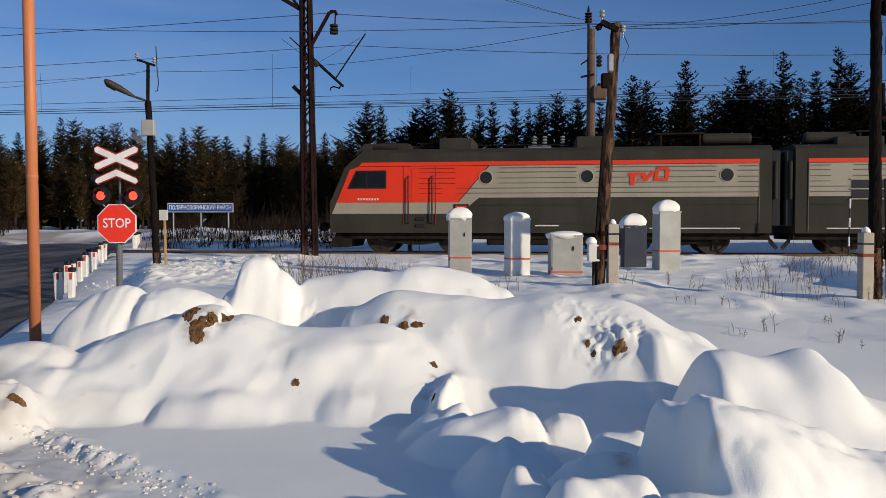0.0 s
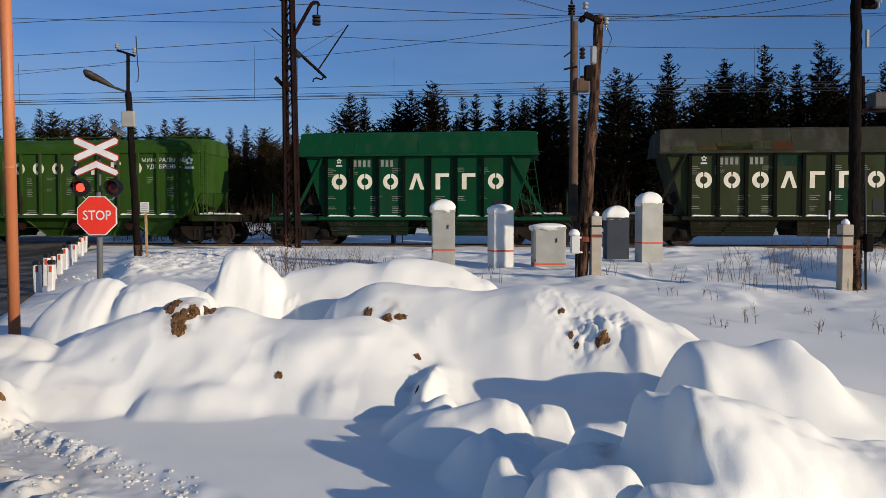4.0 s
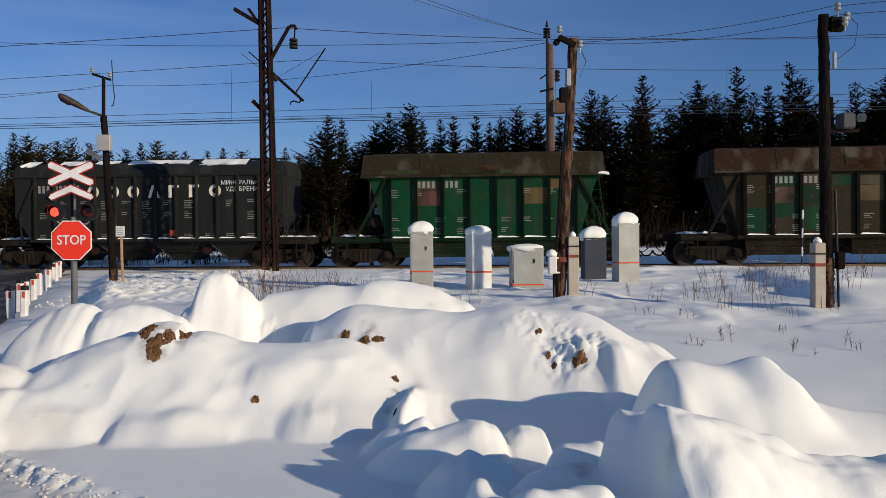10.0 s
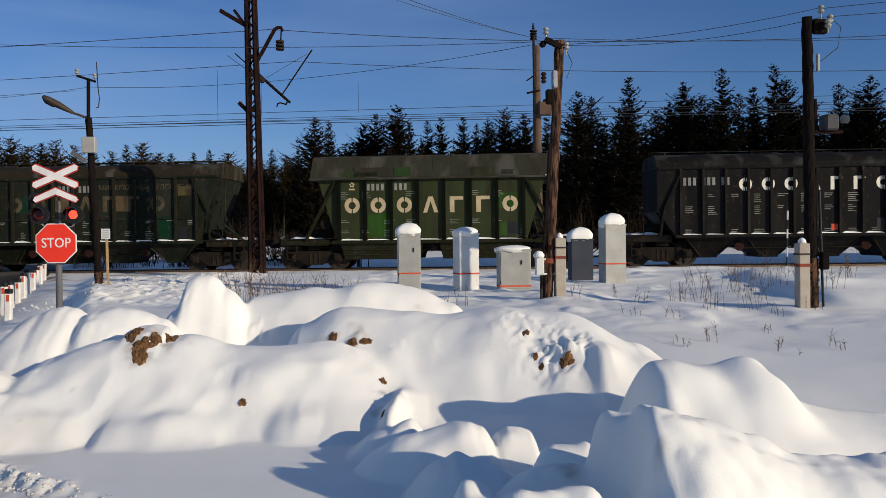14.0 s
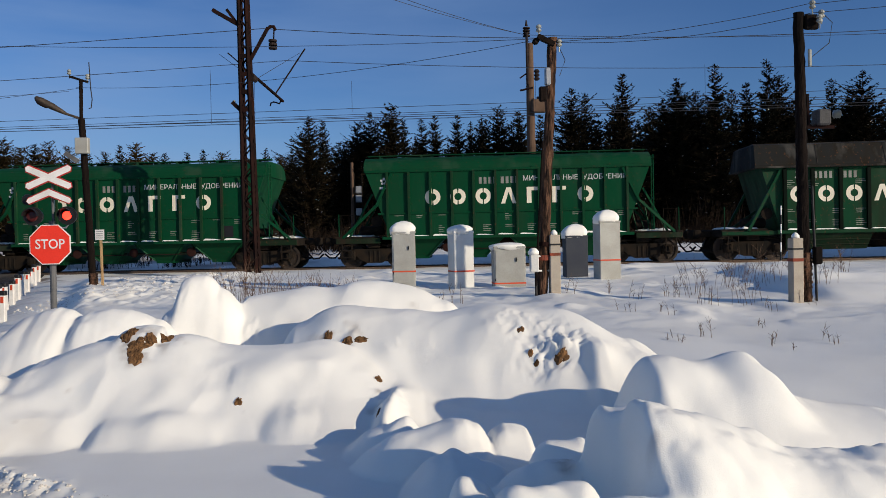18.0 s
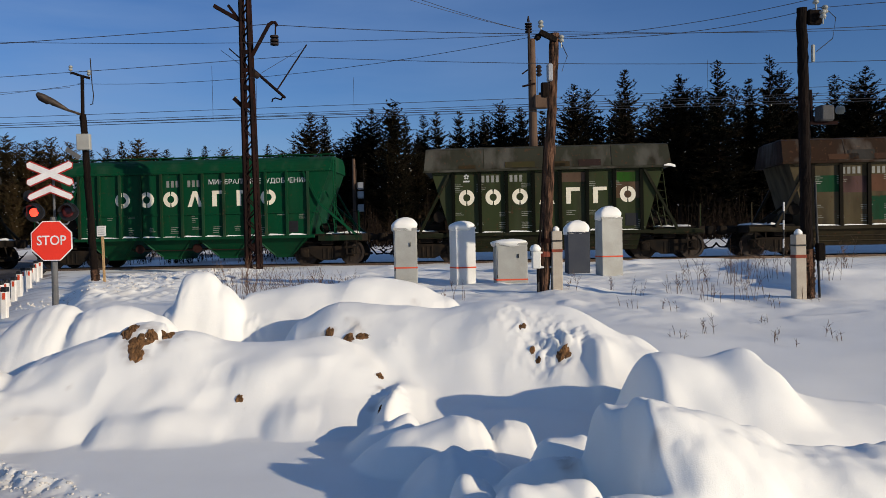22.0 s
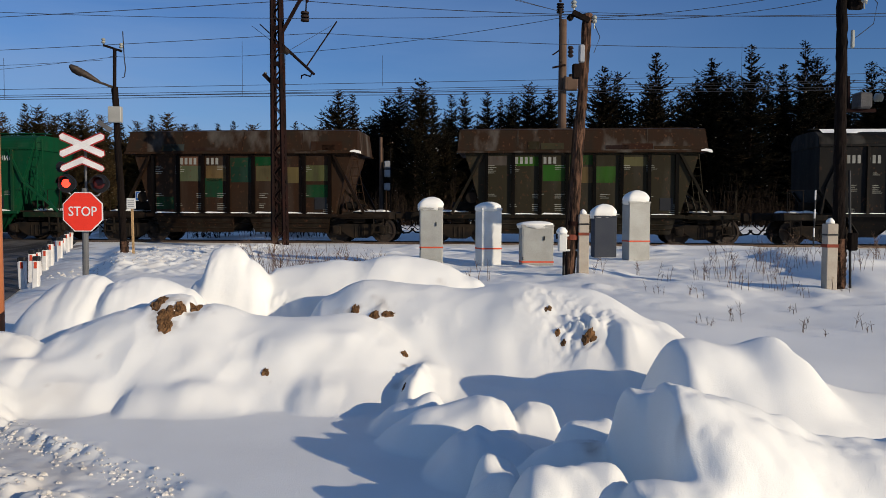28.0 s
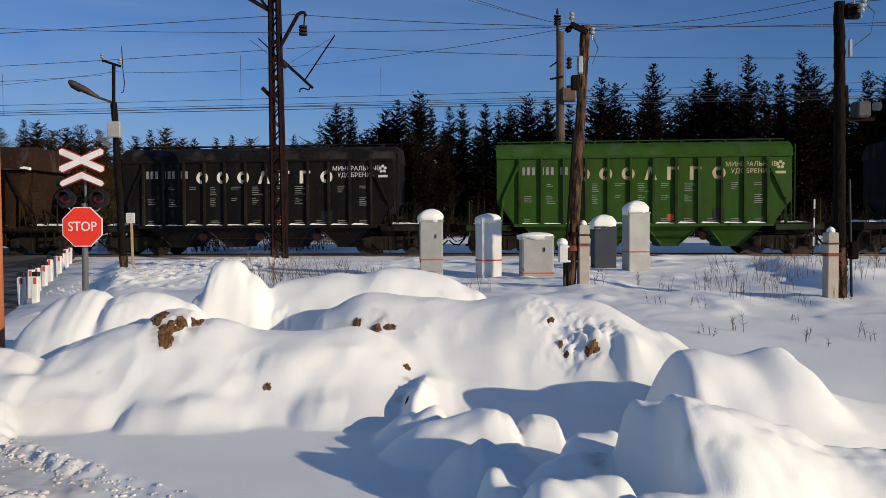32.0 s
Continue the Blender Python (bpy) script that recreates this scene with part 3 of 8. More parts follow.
ridge(0.5, 0.35, 0.3, 0.3, 1.4, ((0.33, 5.30, 0.23), (0.40, 5.30, 0.26), (0.53, 5.30, 0.24), (0.61, 5.30, 0.21)))  # tumbled lump
ridge(0.25, 0.2, 0.14, 0.14, 1.3, ((0.43, 4.65, 0.32), (0.49, 4.65, 0.33), (0.52, 4.65, 0.31)))  # tumbled knob
ridge(0.25, 0.2, 0.2, 0.14, 1.3, ((0.42, 4.45, 0.24), (0.47, 4.45, 0.26), (0.51, 4.45, 0.26)))  # tumbled knob low
ridge(0.4, 0.3, 0.2, 0.25, 1.1, ((0.57, 4.00, 0.43), (0.61, 4.00, 0.45), (0.65, 4.00, 0.45), (0.74, 4.00, 0.43), (0.88, 4.00, 0.43), (0.94, 4.00, 0.43)))  # front lump
ridge(0.35, 0.3, 0.15, 0.4, 1.0, ((1.06, 3.75, 0.42), (1.17, 3.75, 0.43), (1.36, 3.75, 0.41)))  # front lump right


BROKEN = ((0.02, 7.30, 0.16, 0.03), (1.10, 4.84, 0.14, 0.05), (1.42, 4.1, 0.22, 0.02), (1.53, 7.96, 0.30, 0.037), (1.64, 7.80, 0.22, 0.037), (1.30, 8.27, 0.22, 0.022), (1.84, 7.86, 0.20, 0.028), (-1.64, 9.64, 0.16, 0.037), (-2.42, 9.72, 0.14, 0.022), (-0.43, 8.50, 0.14, 0.019), (-0.10, 7.58, 0.12, 0.019), (0.02, 8.27, 0.10, 0.012))
STAINS = ((1.10, 4.84, 0.10, 0.9), (1.04, 4.76, 0.06, 0.8), (-3.18, 7.03, 0.04, 0.50), (0.33, 9.89, 0.09, 0.50), (-2.92, 7.50, 0.05, 0.50), (1.33, 3.98, 0.08, 0.50), (-2.12, 9.52, 0.08, 0.50), (-2.58, 8.17, 0.15, 0.80), (-2.43, 7.95, 0.16, 0.80), (-2.40, 7.80, 0.13, 0.80), (-2.33, 8.03, 0.13, 0.80), (-2.19, 8.10, 0.22, 0.80), (-0.65, 8.57, 0.27, 0.80), (-0.43, 8.47, 0.10, 0.80), (-0.31, 8.48, 0.10, 0.80), (-1.34, 7.21, 0.05, 0.80), (-0.10, 7.50, 0.05, 0.80), (-0.11, 7.18, 0.11, 0.80), (-3.51, 6.52, 0.11, 0.80), (1.67, 7.71, 0.12, 0.80), (1.39, 7.81, 0.04, 0.80), (1.43, 7.72, 0.04, 0.80), (1.35, 8.10, 0.06, 0.80))
TABLES = {}


def lane_edge(x, y):
    """How far a place lies beyond the scraped lane's edge, and how far along it."""
    return (x + 3.74) * 0.604 + (y - 6.80) * 0.797, (x + 3.74) * 0.797 - (y - 6.80) * 0.604


def hash_noise(x, y, cell, seed):
    """Smooth value noise between -1 and 1."""
    if seed not in TABLES:
        TABLES[seed] = np.random.RandomState(seed).uniform(-1, 1, (256, 256))
    table = TABLES[seed]
    gx, gy = x / cell, y / cell
    ix, iy = np.floor(gx).astype(int), np.floor(gy).astype(int)
    fx, fy = gx - ix, gy - iy
    fx, fy = fx * fx * (3 - 2 * fx), fy * fy * (3 - 2 * fy)
    t = lambda a, b: table[a % 256, b % 256]
    return (t(ix, iy) * (1 - fx) + t(ix + 1, iy) * fx) * (1 - fy) + (t(ix, iy + 1) * (1 - fx) + t(ix + 1, iy + 1) * fx) * fy


def land(x, y):
    """Height of the snow."""
    x, y = np.asarray(x, float), np.asarray(y, float)
    d = across(x, y)
    z = np.interp(d, LAND_D, LAND_H)
    near = smooth(60, 30, np.hypot(x, y))
    z = z + near * (0.05 * hash_noise(x, y, 2.6, 3) + 0.022 * hash_noise(x, y, 0.9, 4)) * smooth(6.8, 8.0, d)
    # wind-packed humps in the field by the track
    field = smooth(11, 13, d) * smooth(31, 26, d) * smooth(-3, 0, x)
    z = z + field * (0.12 * smooth(0.1, 0.9, hash_noise(x, y, 1.7, 9)) + 0.05 * smooth(0.2, 0.9, hash_noise(x, y, 0.6, 10)) + 0.012 * hash_noise(x, y, 0.2, 11))
    # a drift along the poles, with a steep lee side
    z = z + 0.20 * smooth(-0.3, 0.3, x - np.interp(y, (13.0, 16.0, 20.5), (7.6, 7.9, 8.9)) + 0.4 * hash_noise(x, y, 1.3, 12)) * smooth(12.8, 14.5, y) * smooth(24, 20, y) * smooth(12, 9.5, x)
    # ploughed-up piles: the highest one counts, with soft creases between
    wx = x + 0.030 * hash_noise(x, y, 0.55, 21) + 0.022 * hash_noise(x, y, 0.2, 22)
    wy = y + 0.045 * hash_noise(x, y, 0.55, 23) + 0.022 * hash_noise(x, y, 0.2, 24)
    k, total = 22.0, np.ones_like(z)
    for front, back, left, right, power, xs, ys, hs, even, reach in RIDGES:
        on = (x > reach[0]) & (x < reach[1]) & (y > reach[2]) & (y < reach[3])
        if not on.any():
            continue
        px, py = wx[on], wy[on]
        cx = np.clip(px, xs[0], xs[-1])
        dx, dy = px - cx, py - np.interp(cx, xs, ys)
        q = (dx / np.where(dx < 0, left, right)) ** 2 + (dy / np.where(dy < 0, front, back)) ** 2
        low = np.clip(q * 1.4, 0, 1)
        tall = np.interp(cx, xs, hs) * (1 - low) + np.interp(cx, xs, even) * low - np.interp(np.interp(cx, xs, ys) - TRACK_M * cx, LAND_D, LAND_H)
        total[on] += np.exp(k * np.maximum(tall, 0) * np.maximum(1 - q, 0) ** power) - 1
    pile = np.log(total) / k
    on = smooth(0.04, 0.3, pile)
    z = z + pile + on * (0.026 * hash_noise(0.9 * x + 0.44 * y, 0.9 * y - 0.44 * x, 0.46, 5) + 0.006 * hash_noise(x, y, 0.17, 6) - 0.025 * smooth(6.7, 7.2, y) * (np.abs(hash_noise(wx, wy, 0.75, 7)) ** 0.7 - 0.5))
    # the tumbled lumps in the hollow are uneven, and the near blocks crusted and pitted
    z = z + on * smooth(6.8, 6.3, y) * smooth(1.9, 1.2, x) * (0.024 * hash_noise(0.8 * x + 0.6 * y, 0.8 * y - 0.6 * x, 0.24, 28) + 0.013 * hash_noise(x, y, 0.11, 29))
    z = z + on * smooth(5.6, 4.9, y) * (0.010 * hash_noise(0.8 * x + 0.6 * y, 0.8 * y - 0.6 * x, 0.07, 8) + 0.014 * hash_noise(x, y, 0.16, 18) - 0.014 * np.abs(hash_noise(wx, wy, 0.33, 19)))
    # broken, crumbly faces
    for bx, by, br, amp in BROKEN:
        m = np.exp(-(((x - bx) ** 2 + (y - by) ** 2) / br ** 2) ** 1.5)
        turned = 0.8 * wx + 0.6 * wy, 0.8 * wy - 0.6 * wx
        z = z + amp * m * (0.9 * np.abs(hash_noise(*turned, 0.13, 41)) + 0.9 * np.abs(hash_noise(0.5 * x - 0.87 * y, 0.87 * x + 0.5 * y, 0.055, 42)) - 0.55)
    # a scraped lane crosses the flat beside the road: a crumbling edge, a streaked bed and a row of chunks
    off, go = lane_edge(x, y)
    lane = smooth(7.6, 6.9, y) * smooth(-0.7, -1.3, x)
    off = off + 0.06 * hash_noise(x, y, 0.33, 71) + 0.03 * hash_noise(x, y, 0.12, 72)
    bed = smooth(0.05, -0.10, off)
    lip = np.exp(-(off / 0.13) ** 2) * smooth(-1.9, -2.6, x)
    chunks = np.exp(-((off + 0.62) / 0.16) ** 2)
    z = z + lane * (0.022 * lip * (0.3 + np.abs(hash_noise(x, y, 0.10, 73)) * 1.8) - 0.05 * bed + bed * (0.014 * hash_noise(go, off * 5, 0.5, 74) + 0.003 * hash_noise(x, y, 0.06, 75))
                    + chunks * (0.02 + 0.06 * smooth(0.05, 0.75, hash_noise(x, y, 0.21, 76)) + 0.03 * hash_noise(x, y, 0.07, 77)))
    # low shoulder where the marker posts stand
    rim = x - (road_x(d) + ROAD_HALF)
    low = 0.85 * smooth(2.0, 1.2, rim) * smooth(12.5, 15, y) * smooth(32, 28, y) * smooth(-8, -7.5, rim)
    z = z * (1 - low) + low * (np.interp(d, ROAD_D, ROAD_H) + 0.02)
    # churned snow beside the crossing
    churn = smooth(15.5, 17.5, y) * smooth(27, 25, y) * smooth(-3.4, -4.6, x) * smooth(1.2, 2.0, rim)
    z = z + churn * (0.08 * np.abs(hash_noise(x, y, 0.45, 51)) + 0.09 * np.abs(hash_noise(0.8 * x + 0.6 * y, 0.8 * y - 0.6 * x, 0.22, 52)))
    # the road is scraped clear, with a rough shoulder
    edge = x - (road_x(d) + ROAD_HALF)
    rough = 0.05 * hash_noise(x, y, 0.28, 31) + 0.035 * hash_noise(x, y, 0.11, 32)
    shoulder = np.exp(-((edge - 0.9) / 0.55) ** 2) * smooth(30, 24, d) * smooth(10.5, 12.5, y) * (0.08 + 0.5 * np.abs(rough)) * smooth(-4, 0, d)
    inside = smooth(46, 43, d) * smooth(0.35, -0.35, edge) * smooth(-2 * ROAD_HALF - 0.4, -2 * ROAD_HALF + 0.3, edge)
    z = z + shoulder * (1 - inside) + (0.35 + 0.15 * hash_noise(x, y, 2.1, 33) + 0.1 * hash_noise(x, y, 0.8, 34)) * np.exp(-((d - 48.5) / 2.6) ** 2) * smooth(-3, -8, x)
    z = z * (1 - inside) + inside * (np.interp(d, ROAD_D, ROAD_H) - 0.03)
    return z


def grow(first, last, step, ratio, limit):
    """Ever wider steps from first out to last."""
    out, p = [], first
    sign = 1 if last > first else -1
    while abs(p - first) < abs(last - first):
        step = min(step * ratio, limit)
        p += sign * step
        out.append(p)
    return out


def make_ground():
    xs = sorted(grow(-6, -900, 0.05, 1.06, 60) + list(np.arange(-6, -4.2, 0.05)) + list(np.arange(-4.2, 4.0, 0.022)) + list(np.arange(4.0, 6.0001, 0.05)) + grow(6, 900, 0.05, 1.06, 60))
    ys = sorted(grow(3.6, -300, 0.07, 1.08, 60) + list(np.arange(3.6, 9.4, 0.022)) + list(np.arange(9.4, 11.6, 0.035)) + list(np.arange(11.65, 15, 0.10)) + list(np.arange(15, 26, 0.07)) + grow(26, 1500, 0.13, 1.05, 80))
    gx, gy = np.meshgrid(np.array(xs), np.array(ys))
    gz = land(gx, gy)
    nx, ny = gx.shape[1], gx.shape[0]
    me = bpy.data.meshes.new("ground")
    me.vertices.add(nx * ny)
    me.vertices.foreach_set("co", np.stack([gx, gy, gz], -1).ravel())
    i = (np.arange(ny - 1)[:, None] * nx + np.arange(nx - 1)).ravel()
    quads = np.stack([i, i + 1, i + nx + 1, i + nx], -1)
    me.loops.add(quads.size)
    me.loops.foreach_set("vertex_index", quads.ravel())
    me.polygons.add(len(quads))
    me.polygons.foreach_set("loop_start", np.arange(0, quads.size, 4))
    me.polygons.foreach_set("use_smooth", np.ones(len(quads), bool))
    me.update(calc_edges=True)
    # grime: along the road's edge and round the lumps of earth
    edge = gx - (road_x(across(gx, gy)) + ROAD_HALF)
    dirt = 0.34 * smooth(2.2, 0.3, edge + 0.5 * hash_noise(gx, gy, 0.5, 61)) * smooth(11, 6, gy) + 0.22 * smooth(1.2, 0.0, edge) * smooth(45, 20, gy)
    dirt = dirt * (0.45 + 0.55 * smooth(-0.3, 0.4, hash_noise(gx, gy, 0.16, 62)))
    stain = np.zeros_like(dirt)
    for bx, by, br, amp in STAINS:
        stain = stain + amp * np.exp(-((gx - bx) ** 2 + (gy - by) ** 2) / br ** 2) * smooth(-0.5, 0.5, hash_noise(gx, gy, 0.09, 63))
    off, _ = lane_edge(gx, gy)
    dirt = dirt + 0.26 * smooth(0.05, -0.1, off + 0.05 * hash_noise(gx, gy, 0.2, 68)) * smooth(7.6, 6.9, gy) * (0.5 + 0.5 * hash_noise(gx, gy, 0.11, 69)) * smooth(-0.7, -1.3, gx)
    dirt = dirt + 0.5 * smooth(0.1, 0.7, stain) * (0.6 + 0.4 * hash_noise(gx, gy, 0.05, 64))
    dirt = dirt + 0.16 * smooth(0.0, 0.5, hash_noise(gx, gy, 0.3, 65)) * smooth(15.5, 17.5, gy) * smooth(27, 25, gy) * smooth(-3.4, -4.6, gx)
    # trodden earth beyond the crossing
    dirt = dirt + 0.75 * smooth(0.1, 0.5, hash_noise(gx, gy, 0.9, 66) + 0.25) * smooth(27.5, 29, gy) * smooth(32.5, 31, gy) * smooth(-4.6, -6, gx)
    dirt = dirt + 0.7 * smooth(-0.2, 0.4, hash_noise(gx, gy, 1.5, 67)) * smooth(36.5, 39, gy) * smooth(-2, -5, gx)
    me.attributes.new("dirt", "FLOAT", "POINT").data.foreach_set("value", np.clip(dirt, 0, 1).ravel())
    me.materials.append(SNOW)
    return tagged(new("ground", me), "deep white snow with ploughed-up piles beside the road", "snow", kind="structure")


make_ground()


def make_road():
    s, ds = Shape(), list(np.arange(-40, 45, 1.0))
    loops, cols = [], 9
    for d in ds:
        xm = float(road_x(d))
        row = []
        for k in range(cols):
            x = xm + ROAD_HALF * (k / (cols - 1) * 2 - 1) * 0.97
            y = d + TRACK_M * x
            row.append((x, y, float(np.interp(d, ROAD_D, ROAD_H)) + 0.015 + 0.05 * (1 - abs(k / 4 - 1))))
        loops.append(row)
    n = cols
    s.add([p for r in loops for p in r], [(a * n + i, a * n + i + 1, (a + 1) * n + i + 1, (a + 1) * n + i) for a in range(len(loops) - 1) for i in range(n - 1)])
    tagged(new("road", s.mesh("road", ASPHALT, True)), "dark wet asphalt road scraped clear of snow", "road", kind="structure")


make_road()


# ---- the train: it rolls towards -x, and its near side is -y ----
SPEED, GAIN = 20.415, 0.02144


def run(t):
    """How far along the plan's x the train has gone at t."""
    return SPEED * t + GAIN * t * t / 2


def mirrored(shape_fn):
    """One shape built for both flanks: shape_fn(shape, side) with side -1 near, +1 far."""
    s = Shape()
    for side in (-1, 1):
        shape_fn(s, side)
    return s


def slab(s, side, y, thick, outline):
    """A plate standing proud of a flank."""
    s.prism(outline, *sorted((side * y, side * (y + thick))))


WHEEL_R = 0.475


def wheelset_mesh(r=WHEEL_R):
    s = Shape()
    for side in (-1, 1):
        y = side * 0.76
        prof = [(0.09, -0.09), (r * 0.45, -0.07), (r * 0.50, -0.03), (r * 0.86, -0.02), (r * 0.87, -0.06), (r, -0.06), (r + 0.028, 0.05), (r + 0.028, 0.07),
                (r * 0.86, 0.07), (r * 0.85, 0.03), (r * 0.45, 0.03), (0.09, 0.06)]
        s.lathe([(a, -side * -b) for a, b in prof], (0, y, 0), "Y", 20)
        # rim bolts and cast ribs that show the turning
        for k in range(4):
            a = k * math.pi / 2
            s.beam((0.1 * math.cos(a), y + side * 0.06, 0.1 * math.sin(a)), (r * 0.8 * math.cos(a), y + side * 0.05, r * 0.8 * math.sin(a)), 0.06, 0.04)
    s.tube((0, -1.05, 0), (0, 1.05, 0), 0.075, n=10)
    return s.mesh("wheelset", WHEEL_STEEL)


def bogie_mesh(half=0.925, r=WHEEL_R):
    s = Shape()
    for side in (-1, 1):
        y0, y1 = sorted((side * 0.95, side * 1.10))
        top, low = r + 0.26, r - 0.30
        s.prism([(-half - 0.25, r - 0.05), (-half - 0.25, r + 0.16), (-half + 0.2, top), (half - 0.2, top), (half + 0.25, r + 0.16), (half + 0.25, r - 0.05),
                 (half - 0.12, r + 0.02), (half - 0.45, low + 0.10), (0.30, low), (-0.30, low), (-half + 0.45, low + 0.10), (-half + 0.12, r + 0.02)], y0, y1)
        for k in (-1, 1):
            s.box(k * half - 0.17, k * half + 0.17, *sorted((side * 0.98, side * 1.20)), r - 0.17, r + 0.17, 0.03)
            s.lathe([(0.11, 0), (0.13, 0.02), (0.13, 0.07), (0.06, 0.09)], (k * half, side * 1.19, r), "Y", 10) if side > 0 else \
                s.lathe([(0.11, 0), (0.13, -0.02), (0.13, -0.07), (0.06, -0.09)], (k * half, side * 1.19, r), "Y", 10)
        for k in (-0.18, 0.0, 0.18):
            s.tube((k, side * 1.06, low + 0.05), (k, side * 1.06, r + 0.16), 0.065, n=8)
    s.box(-0.28, 0.28, -1.0, 1.0, r - 0.05, r + 0.30, 0.04)
    s.tube((-half - 0.55, -0.8, r - 0.1), (-half - 0.55, 0.8, r - 0.1), 0.05)
    s.tube((half + 0.55, -0.8, r - 0.1), (half + 0.55, 0.8, r - 0.1), 0.05)
    return s.mesh("bogie", UNDER)


def coupler_mesh():
    s = Shape()
    s.box(0, 0.55, -0.11, 0.11, 0.94, 1.16, 0.03)
    s.box(0.40, 0.72, -0.20, 0.16, 0.86, 1.22, 0.06)
    s.path([(0.05, -0.32, 0.95), (0.15, -0.34, 0.62), (0.38, -0.32, 0.36), (0.60, -0.26, 0.38), (0.78, -0.2, 0.55)], 0.036, 6)
    s.path([(0.05, 0.30, 0.95), (0.18, 0.32, 0.60), (0.45, 0.28, 0.50), (0.72, 0.2, 0.72)], 0.02, 6)
    return s.mesh("coupler", UNDER)


WHEELSET, BOGIE, COUPLER = wheelset_mesh(), bogie_mesh(), coupler_mesh()
LOCO_WHEEL, LOCO_BOGIE = wheelset_mesh(0.625), bogie_mesh(1.45, 0.625)


def glyph(s, x, z, w, h, y, kind):
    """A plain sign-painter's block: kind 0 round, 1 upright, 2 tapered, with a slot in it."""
    if kind == 0:
        for turn in (0, math.pi):
            arc = [turn - math.pi / 2 + 0.10 + k * (math.pi - 0.20) / 10 for k in range(11)]
            at = lambda r: [(x + r * w / 2 * math.cos(a) * 1.06, y - 0.006, z + r * h / 2 * math.sin(a)) for a in arc]
            s.add(at(1.0) + at(0.46), [(k, k + 1, 12 + k, 11 + k) for k in range(10)])
    elif kind == 1:
        s.box(x - w / 2, x - w * 0.18, y - 0.006, y, z - h / 2, z + h / 2)
        s.box(x - w * 0.18, x + w * 0.42, y - 0.006, y, z + h * 0.28, z + h / 2)
    else:
        s.prism([(x - w * 0.52, z - h / 2), (x - w * 0.15, z + h / 2), (x + w * 0.15, z + h / 2), (x + w * 0.52, z - h / 2), (x + w * 0.25, z - h / 2),
                 (x, z + h * 0.22), (x - w * 0.25, z - h / 2)], y - 0.006, y)


def letter_row(x0, pitch, z, h, y):
    """Seven plain blocks, each with its place."""
    made = []
    for kind in range(3):
        s = Shape()
        glyph(s, 0, 0, h * 0.92, h, 0, kind)
        made.append(s.mesh("letter", LETTER))
    return [(made[kind], pose(x0 + k * pitch, y, z)) for k, kind in enumerate((0, 0, 0, 2, 1, 1, 0))]


def add_letters(row, root):
    for me, m in row:
        part("letter", me, LETTER, root, m=m)


def bars(rows, y, jitter=7):
    """Rows of (x, z, width, height): small print as plain bars."""
    s = Shape()
    for x, z, w, h in rows:
        s.box(x, x + w, y - 0.005, y, z, z + h)
    return s


DIGIT = {}


def digits(root, x, z, y, groups=(3, 3, 2), h=0.30):
    """A painted number as plain bars, each a part of its own."""
    if h not in DIGIT:
        DIGIT[h] = Shape().box(0, 0.11, -0.005, 0, 0, h).mesh("number_bar", STENCIL_DULL)
    for g in groups:
        for _ in range(g):
            part("number_bar", DIGIT[h], STENCIL_DULL, root, m=pose(x, y, z))
            x += 0.185
        x += 0.16


def emblem(s, x, z, r, y):
    for k in range(5):
        a = math.pi / 2 + k * 2 * math.pi / 5
        s.prism([(x + r * 0.62 * math.cos(a) + r * 0.36 * math.cos(b), z + r * 0.62 * math.sin(a) + r * 0.36 * math.sin(b)) for b in [j * math.pi / 3 for j in range(6)]], y - 0.005, y)
    s.box(x - r * 1.1, x + r * 1.1, y - 0.005, y, z - r * 1.9, z - r * 1.35)


def fine_print(seed, x0, x1, zs, y):
    rng = random.Random(seed)
    rows = []
    for z in zs:
        x = x0
        while x < x1:
            w = rng.uniform(0.25, 0.5)
            if rng.random() < 0.75:
                for k in range(rng.choice((2, 3, 4, 5))):
                    rows.append((x + 0.04, z - 0.07 * k, w * rng.uniform(0.5, 1.0), 0.022))
            x += 0.86
    return bars(rows, y)


def add_running_gear(root, base, beam_end, colour):
    """Bogies, wheelsets and couplers under a wagon."""
    for k in (-1, 1):
        part("bogie", BOGIE, UNDER, root, m=pose(k * base, 0, 0))
        for j in (-1, 1):
            part("wheelset", WHEELSET, WHEEL_STEEL, root, m=pose(k * base + j * 0.925, 0, WHEEL_R))
    part("coupler", COUPLER, UNDER, root, m=pose(beam_end, 0, 0))
    part("coupler", COUPLER, UNDER, root, m=pose(-beam_end, 0, 0, 0, 0, 180))
    s = Shape()
    s.box(-beam_end, beam_end, -0.18, 0.18, 0.90, 1.18, 0.02)
    for k in (-1, 1):
        s.box(*sorted((k * beam_end, k * (beam_end - 0.25))), -1.45, 1.45, 0.92, 1.22, 0.02)
        s.box(*sorted((k * (beam_end - 0.25), k * (base - 0.5))), -1.35, 1.35, 1.16, 1.22, 0.01)
        s.box(k * base - 0.25, k * base + 0.25, -1.2, 1.2, 0.78, 1.0, 0.03)
    s.tube((-1.4, -0.75, 0.85), (-0.5, -0.75, 0.85), 0.16, n=10)
    s.path([(-base, -1.0, 0.9), (-base / 2, -1.05, 0.72), (base / 2, -1.05, 0.72), (base, -1.0, 0.9)], 0.025)
    part("underframe", s, colour, root)


class Braces:
    """Each beam becomes a brace of its own under the wagon."""

    def __init__(self, root):
        self.root = root

    def beam(self, a, b, w, h):
        part("end_brace", Shape().beam(a, b, w, h), PAINT, self.root)


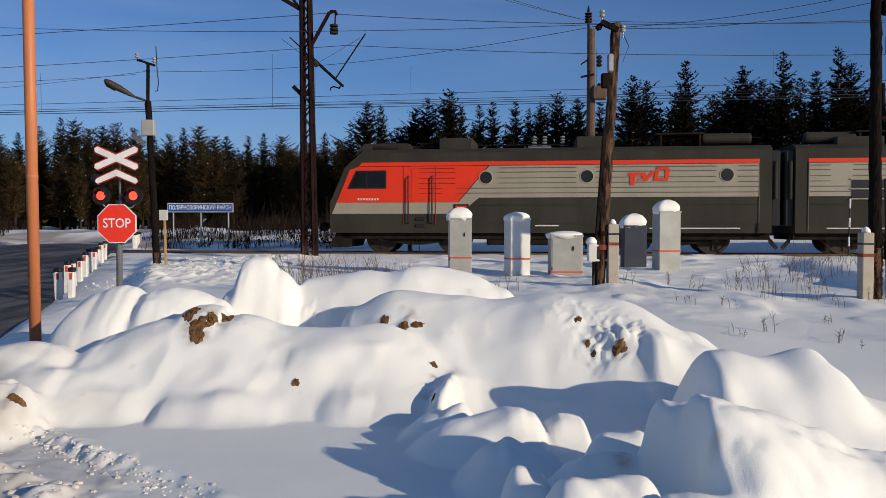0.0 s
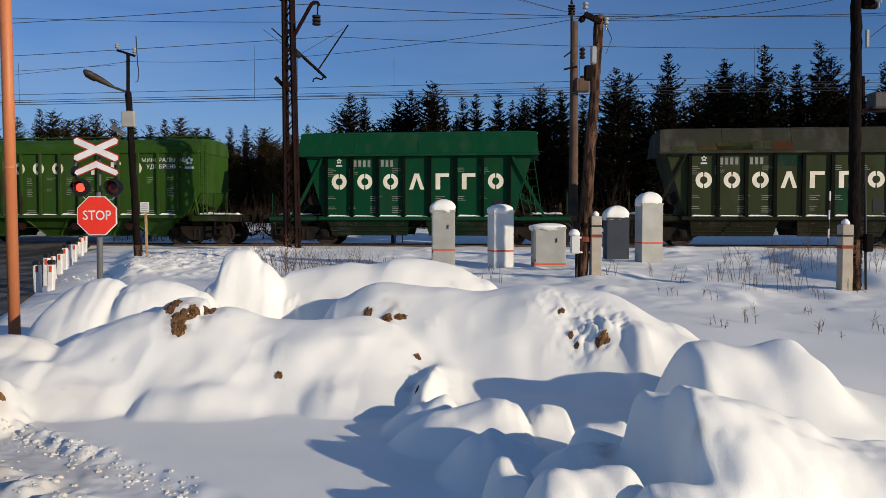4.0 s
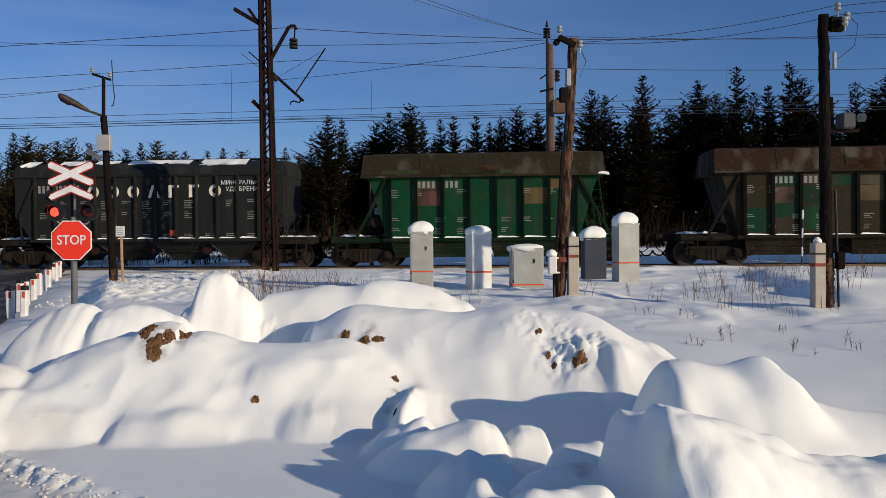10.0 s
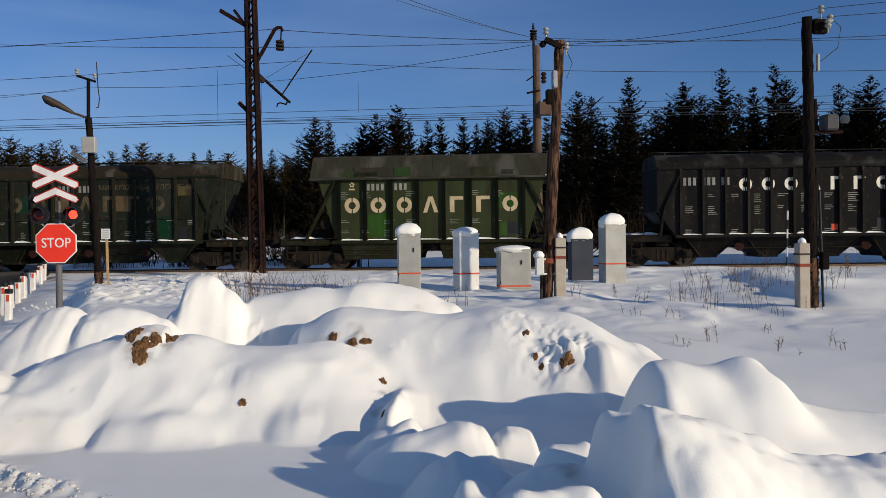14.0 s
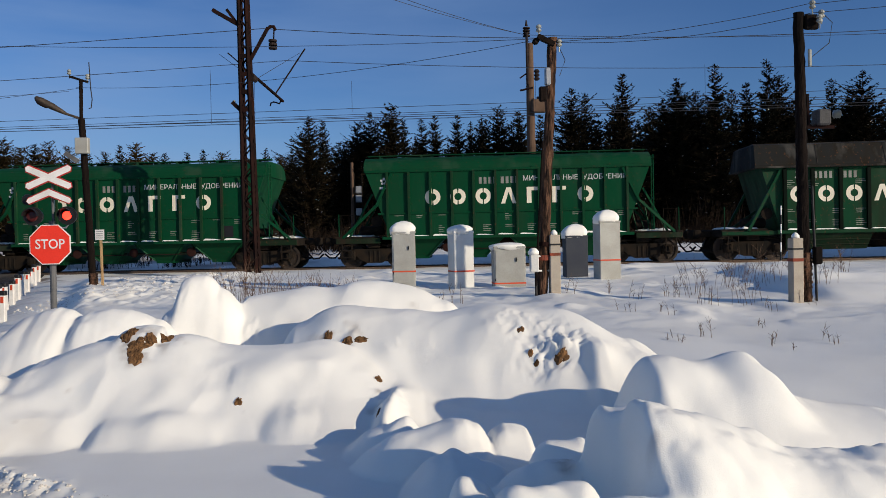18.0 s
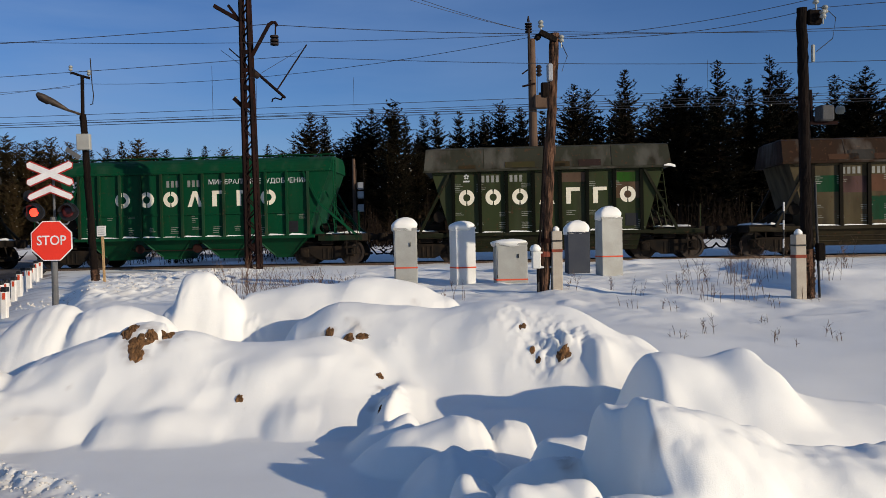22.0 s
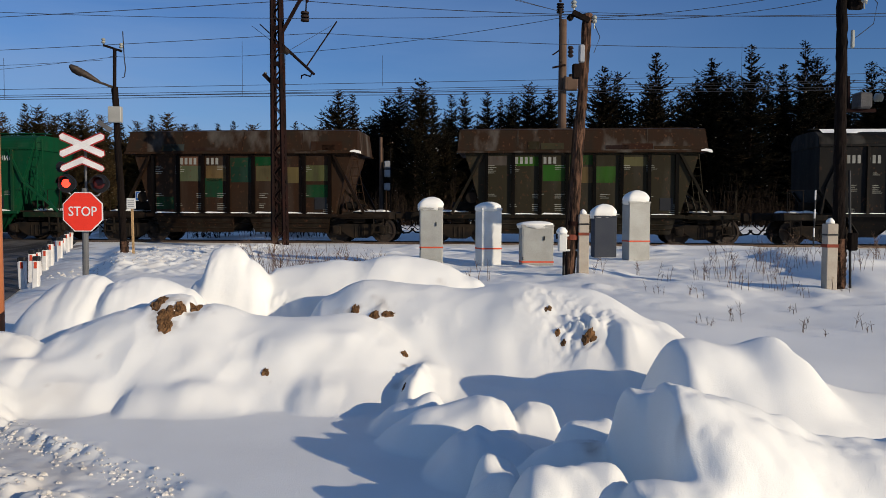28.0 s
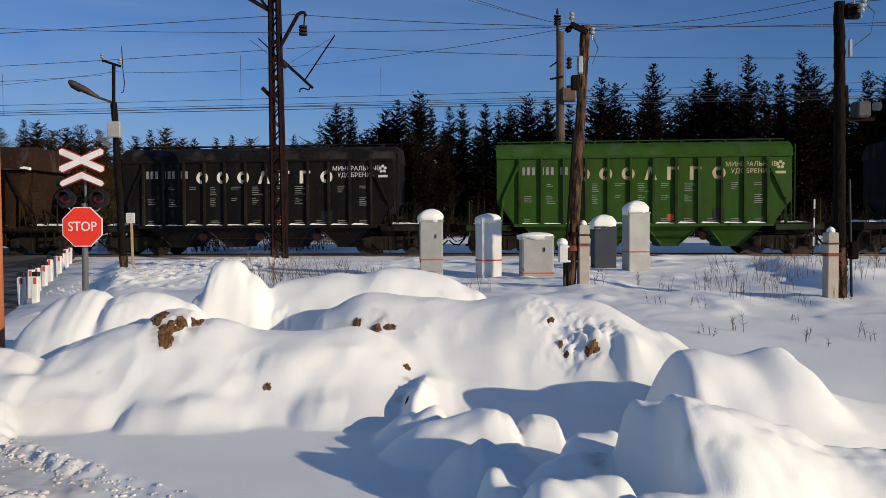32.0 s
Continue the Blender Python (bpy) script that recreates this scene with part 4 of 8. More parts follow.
def set_heights(root, levels):
    """Bring a thing's parts above the running gear to their true heights: (drawn heights, true heights)."""
    done = set()
    for o in root.children:
        if o.name.split(".")[0] in ("wheelset", "bogie", "coupler", "underframe"):
            continue
        if abs(o.location.z) > 1e-6:
            o.location.z = float(np.interp(o.location.z, *levels))
        elif o.data.name not in done:
            done.add(o.data.name)
            for v in o.data.vertices:
                v.co.z = float(np.interp(v.co.z, *levels))


MODERN_LEVELS = ((0, 0.46, 1.2, 3.76, 4.30, 4.55, 4.72), (0, 0.42, 1.14, 3.77, 4.15, 4.32, 4.47))
OLD_LEVELS = ((0, 0.42, 1.12, 3.60, 4.50, 4.64, 4.75), (0, 0.38, 1.06, 3.52, 4.36, 4.47, 4.56))


def side_rib(x, z0, z1, y, w=0.045):
    return Shape().prism_x([(-y, z0), (-y - 0.10, z0 + 0.02), (-y - 0.10, z1 - 0.05), (-y, z1)], x - w, x + w)


def snow_heap(x0, x1, y0, y1, z, h, seed):
    """An uneven heap of snow on a platform."""
    rng, n, m = random.Random(seed), 8, 7
    v, f = [], []
    for i in range(n):
        for j in range(m):
            rim = min(i, n - 1 - i, j, m - 1 - j)
            v.append((x0 + (x1 - x0) * i / (n - 1) + rng.uniform(-0.03, 0.03), y0 + (y1 - y0) * j / (m - 1) + rng.uniform(-0.05, 0.05), z + (0 if rim == 0 else h * rng.uniform(0.25, 1.0))))
    for i in range(n - 1):
        f += [(i * m + j, (i + 1) * m + j, (i + 1) * m + j + 1, i * m + j + 1) for j in range(m - 1)]
    return Shape().add(v, f)


def end_gear(root, inner, outer, seed):
    """What stands on the two end platforms: sills, steps, posts, brake gear and snow."""
    for k in (-1, 1):
        x = lambda a, b: sorted((k * a, k * b))
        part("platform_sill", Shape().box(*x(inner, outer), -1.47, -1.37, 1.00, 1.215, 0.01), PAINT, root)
        s = Shape()
        for u in (outer - 0.62, outer - 0.24):
            s.beam((k * u, -1.45, 1.02), (k * u, -1.45, 0.42), 0.04, 0.05)
        for zz in (0.44, 0.72):
            s.box(*x(outer - 0.64, outer - 0.22), -1.50, -1.32, zz, zz + 0.035)
        # steps in the dark gear material: shade under the platform put into colour
        part("step_ladder", s, UNDER, root)
        part("grab_post", Shape().tube((k * (outer - 0.12), -1.42, 1.2), (k * (outer - 0.12), -1.42, 2.15), 0.018, n=6), PAINT, root)
        part("platform_snow", snow_heap(*x(inner + 0.2, outer - 0.15), -1.30, 1.2, 1.225, 0.16, seed + k), SNOW, root, "uneven snow on the end platform")
    part("brake_cylinder", Shape().lathe([(0.05, -0.42), (0.15, -0.36), (0.17, -0.30), (0.17, 0.20), (0.08, 0.24), (0.04, 0.50)], (inner + 0.35, -0.75, 1.52), "X", 12), UNDER, root)
    part("air_tank", Shape().lathe([(0.05, -0.5), (0.19, -0.44), (0.19, 0.44), (0.05, 0.5)], (-inner - 0.45, -0.55, 1.50), "X", 12), UNDER, root)
    for u, v in ((0.15, 2.1), (0.45, 1.85), (0.62, 2.4)):
        part("brake_rod", Shape().tube((inner + u, -0.95, 1.2), (inner + u - 0.2, -0.9, v), 0.022, n=5), PAINT, root)
    wheel = Shape().lathe([(0.17, -0.02), (0.21, -0.02), (0.23, 0.0), (0.21, 0.02), (0.17, 0.02)], (0, 0, 0), "Y", 14)
    wheel.beam((-0.19, 0, 0), (0.19, 0, 0), 0.03, 0.02).beam((0, 0, -0.19), (0, 0, 0.19), 0.03, 0.02)
    part("brake_wheel", wheel, UNDER, root, m=pose(-inner - 0.15, -1.25, 1.85))


def hopper_funnel(x, top, low, z0, z1):
    """A discharge hopper that narrows downwards."""
    s = Shape()
    ring = lambda w, y, z: [(x - w, -y, z), (x + w, -y, z), (x + w, y, z), (x - w, y, z)]
    s.rings([ring(top, 1.50, z1), ring(low, 0.95, z0), ring(low, 0.90, z0 - 0.12)])
    for k in (-1, 1):
        s.beam((x + k * top * 0.96, -1.5, z1), (x + k * low, -0.97, z0), 0.05, 0.05)
    return s


def roof_curve(w, z0, z1, flat):
    """A rounded roof's section in y and z."""
    pts = [(-w, z0 - 0.06), (-w, z0)]
    for k in range(1, 6):
        a = k / 6 * math.pi / 2
        pts.append((-flat - (w - flat) * math.cos(a), z0 + (z1 - z0) * math.sin(a) ** 0.9))
    pts.append((-flat, z1))
    return pts + [(-y, z) for y, z in reversed(pts)]


def snow_ledge(xs, w, y, z, seed):
    """Snow lying on the lower ledge of each panel."""
    rng, s = random.Random(seed), Shape()
    for x in xs:
        a, b = x + 0.06, x + w - 0.06
        h = rng.uniform(0.03, 0.07)
        s.prism([(a, z), (a + 0.1, z + h), (b - 0.25, z + h * 0.7), (b, z)], y - 0.07, y + 0.005)
    return s


def modern_hopper(form):
    """form 'straight': upright ends and small print; 'raked': ends that lean in towards the bottom."""
    raked = form == "raked"
    root = thing("hopper_wagon", pose(0, 0, 0), "", "freight wagon", "wagons of the train")
    half, y = 5.50, 1.56
    side = [(-half, 3.76), (half, 3.76), (4.50, 1.2), (-4.50, 1.2)] if raked else \
        [(-half, 2.15), (-half, 3.76), (half, 3.76), (half, 2.15), (4.80, 1.2), (-4.80, 1.2)]
    body = part("body", Shape().prism(side, -y, y), PAINT, root)
    roof = Shape().prism_x(roof_curve(y + 0.03, 3.76, 4.55, 0.75), -half - 0.03, half + 0.03)
    for k in range(11):
        x = -4.9 + k * 0.98
        for sgn in (-1, 1):
            roof.beam((x, sgn * (y + 0.03), 3.78), (x, sgn * 1.25, 4.30), 0.05, 0.05)
            roof.beam((x, sgn * 1.25, 4.30), (x, sgn * 0.75, 4.57), 0.05, 0.05)
    part("roof", roof, ROOF_PAINT, root)
    walk_s = Shape()
    walk_s.box(-half, half, -0.62, -0.22, 4.66, 4.70)
    for k in range(7):
        x = -5.0 + k * 1.66
        walk_s.box(x - 0.03, x + 0.03, -0.66, -0.2, 4.54, 4.67)
    part("roof_walkway", walk_s, ROOF_PAINT, root)
    hatch = Shape().box(-0.75, 0.75, -0.15, 0.60, 4.54, 4.66, 0.04).mesh("hatch", ROOF_PAINT)
    for x in (-3.6, -1.2, 1.2, 3.6):
        part("hatch", hatch, ROOF_PAINT, root, m=pose(x, 0, 0))
    n = 12
    xs = [-4.62 + k * 0.84 for k in range(n)]
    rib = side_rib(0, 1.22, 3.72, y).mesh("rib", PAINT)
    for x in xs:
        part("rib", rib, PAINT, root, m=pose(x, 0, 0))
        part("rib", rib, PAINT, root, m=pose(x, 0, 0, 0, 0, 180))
    for sgn in (-1, 1):
        part("sill", Shape().box(-4.85, 4.85, *sorted((sgn * y, sgn * (y + 0.09))), 1.14, 1.26, 0.015), PAINT, root)
        part("top_rail", Shape().box(-half, half, *sorted((sgn * y, sgn * (y + 0.06))), 3.68, 3.78, 0.015), PAINT, root)
    if raked:
        part("side_rail", Shape().box(-5.0, 5.0, -y - 0.04, -y, 2.10, 2.16), PAINT, root)
    for k in (-1, 1):
        br = Braces(root)
        for sgn in (-1, 1):
            yy = sgn * (y + 0.04)
            if raked:
                br.beam((k * 4.45, yy, 3.66), (k * 5.05, yy, 2.45), 0.09, 0.09)
                br.beam((k * 5.05, yy, 2.45), (k * 6.45, sgn * 1.35, 1.22), 0.09, 0.09)
                br.beam((k * 5.25, sgn * 1.3, 2.9), (k * 6.2, sgn * 1.2, 1.25), 0.07, 0.07)
            else:
                br.beam((k * 4.55, yy, 3.66), (k * 5.25, yy, 2.2), 0.10, 0.09)
                br.beam((k * 5.25, yy, 2.2), (k * 5.35, sgn * 1.35, 1.25), 0.09, 0.09)
                br.beam((k * 4.85, sgn * 1.3, 1.3), (k * 5.5, sgn * 1.3, 2.1), 0.08, 0.08)
    for k in (-3.45, -1.15, 1.15, 3.45):
        part("hopper", hopper_funnel(k, 1.08, 0.36, 0.46, 1.2), PAINT, root)
    lad = Shape()
    for dy in (-1.5, -1.1):
        lad.tube((half + 0.12, dy, 1.3), (half + 0.12, dy, 4.3), 0.022, n=6)
    for k in range(9):
        lad.tube((half + 0.12, -1.5, 1.5 + k * 0.33), (half + 0.12, -1.1, 1.5 + k * 0.33), 0.016, n=6)
    part("ladder", lad, PAINT, root)
    for sgn in (-1, 1):
        part("end_rail", Shape().path([(sgn * 6.0, -1.4, 1.2), (sgn * 6.0, -1.4, 2.1), (sgn * 6.5, -1.4, 2.1), (sgn * 6.5, -1.4, 1.2)], 0.016), UNDER, root)
    wheel = Shape().lathe([(0.13, -0.02), (0.17, -0.02), (0.19, 0.0), (0.17, 0.02), (0.13, 0.02)], (0, 0, 0), "Y", 14)
    wheel.beam((-0.15, 0, 0), (0.15, 0, 0), 0.03, 0.02).beam((0, 0, -0.15), (0, 0, 0.15), 0.03, 0.02)
    wheel = wheel.mesh("handwheel", GEAR_RED)
    for x in (-2.35, 0.0, 2.35):
        part("handwheel", wheel, GEAR_RED, root, "red oxide handwheel", m=pose(x, -1.22, 0.80))
    part("shaft", Shape().tube((-2.6, -1.2, 0.72), (2.6, -1.2, 0.72), 0.02), UNDER, root)
    yy = -y - 0.002
    if raked:
        add_letters(letter_row(-2.85, 0.98, 2.72, 0.62, yy - 0.001), root)
        part("stencil_text", text_mesh("МИНЕРАЛЬНЫЕ", 0.27, STENCIL), STENCIL, root, m=pose(1.70, yy - 0.004, 3.34))
        part("stencil_text", text_mesh("УДОБРЕНИЯ", 0.27, STENCIL), STENCIL, root, m=pose(3.78, yy - 0.004, 3.34))
        digits(root, -1.05, 3.18, yy, (4,), 0.26)
        digits(root, -0.20, 3.18, yy, (4,), 0.26)
        tagged(part("small_print", fine_print(5, -4.4, 4.3, (2.1, 1.62), yy), PRINT, root), kind="stuff")
        s = Shape()
        emblem(s, -4.75, 3.35, 0.15, yy)
        part("emblem", s, STENCIL, root)
    else:
        add_letters(letter_row(-2.20, 0.84, 3.10, 0.50, yy - 0.001), root)
        part("stencil_text", text_mesh("МИНЕРАЛЬНЫЕ", 0.24, STENCIL), STENCIL, root, m=pose(4.02, yy - 0.004, 3.40))
        part("stencil_text", text_mesh("УДОБРЕНИЯ", 0.24, STENCIL), STENCIL, root, m=pose(4.02, yy - 0.004, 3.15))
        digits(root, -4.52, 3.08, yy)
        tagged(part("small_print", fine_print(8, -4.5, 4.3, (2.72, 2.28, 1.42), yy), PRINT, root), kind="stuff")
        s = Shape()
        emblem(s, 5.08, 3.38, 0.17, yy)
        part("emblem", s, STENCIL, root)
        part("route_card", Shape().box(0.95, 1.18, yy - 0.006, yy, 1.38, 1.60), RED_BAND, root, "small red and white card")
    for i, x in enumerate(xs[:-1]):
        part("snow_strip", snow_ledge([x], 0.84, -y - 0.02, 1.262, 10 * i + (3 if raked else 4)), SNOW, root, "snow lying on the sill")
    end_gear(root, 4.95, 6.70, 31 if raked else 41)
    board = (3.72, 4.20) if raked else (2.62, 3.06)
    part("chalk_panel", Shape().box(*board, yy - 0.006, yy, 1.36, 1.80), BLACK, root, "matt black chalk panel")
    add_running_gear(root, 5.25, 6.72, UNDER)
    set_heights(root, MODERN_LEVELS)
    return root


def old_hopper():
    root = thing("hopper_wagon", pose(0, 0, 0), "", "freight wagon", "wagons of the train")
    y = 1.50
    part("body", Shape().prism([(-4.45, 3.62), (4.45, 3.62), (3.72, 1.12), (-3.72, 1.12)], -y + 0.05, y - 0.05), PAINT, root)
    part("side_wall", Shape().prism([(-3.64, 3.60), (3.64, 3.60), (3.64, 1.12), (-3.64, 1.12)], -y, -y + 0.06), PAINT, root)
    part("side_wall", Shape().prism([(-3.64, 3.60), (3.64, 3.60), (3.64, 1.12), (-3.64, 1.12)], y - 0.06, y), PAINT, root)
    roof = Shape()
    ring = lambda x, w, z: [(-x, -w, z), (x, -w, z), (x, w, z), (-x, w, z)]
    roof.rings([ring(4.72, 1.62, 3.60), ring(4.72, 1.62, 3.70), ring(4.66, 1.30, 4.56), ring(4.60, 0.9, 4.64)])
    part("roof", roof, ROOF_PAINT, root)
    for sgn in (-1, 1):
        part("roof_edge", Shape().box(-4.76, 4.76, *sorted((sgn * 1.60, sgn * 1.68)), 3.57, 3.65, 0.01), ROOF_PAINT, root)
    part("eaves_snow", Shape().prism([(4.42, 3.63), (4.46, 3.68), (4.62, 3.72), (4.84, 3.67), (4.86, 3.56), (4.62, 3.61)], -1.71, -1.58), SNOW, root, "snow on the corner of the eaves")
    for x in (-2.4, 0.1, 2.5):
        part("roof_seam", Shape().beam((x, -1.625, 3.70), (x, -1.305, 4.56), 0.03, 0.015), ROOF_PAINT, root)
    wk = Shape().box(-4.4, 4.4, -0.45, 0.05, 4.70, 4.73)
    for k in range(6):
        wk.box(-4.2 + k * 1.65, -4.12 + k * 1.65, -0.5, 0.1, 4.6, 4.71)
    part("roof_walkway", wk, ROOF_PAINT, root)
    hatch = Shape().box(-0.6, 0.6, -0.4, 0.7, 4.62, 4.72, 0.04).mesh("hatch", ROOF_PAINT)
    for x in (-3.0, -1.0, 1.0, 3.0):
        part("hatch", hatch, ROOF_PAINT, root, m=pose(x, 0.2, 0))
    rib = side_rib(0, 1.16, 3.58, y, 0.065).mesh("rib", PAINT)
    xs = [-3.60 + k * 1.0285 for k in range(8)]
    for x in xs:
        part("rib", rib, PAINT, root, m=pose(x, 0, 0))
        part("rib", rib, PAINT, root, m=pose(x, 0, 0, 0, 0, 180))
    for sgn in (-1, 1):
        part("sill", Shape().box(-3.9, 3.9, *sorted((sgn * y, sgn * (y + 0.10))), 1.06, 1.20, 0.015), PAINT, root)
        part("top_rail", Shape().box(-4.3, 4.3, *sorted((sgn * y, sgn * (y + 0.05))), 3.50, 3.58, 0.01), PAINT, root)
    for k in (-1, 1):
        br = Braces(root)
        for sgn in (-1, 1):
            yy = sgn * (y - 0.02)
            br.beam((k * 3.72, yy, 3.55), (k * 4.95, yy, 1.20), 0.13, 0.10)
        br.beam((k * 3.85, 0.6, 2.1), (k * 5.1, 0.6, 1.22), 0.09, 0.09)
        br.beam((k * 3.85, -0.7, 2.3), (k * 5.0, -0.7, 1.22), 0.09, 0.09)
    frame_beam = Shape()
    for sgn in (-1, 1):
        frame_beam.box(-5.95, 5.95, *sorted((sgn * 1.38, sgn * 1.52)), 1.04, 1.17, 0.01)
    part("side_beam", frame_beam, PAINT, root)
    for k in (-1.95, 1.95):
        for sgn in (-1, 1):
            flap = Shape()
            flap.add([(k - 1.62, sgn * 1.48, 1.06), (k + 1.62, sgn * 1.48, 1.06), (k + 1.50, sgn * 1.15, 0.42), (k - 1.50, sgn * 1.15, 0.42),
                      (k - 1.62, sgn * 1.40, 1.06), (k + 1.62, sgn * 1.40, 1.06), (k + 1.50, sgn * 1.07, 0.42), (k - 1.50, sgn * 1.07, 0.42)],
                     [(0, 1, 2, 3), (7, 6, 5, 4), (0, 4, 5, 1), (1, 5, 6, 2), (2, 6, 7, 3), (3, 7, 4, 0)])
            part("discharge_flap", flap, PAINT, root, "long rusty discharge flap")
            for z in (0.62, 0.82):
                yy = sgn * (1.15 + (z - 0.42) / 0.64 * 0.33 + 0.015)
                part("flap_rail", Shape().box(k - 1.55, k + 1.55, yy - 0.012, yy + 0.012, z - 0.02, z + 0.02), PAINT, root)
    inner = Shape().prism([(-3.6, 1.1), (3.6, 1.1), (3.3, 0.5), (0.6, 0.5), (0, 1.0), (-0.6, 0.5), (-3.3, 0.5)], -1.0, 1.0)
    part("hopper", inner, UNDER, root)
    lad = Shape()
    for dx in (4.62, 4.98):
        lad.tube((dx - 0.1, -0.5, 1.2), (dx - 0.45, -0.9, 3.6), 0.02, n=6)
    for k in range(7):
        z = 1.4 + k * 0.33
        d = (z - 1.2) / 2.4 * 0.2
        lad.tube((4.52 - d * 1.75, -0.5 - d * 2, z), (4.88 - d * 1.75, -0.5 - d * 2, z), 0.015, n=6)
    part("ladder", lad, PAINT, root)
    part("end_rail", Shape().path([(5.4, -1.35, 1.2), (5.4, -1.35, 2.1), (5.8, -1.35, 2.1), (5.8, -1.35, 1.2)], 0.016), UNDER, root)
    for i, x in enumerate(xs[:-1]):
        part("snow_strip", snow_ledge([x], 1.0285, -y - 0.02, 1.202, 10 * i + (6)), SNOW, root, "snow lying on the sill")
    end_gear(root, 4.05, 5.95, 51)
    part("chalk_panel", Shape().box(2.98, 3.46, -1.512, -1.502, 1.36, 1.84), BLACK, root, "matt black chalk panel")
    add_running_gear(root, 4.70, 5.98, UNDER)
    set_heights(root, OLD_LEVELS)
    return root


OLD_LETTERS = letter_row(-3.086, 1.0285, 2.50, 0.62, -1.503)
OLD_PRINT = fine_print(11, -3.6, 3.5, (3.0, 1.9, 1.5), -1.502).mesh("small_print", PRINT)
OLD_EMBLEM = Shape()
emblem(OLD_EMBLEM, -3.086, 3.31, 0.11, -1.502)
OLD_EMBLEM = OLD_EMBLEM.mesh("emblem", STENCIL)

LIME, GREEN, TEAL, BLACKISH = (0.080, 0.140, 0.022), (0.029, 0.080, 0.010), (0.0015, 0.050, 0.020), (0.006, 0.0064, 0.007)
DKGREEN, OLIVE, BROWN, GREYISH = (0.008, 0.015, 0.009), (0.026, 0.022, 0.012), (0.030, 0.014, 0.007), (0.016, 0.018, 0.018)
DKBROWN = (0.013, 0.0105, 0.0065)
BRIGHT = (0.050, 0.150, 0.018)
MOSS, MOSS_ROOF = (0.034, 0.046, 0.018), (0.036, 0.038, 0.026)
TAN, KHAKI = (0.12, 0.085, 0.047), (0.088, 0.068, 0.034)
"""One row a wagon: form, the plan's x of its middle at the clip's start, colours of body and roof, grime of both,
lettering (0 none, 1 clean, 2 faded), number of repainted patches and their colour, and words."""
S, R, O = "straight", "raked", "old"
WAGONS = []


def wagon(form, x, body, roof, grime, roof_grime, letters, patches=0, patch=TEAL, words="", snow=False):
    WAGONS.append((form, x, body, roof, grime, roof_grime, letters, patches, patch, words, snow))


wagon(S, 37.75, BLACKISH, BLACKISH, 0.35, 0.4, 1, 0, TEAL, "black hopper wagon with cream lettering rolling on the track")
wagon(S, 52.95, GREEN, GREEN, 0.3, 0.25, 1, 0, TEAL, "bright green hopper wagon with cream lettering rolling on the track")
wagon(S, 67.45, GREEN, GREEN, 0.35, 0.3, 1, 0, TEAL, "bright green hopper wagon with cream lettering rolling on the track")
wagon(O, 81.63, TEAL, TEAL, 0.25, 0.15, 1, 0, TEAL, "teal green old hopper wagon with white lettering and boxy roof")
wagon(O, 95.5, MOSS, MOSS_ROOF, 0.5, 0.5, 1, 2, TEAL, "dark green old hopper wagon with cream lettering and boxy roof")
wagon(S, 108.95, GREEN, GREEN, 0.4, 0.35, 2, 0, TEAL, "green hopper wagon with cream lettering rolling on the track")
wagon(S, 123.87, BLACKISH, BLACKISH, 0.35, 0.4, 1, 0, TEAL, "black hopper wagon with cream lettering rolling on the track")
wagon(O, 138.0, LIME, LIME, 0.55, 0.6, 0, 3, GREEN, "faded lime green old hopper wagon with rust streaks")
wagon(O, 151.2, TEAL, TEAL, 0.25, 0.15, 1, 0, TEAL, "teal green old hopper wagon with white lettering and boxy roof")
wagon(R, 164.99, OLIVE, OLIVE, 0.75, 0.8, 1, 9, TEAL, "grimy olive brown hopper wagon with teal paint patches", True)
wagon(R, 180.17, DKGREEN, OLIVE, 0.6, 0.7, 1, 6, TEAL, "grimy dark green hopper wagon with snow on its roof", True)
wagon(S, 195.07, GREYISH, GREYISH, 0.3, 0.2, 1, 0, TEAL, "dark grey hopper wagon with cream lettering rolling on the track", True)
wagon(O, 208.4, TEAL, OLIVE, 0.6, 0.6, 0, 4, BRIGHT, "green old hopper wagon with a brown green-streaked roof")
wagon(O, 221.8, OLIVE, BROWN, 0.6, 0.8, 0, 14, TEAL, "olive old hopper wagon with teal patches and brown roof")
wagon(O, 235.1, OLIVE, BROWN, 0.6, 0.8, 0, 10, GREEN, "olive old hopper wagon with green patches and brown roof")
wagon(O, 248.25, MOSS, MOSS_ROOF, 0.6, 0.6, 1, 2, TEAL, "dark green old hopper wagon with cream lettering")
wagon(O, 261.9, KHAKI, OLIVE, 0.55, 0.7, 0, 6, TEAL, "khaki old hopper wagon with teal patches and grimy roof")
wagon(R, 275.8, DKGREEN, OLIVE, 0.7, 0.8, 2, 6, TEAL, "grimy dark green hopper wagon with faded lettering")
wagon(O, 289.6, MOSS, MOSS_ROOF, 0.55, 0.6, 3, 3, GREEN, "dark green old hopper wagon with cream lettering")
wagon(S, 303.66, BLACKISH, BLACKISH, 0.4, 0.4, 1, 0, TEAL, "black hopper wagon with cream lettering rolling on the track")
wagon(R, 318.65, OLIVE, OLIVE, 0.8, 0.8, 2, 6, TEAL, "grimy olive brown hopper wagon with teal paint patches")
wagon(O, 332.4, TEAL, OLIVE, 0.45, 0.6, 0, 6, BRIGHT, "scratched green old hopper wagon with rust on its roof")
wagon(R, 346.27, DKGREEN, OLIVE, 0.6, 0.8, 1, 3, TEAL, "grimy dark green hopper wagon with cream lettering")
wagon(R, 360.92, TEAL, TEAL, 0.2, 0.2, 1, 0, TEAL, "bright teal green hopper wagon with white lettering")
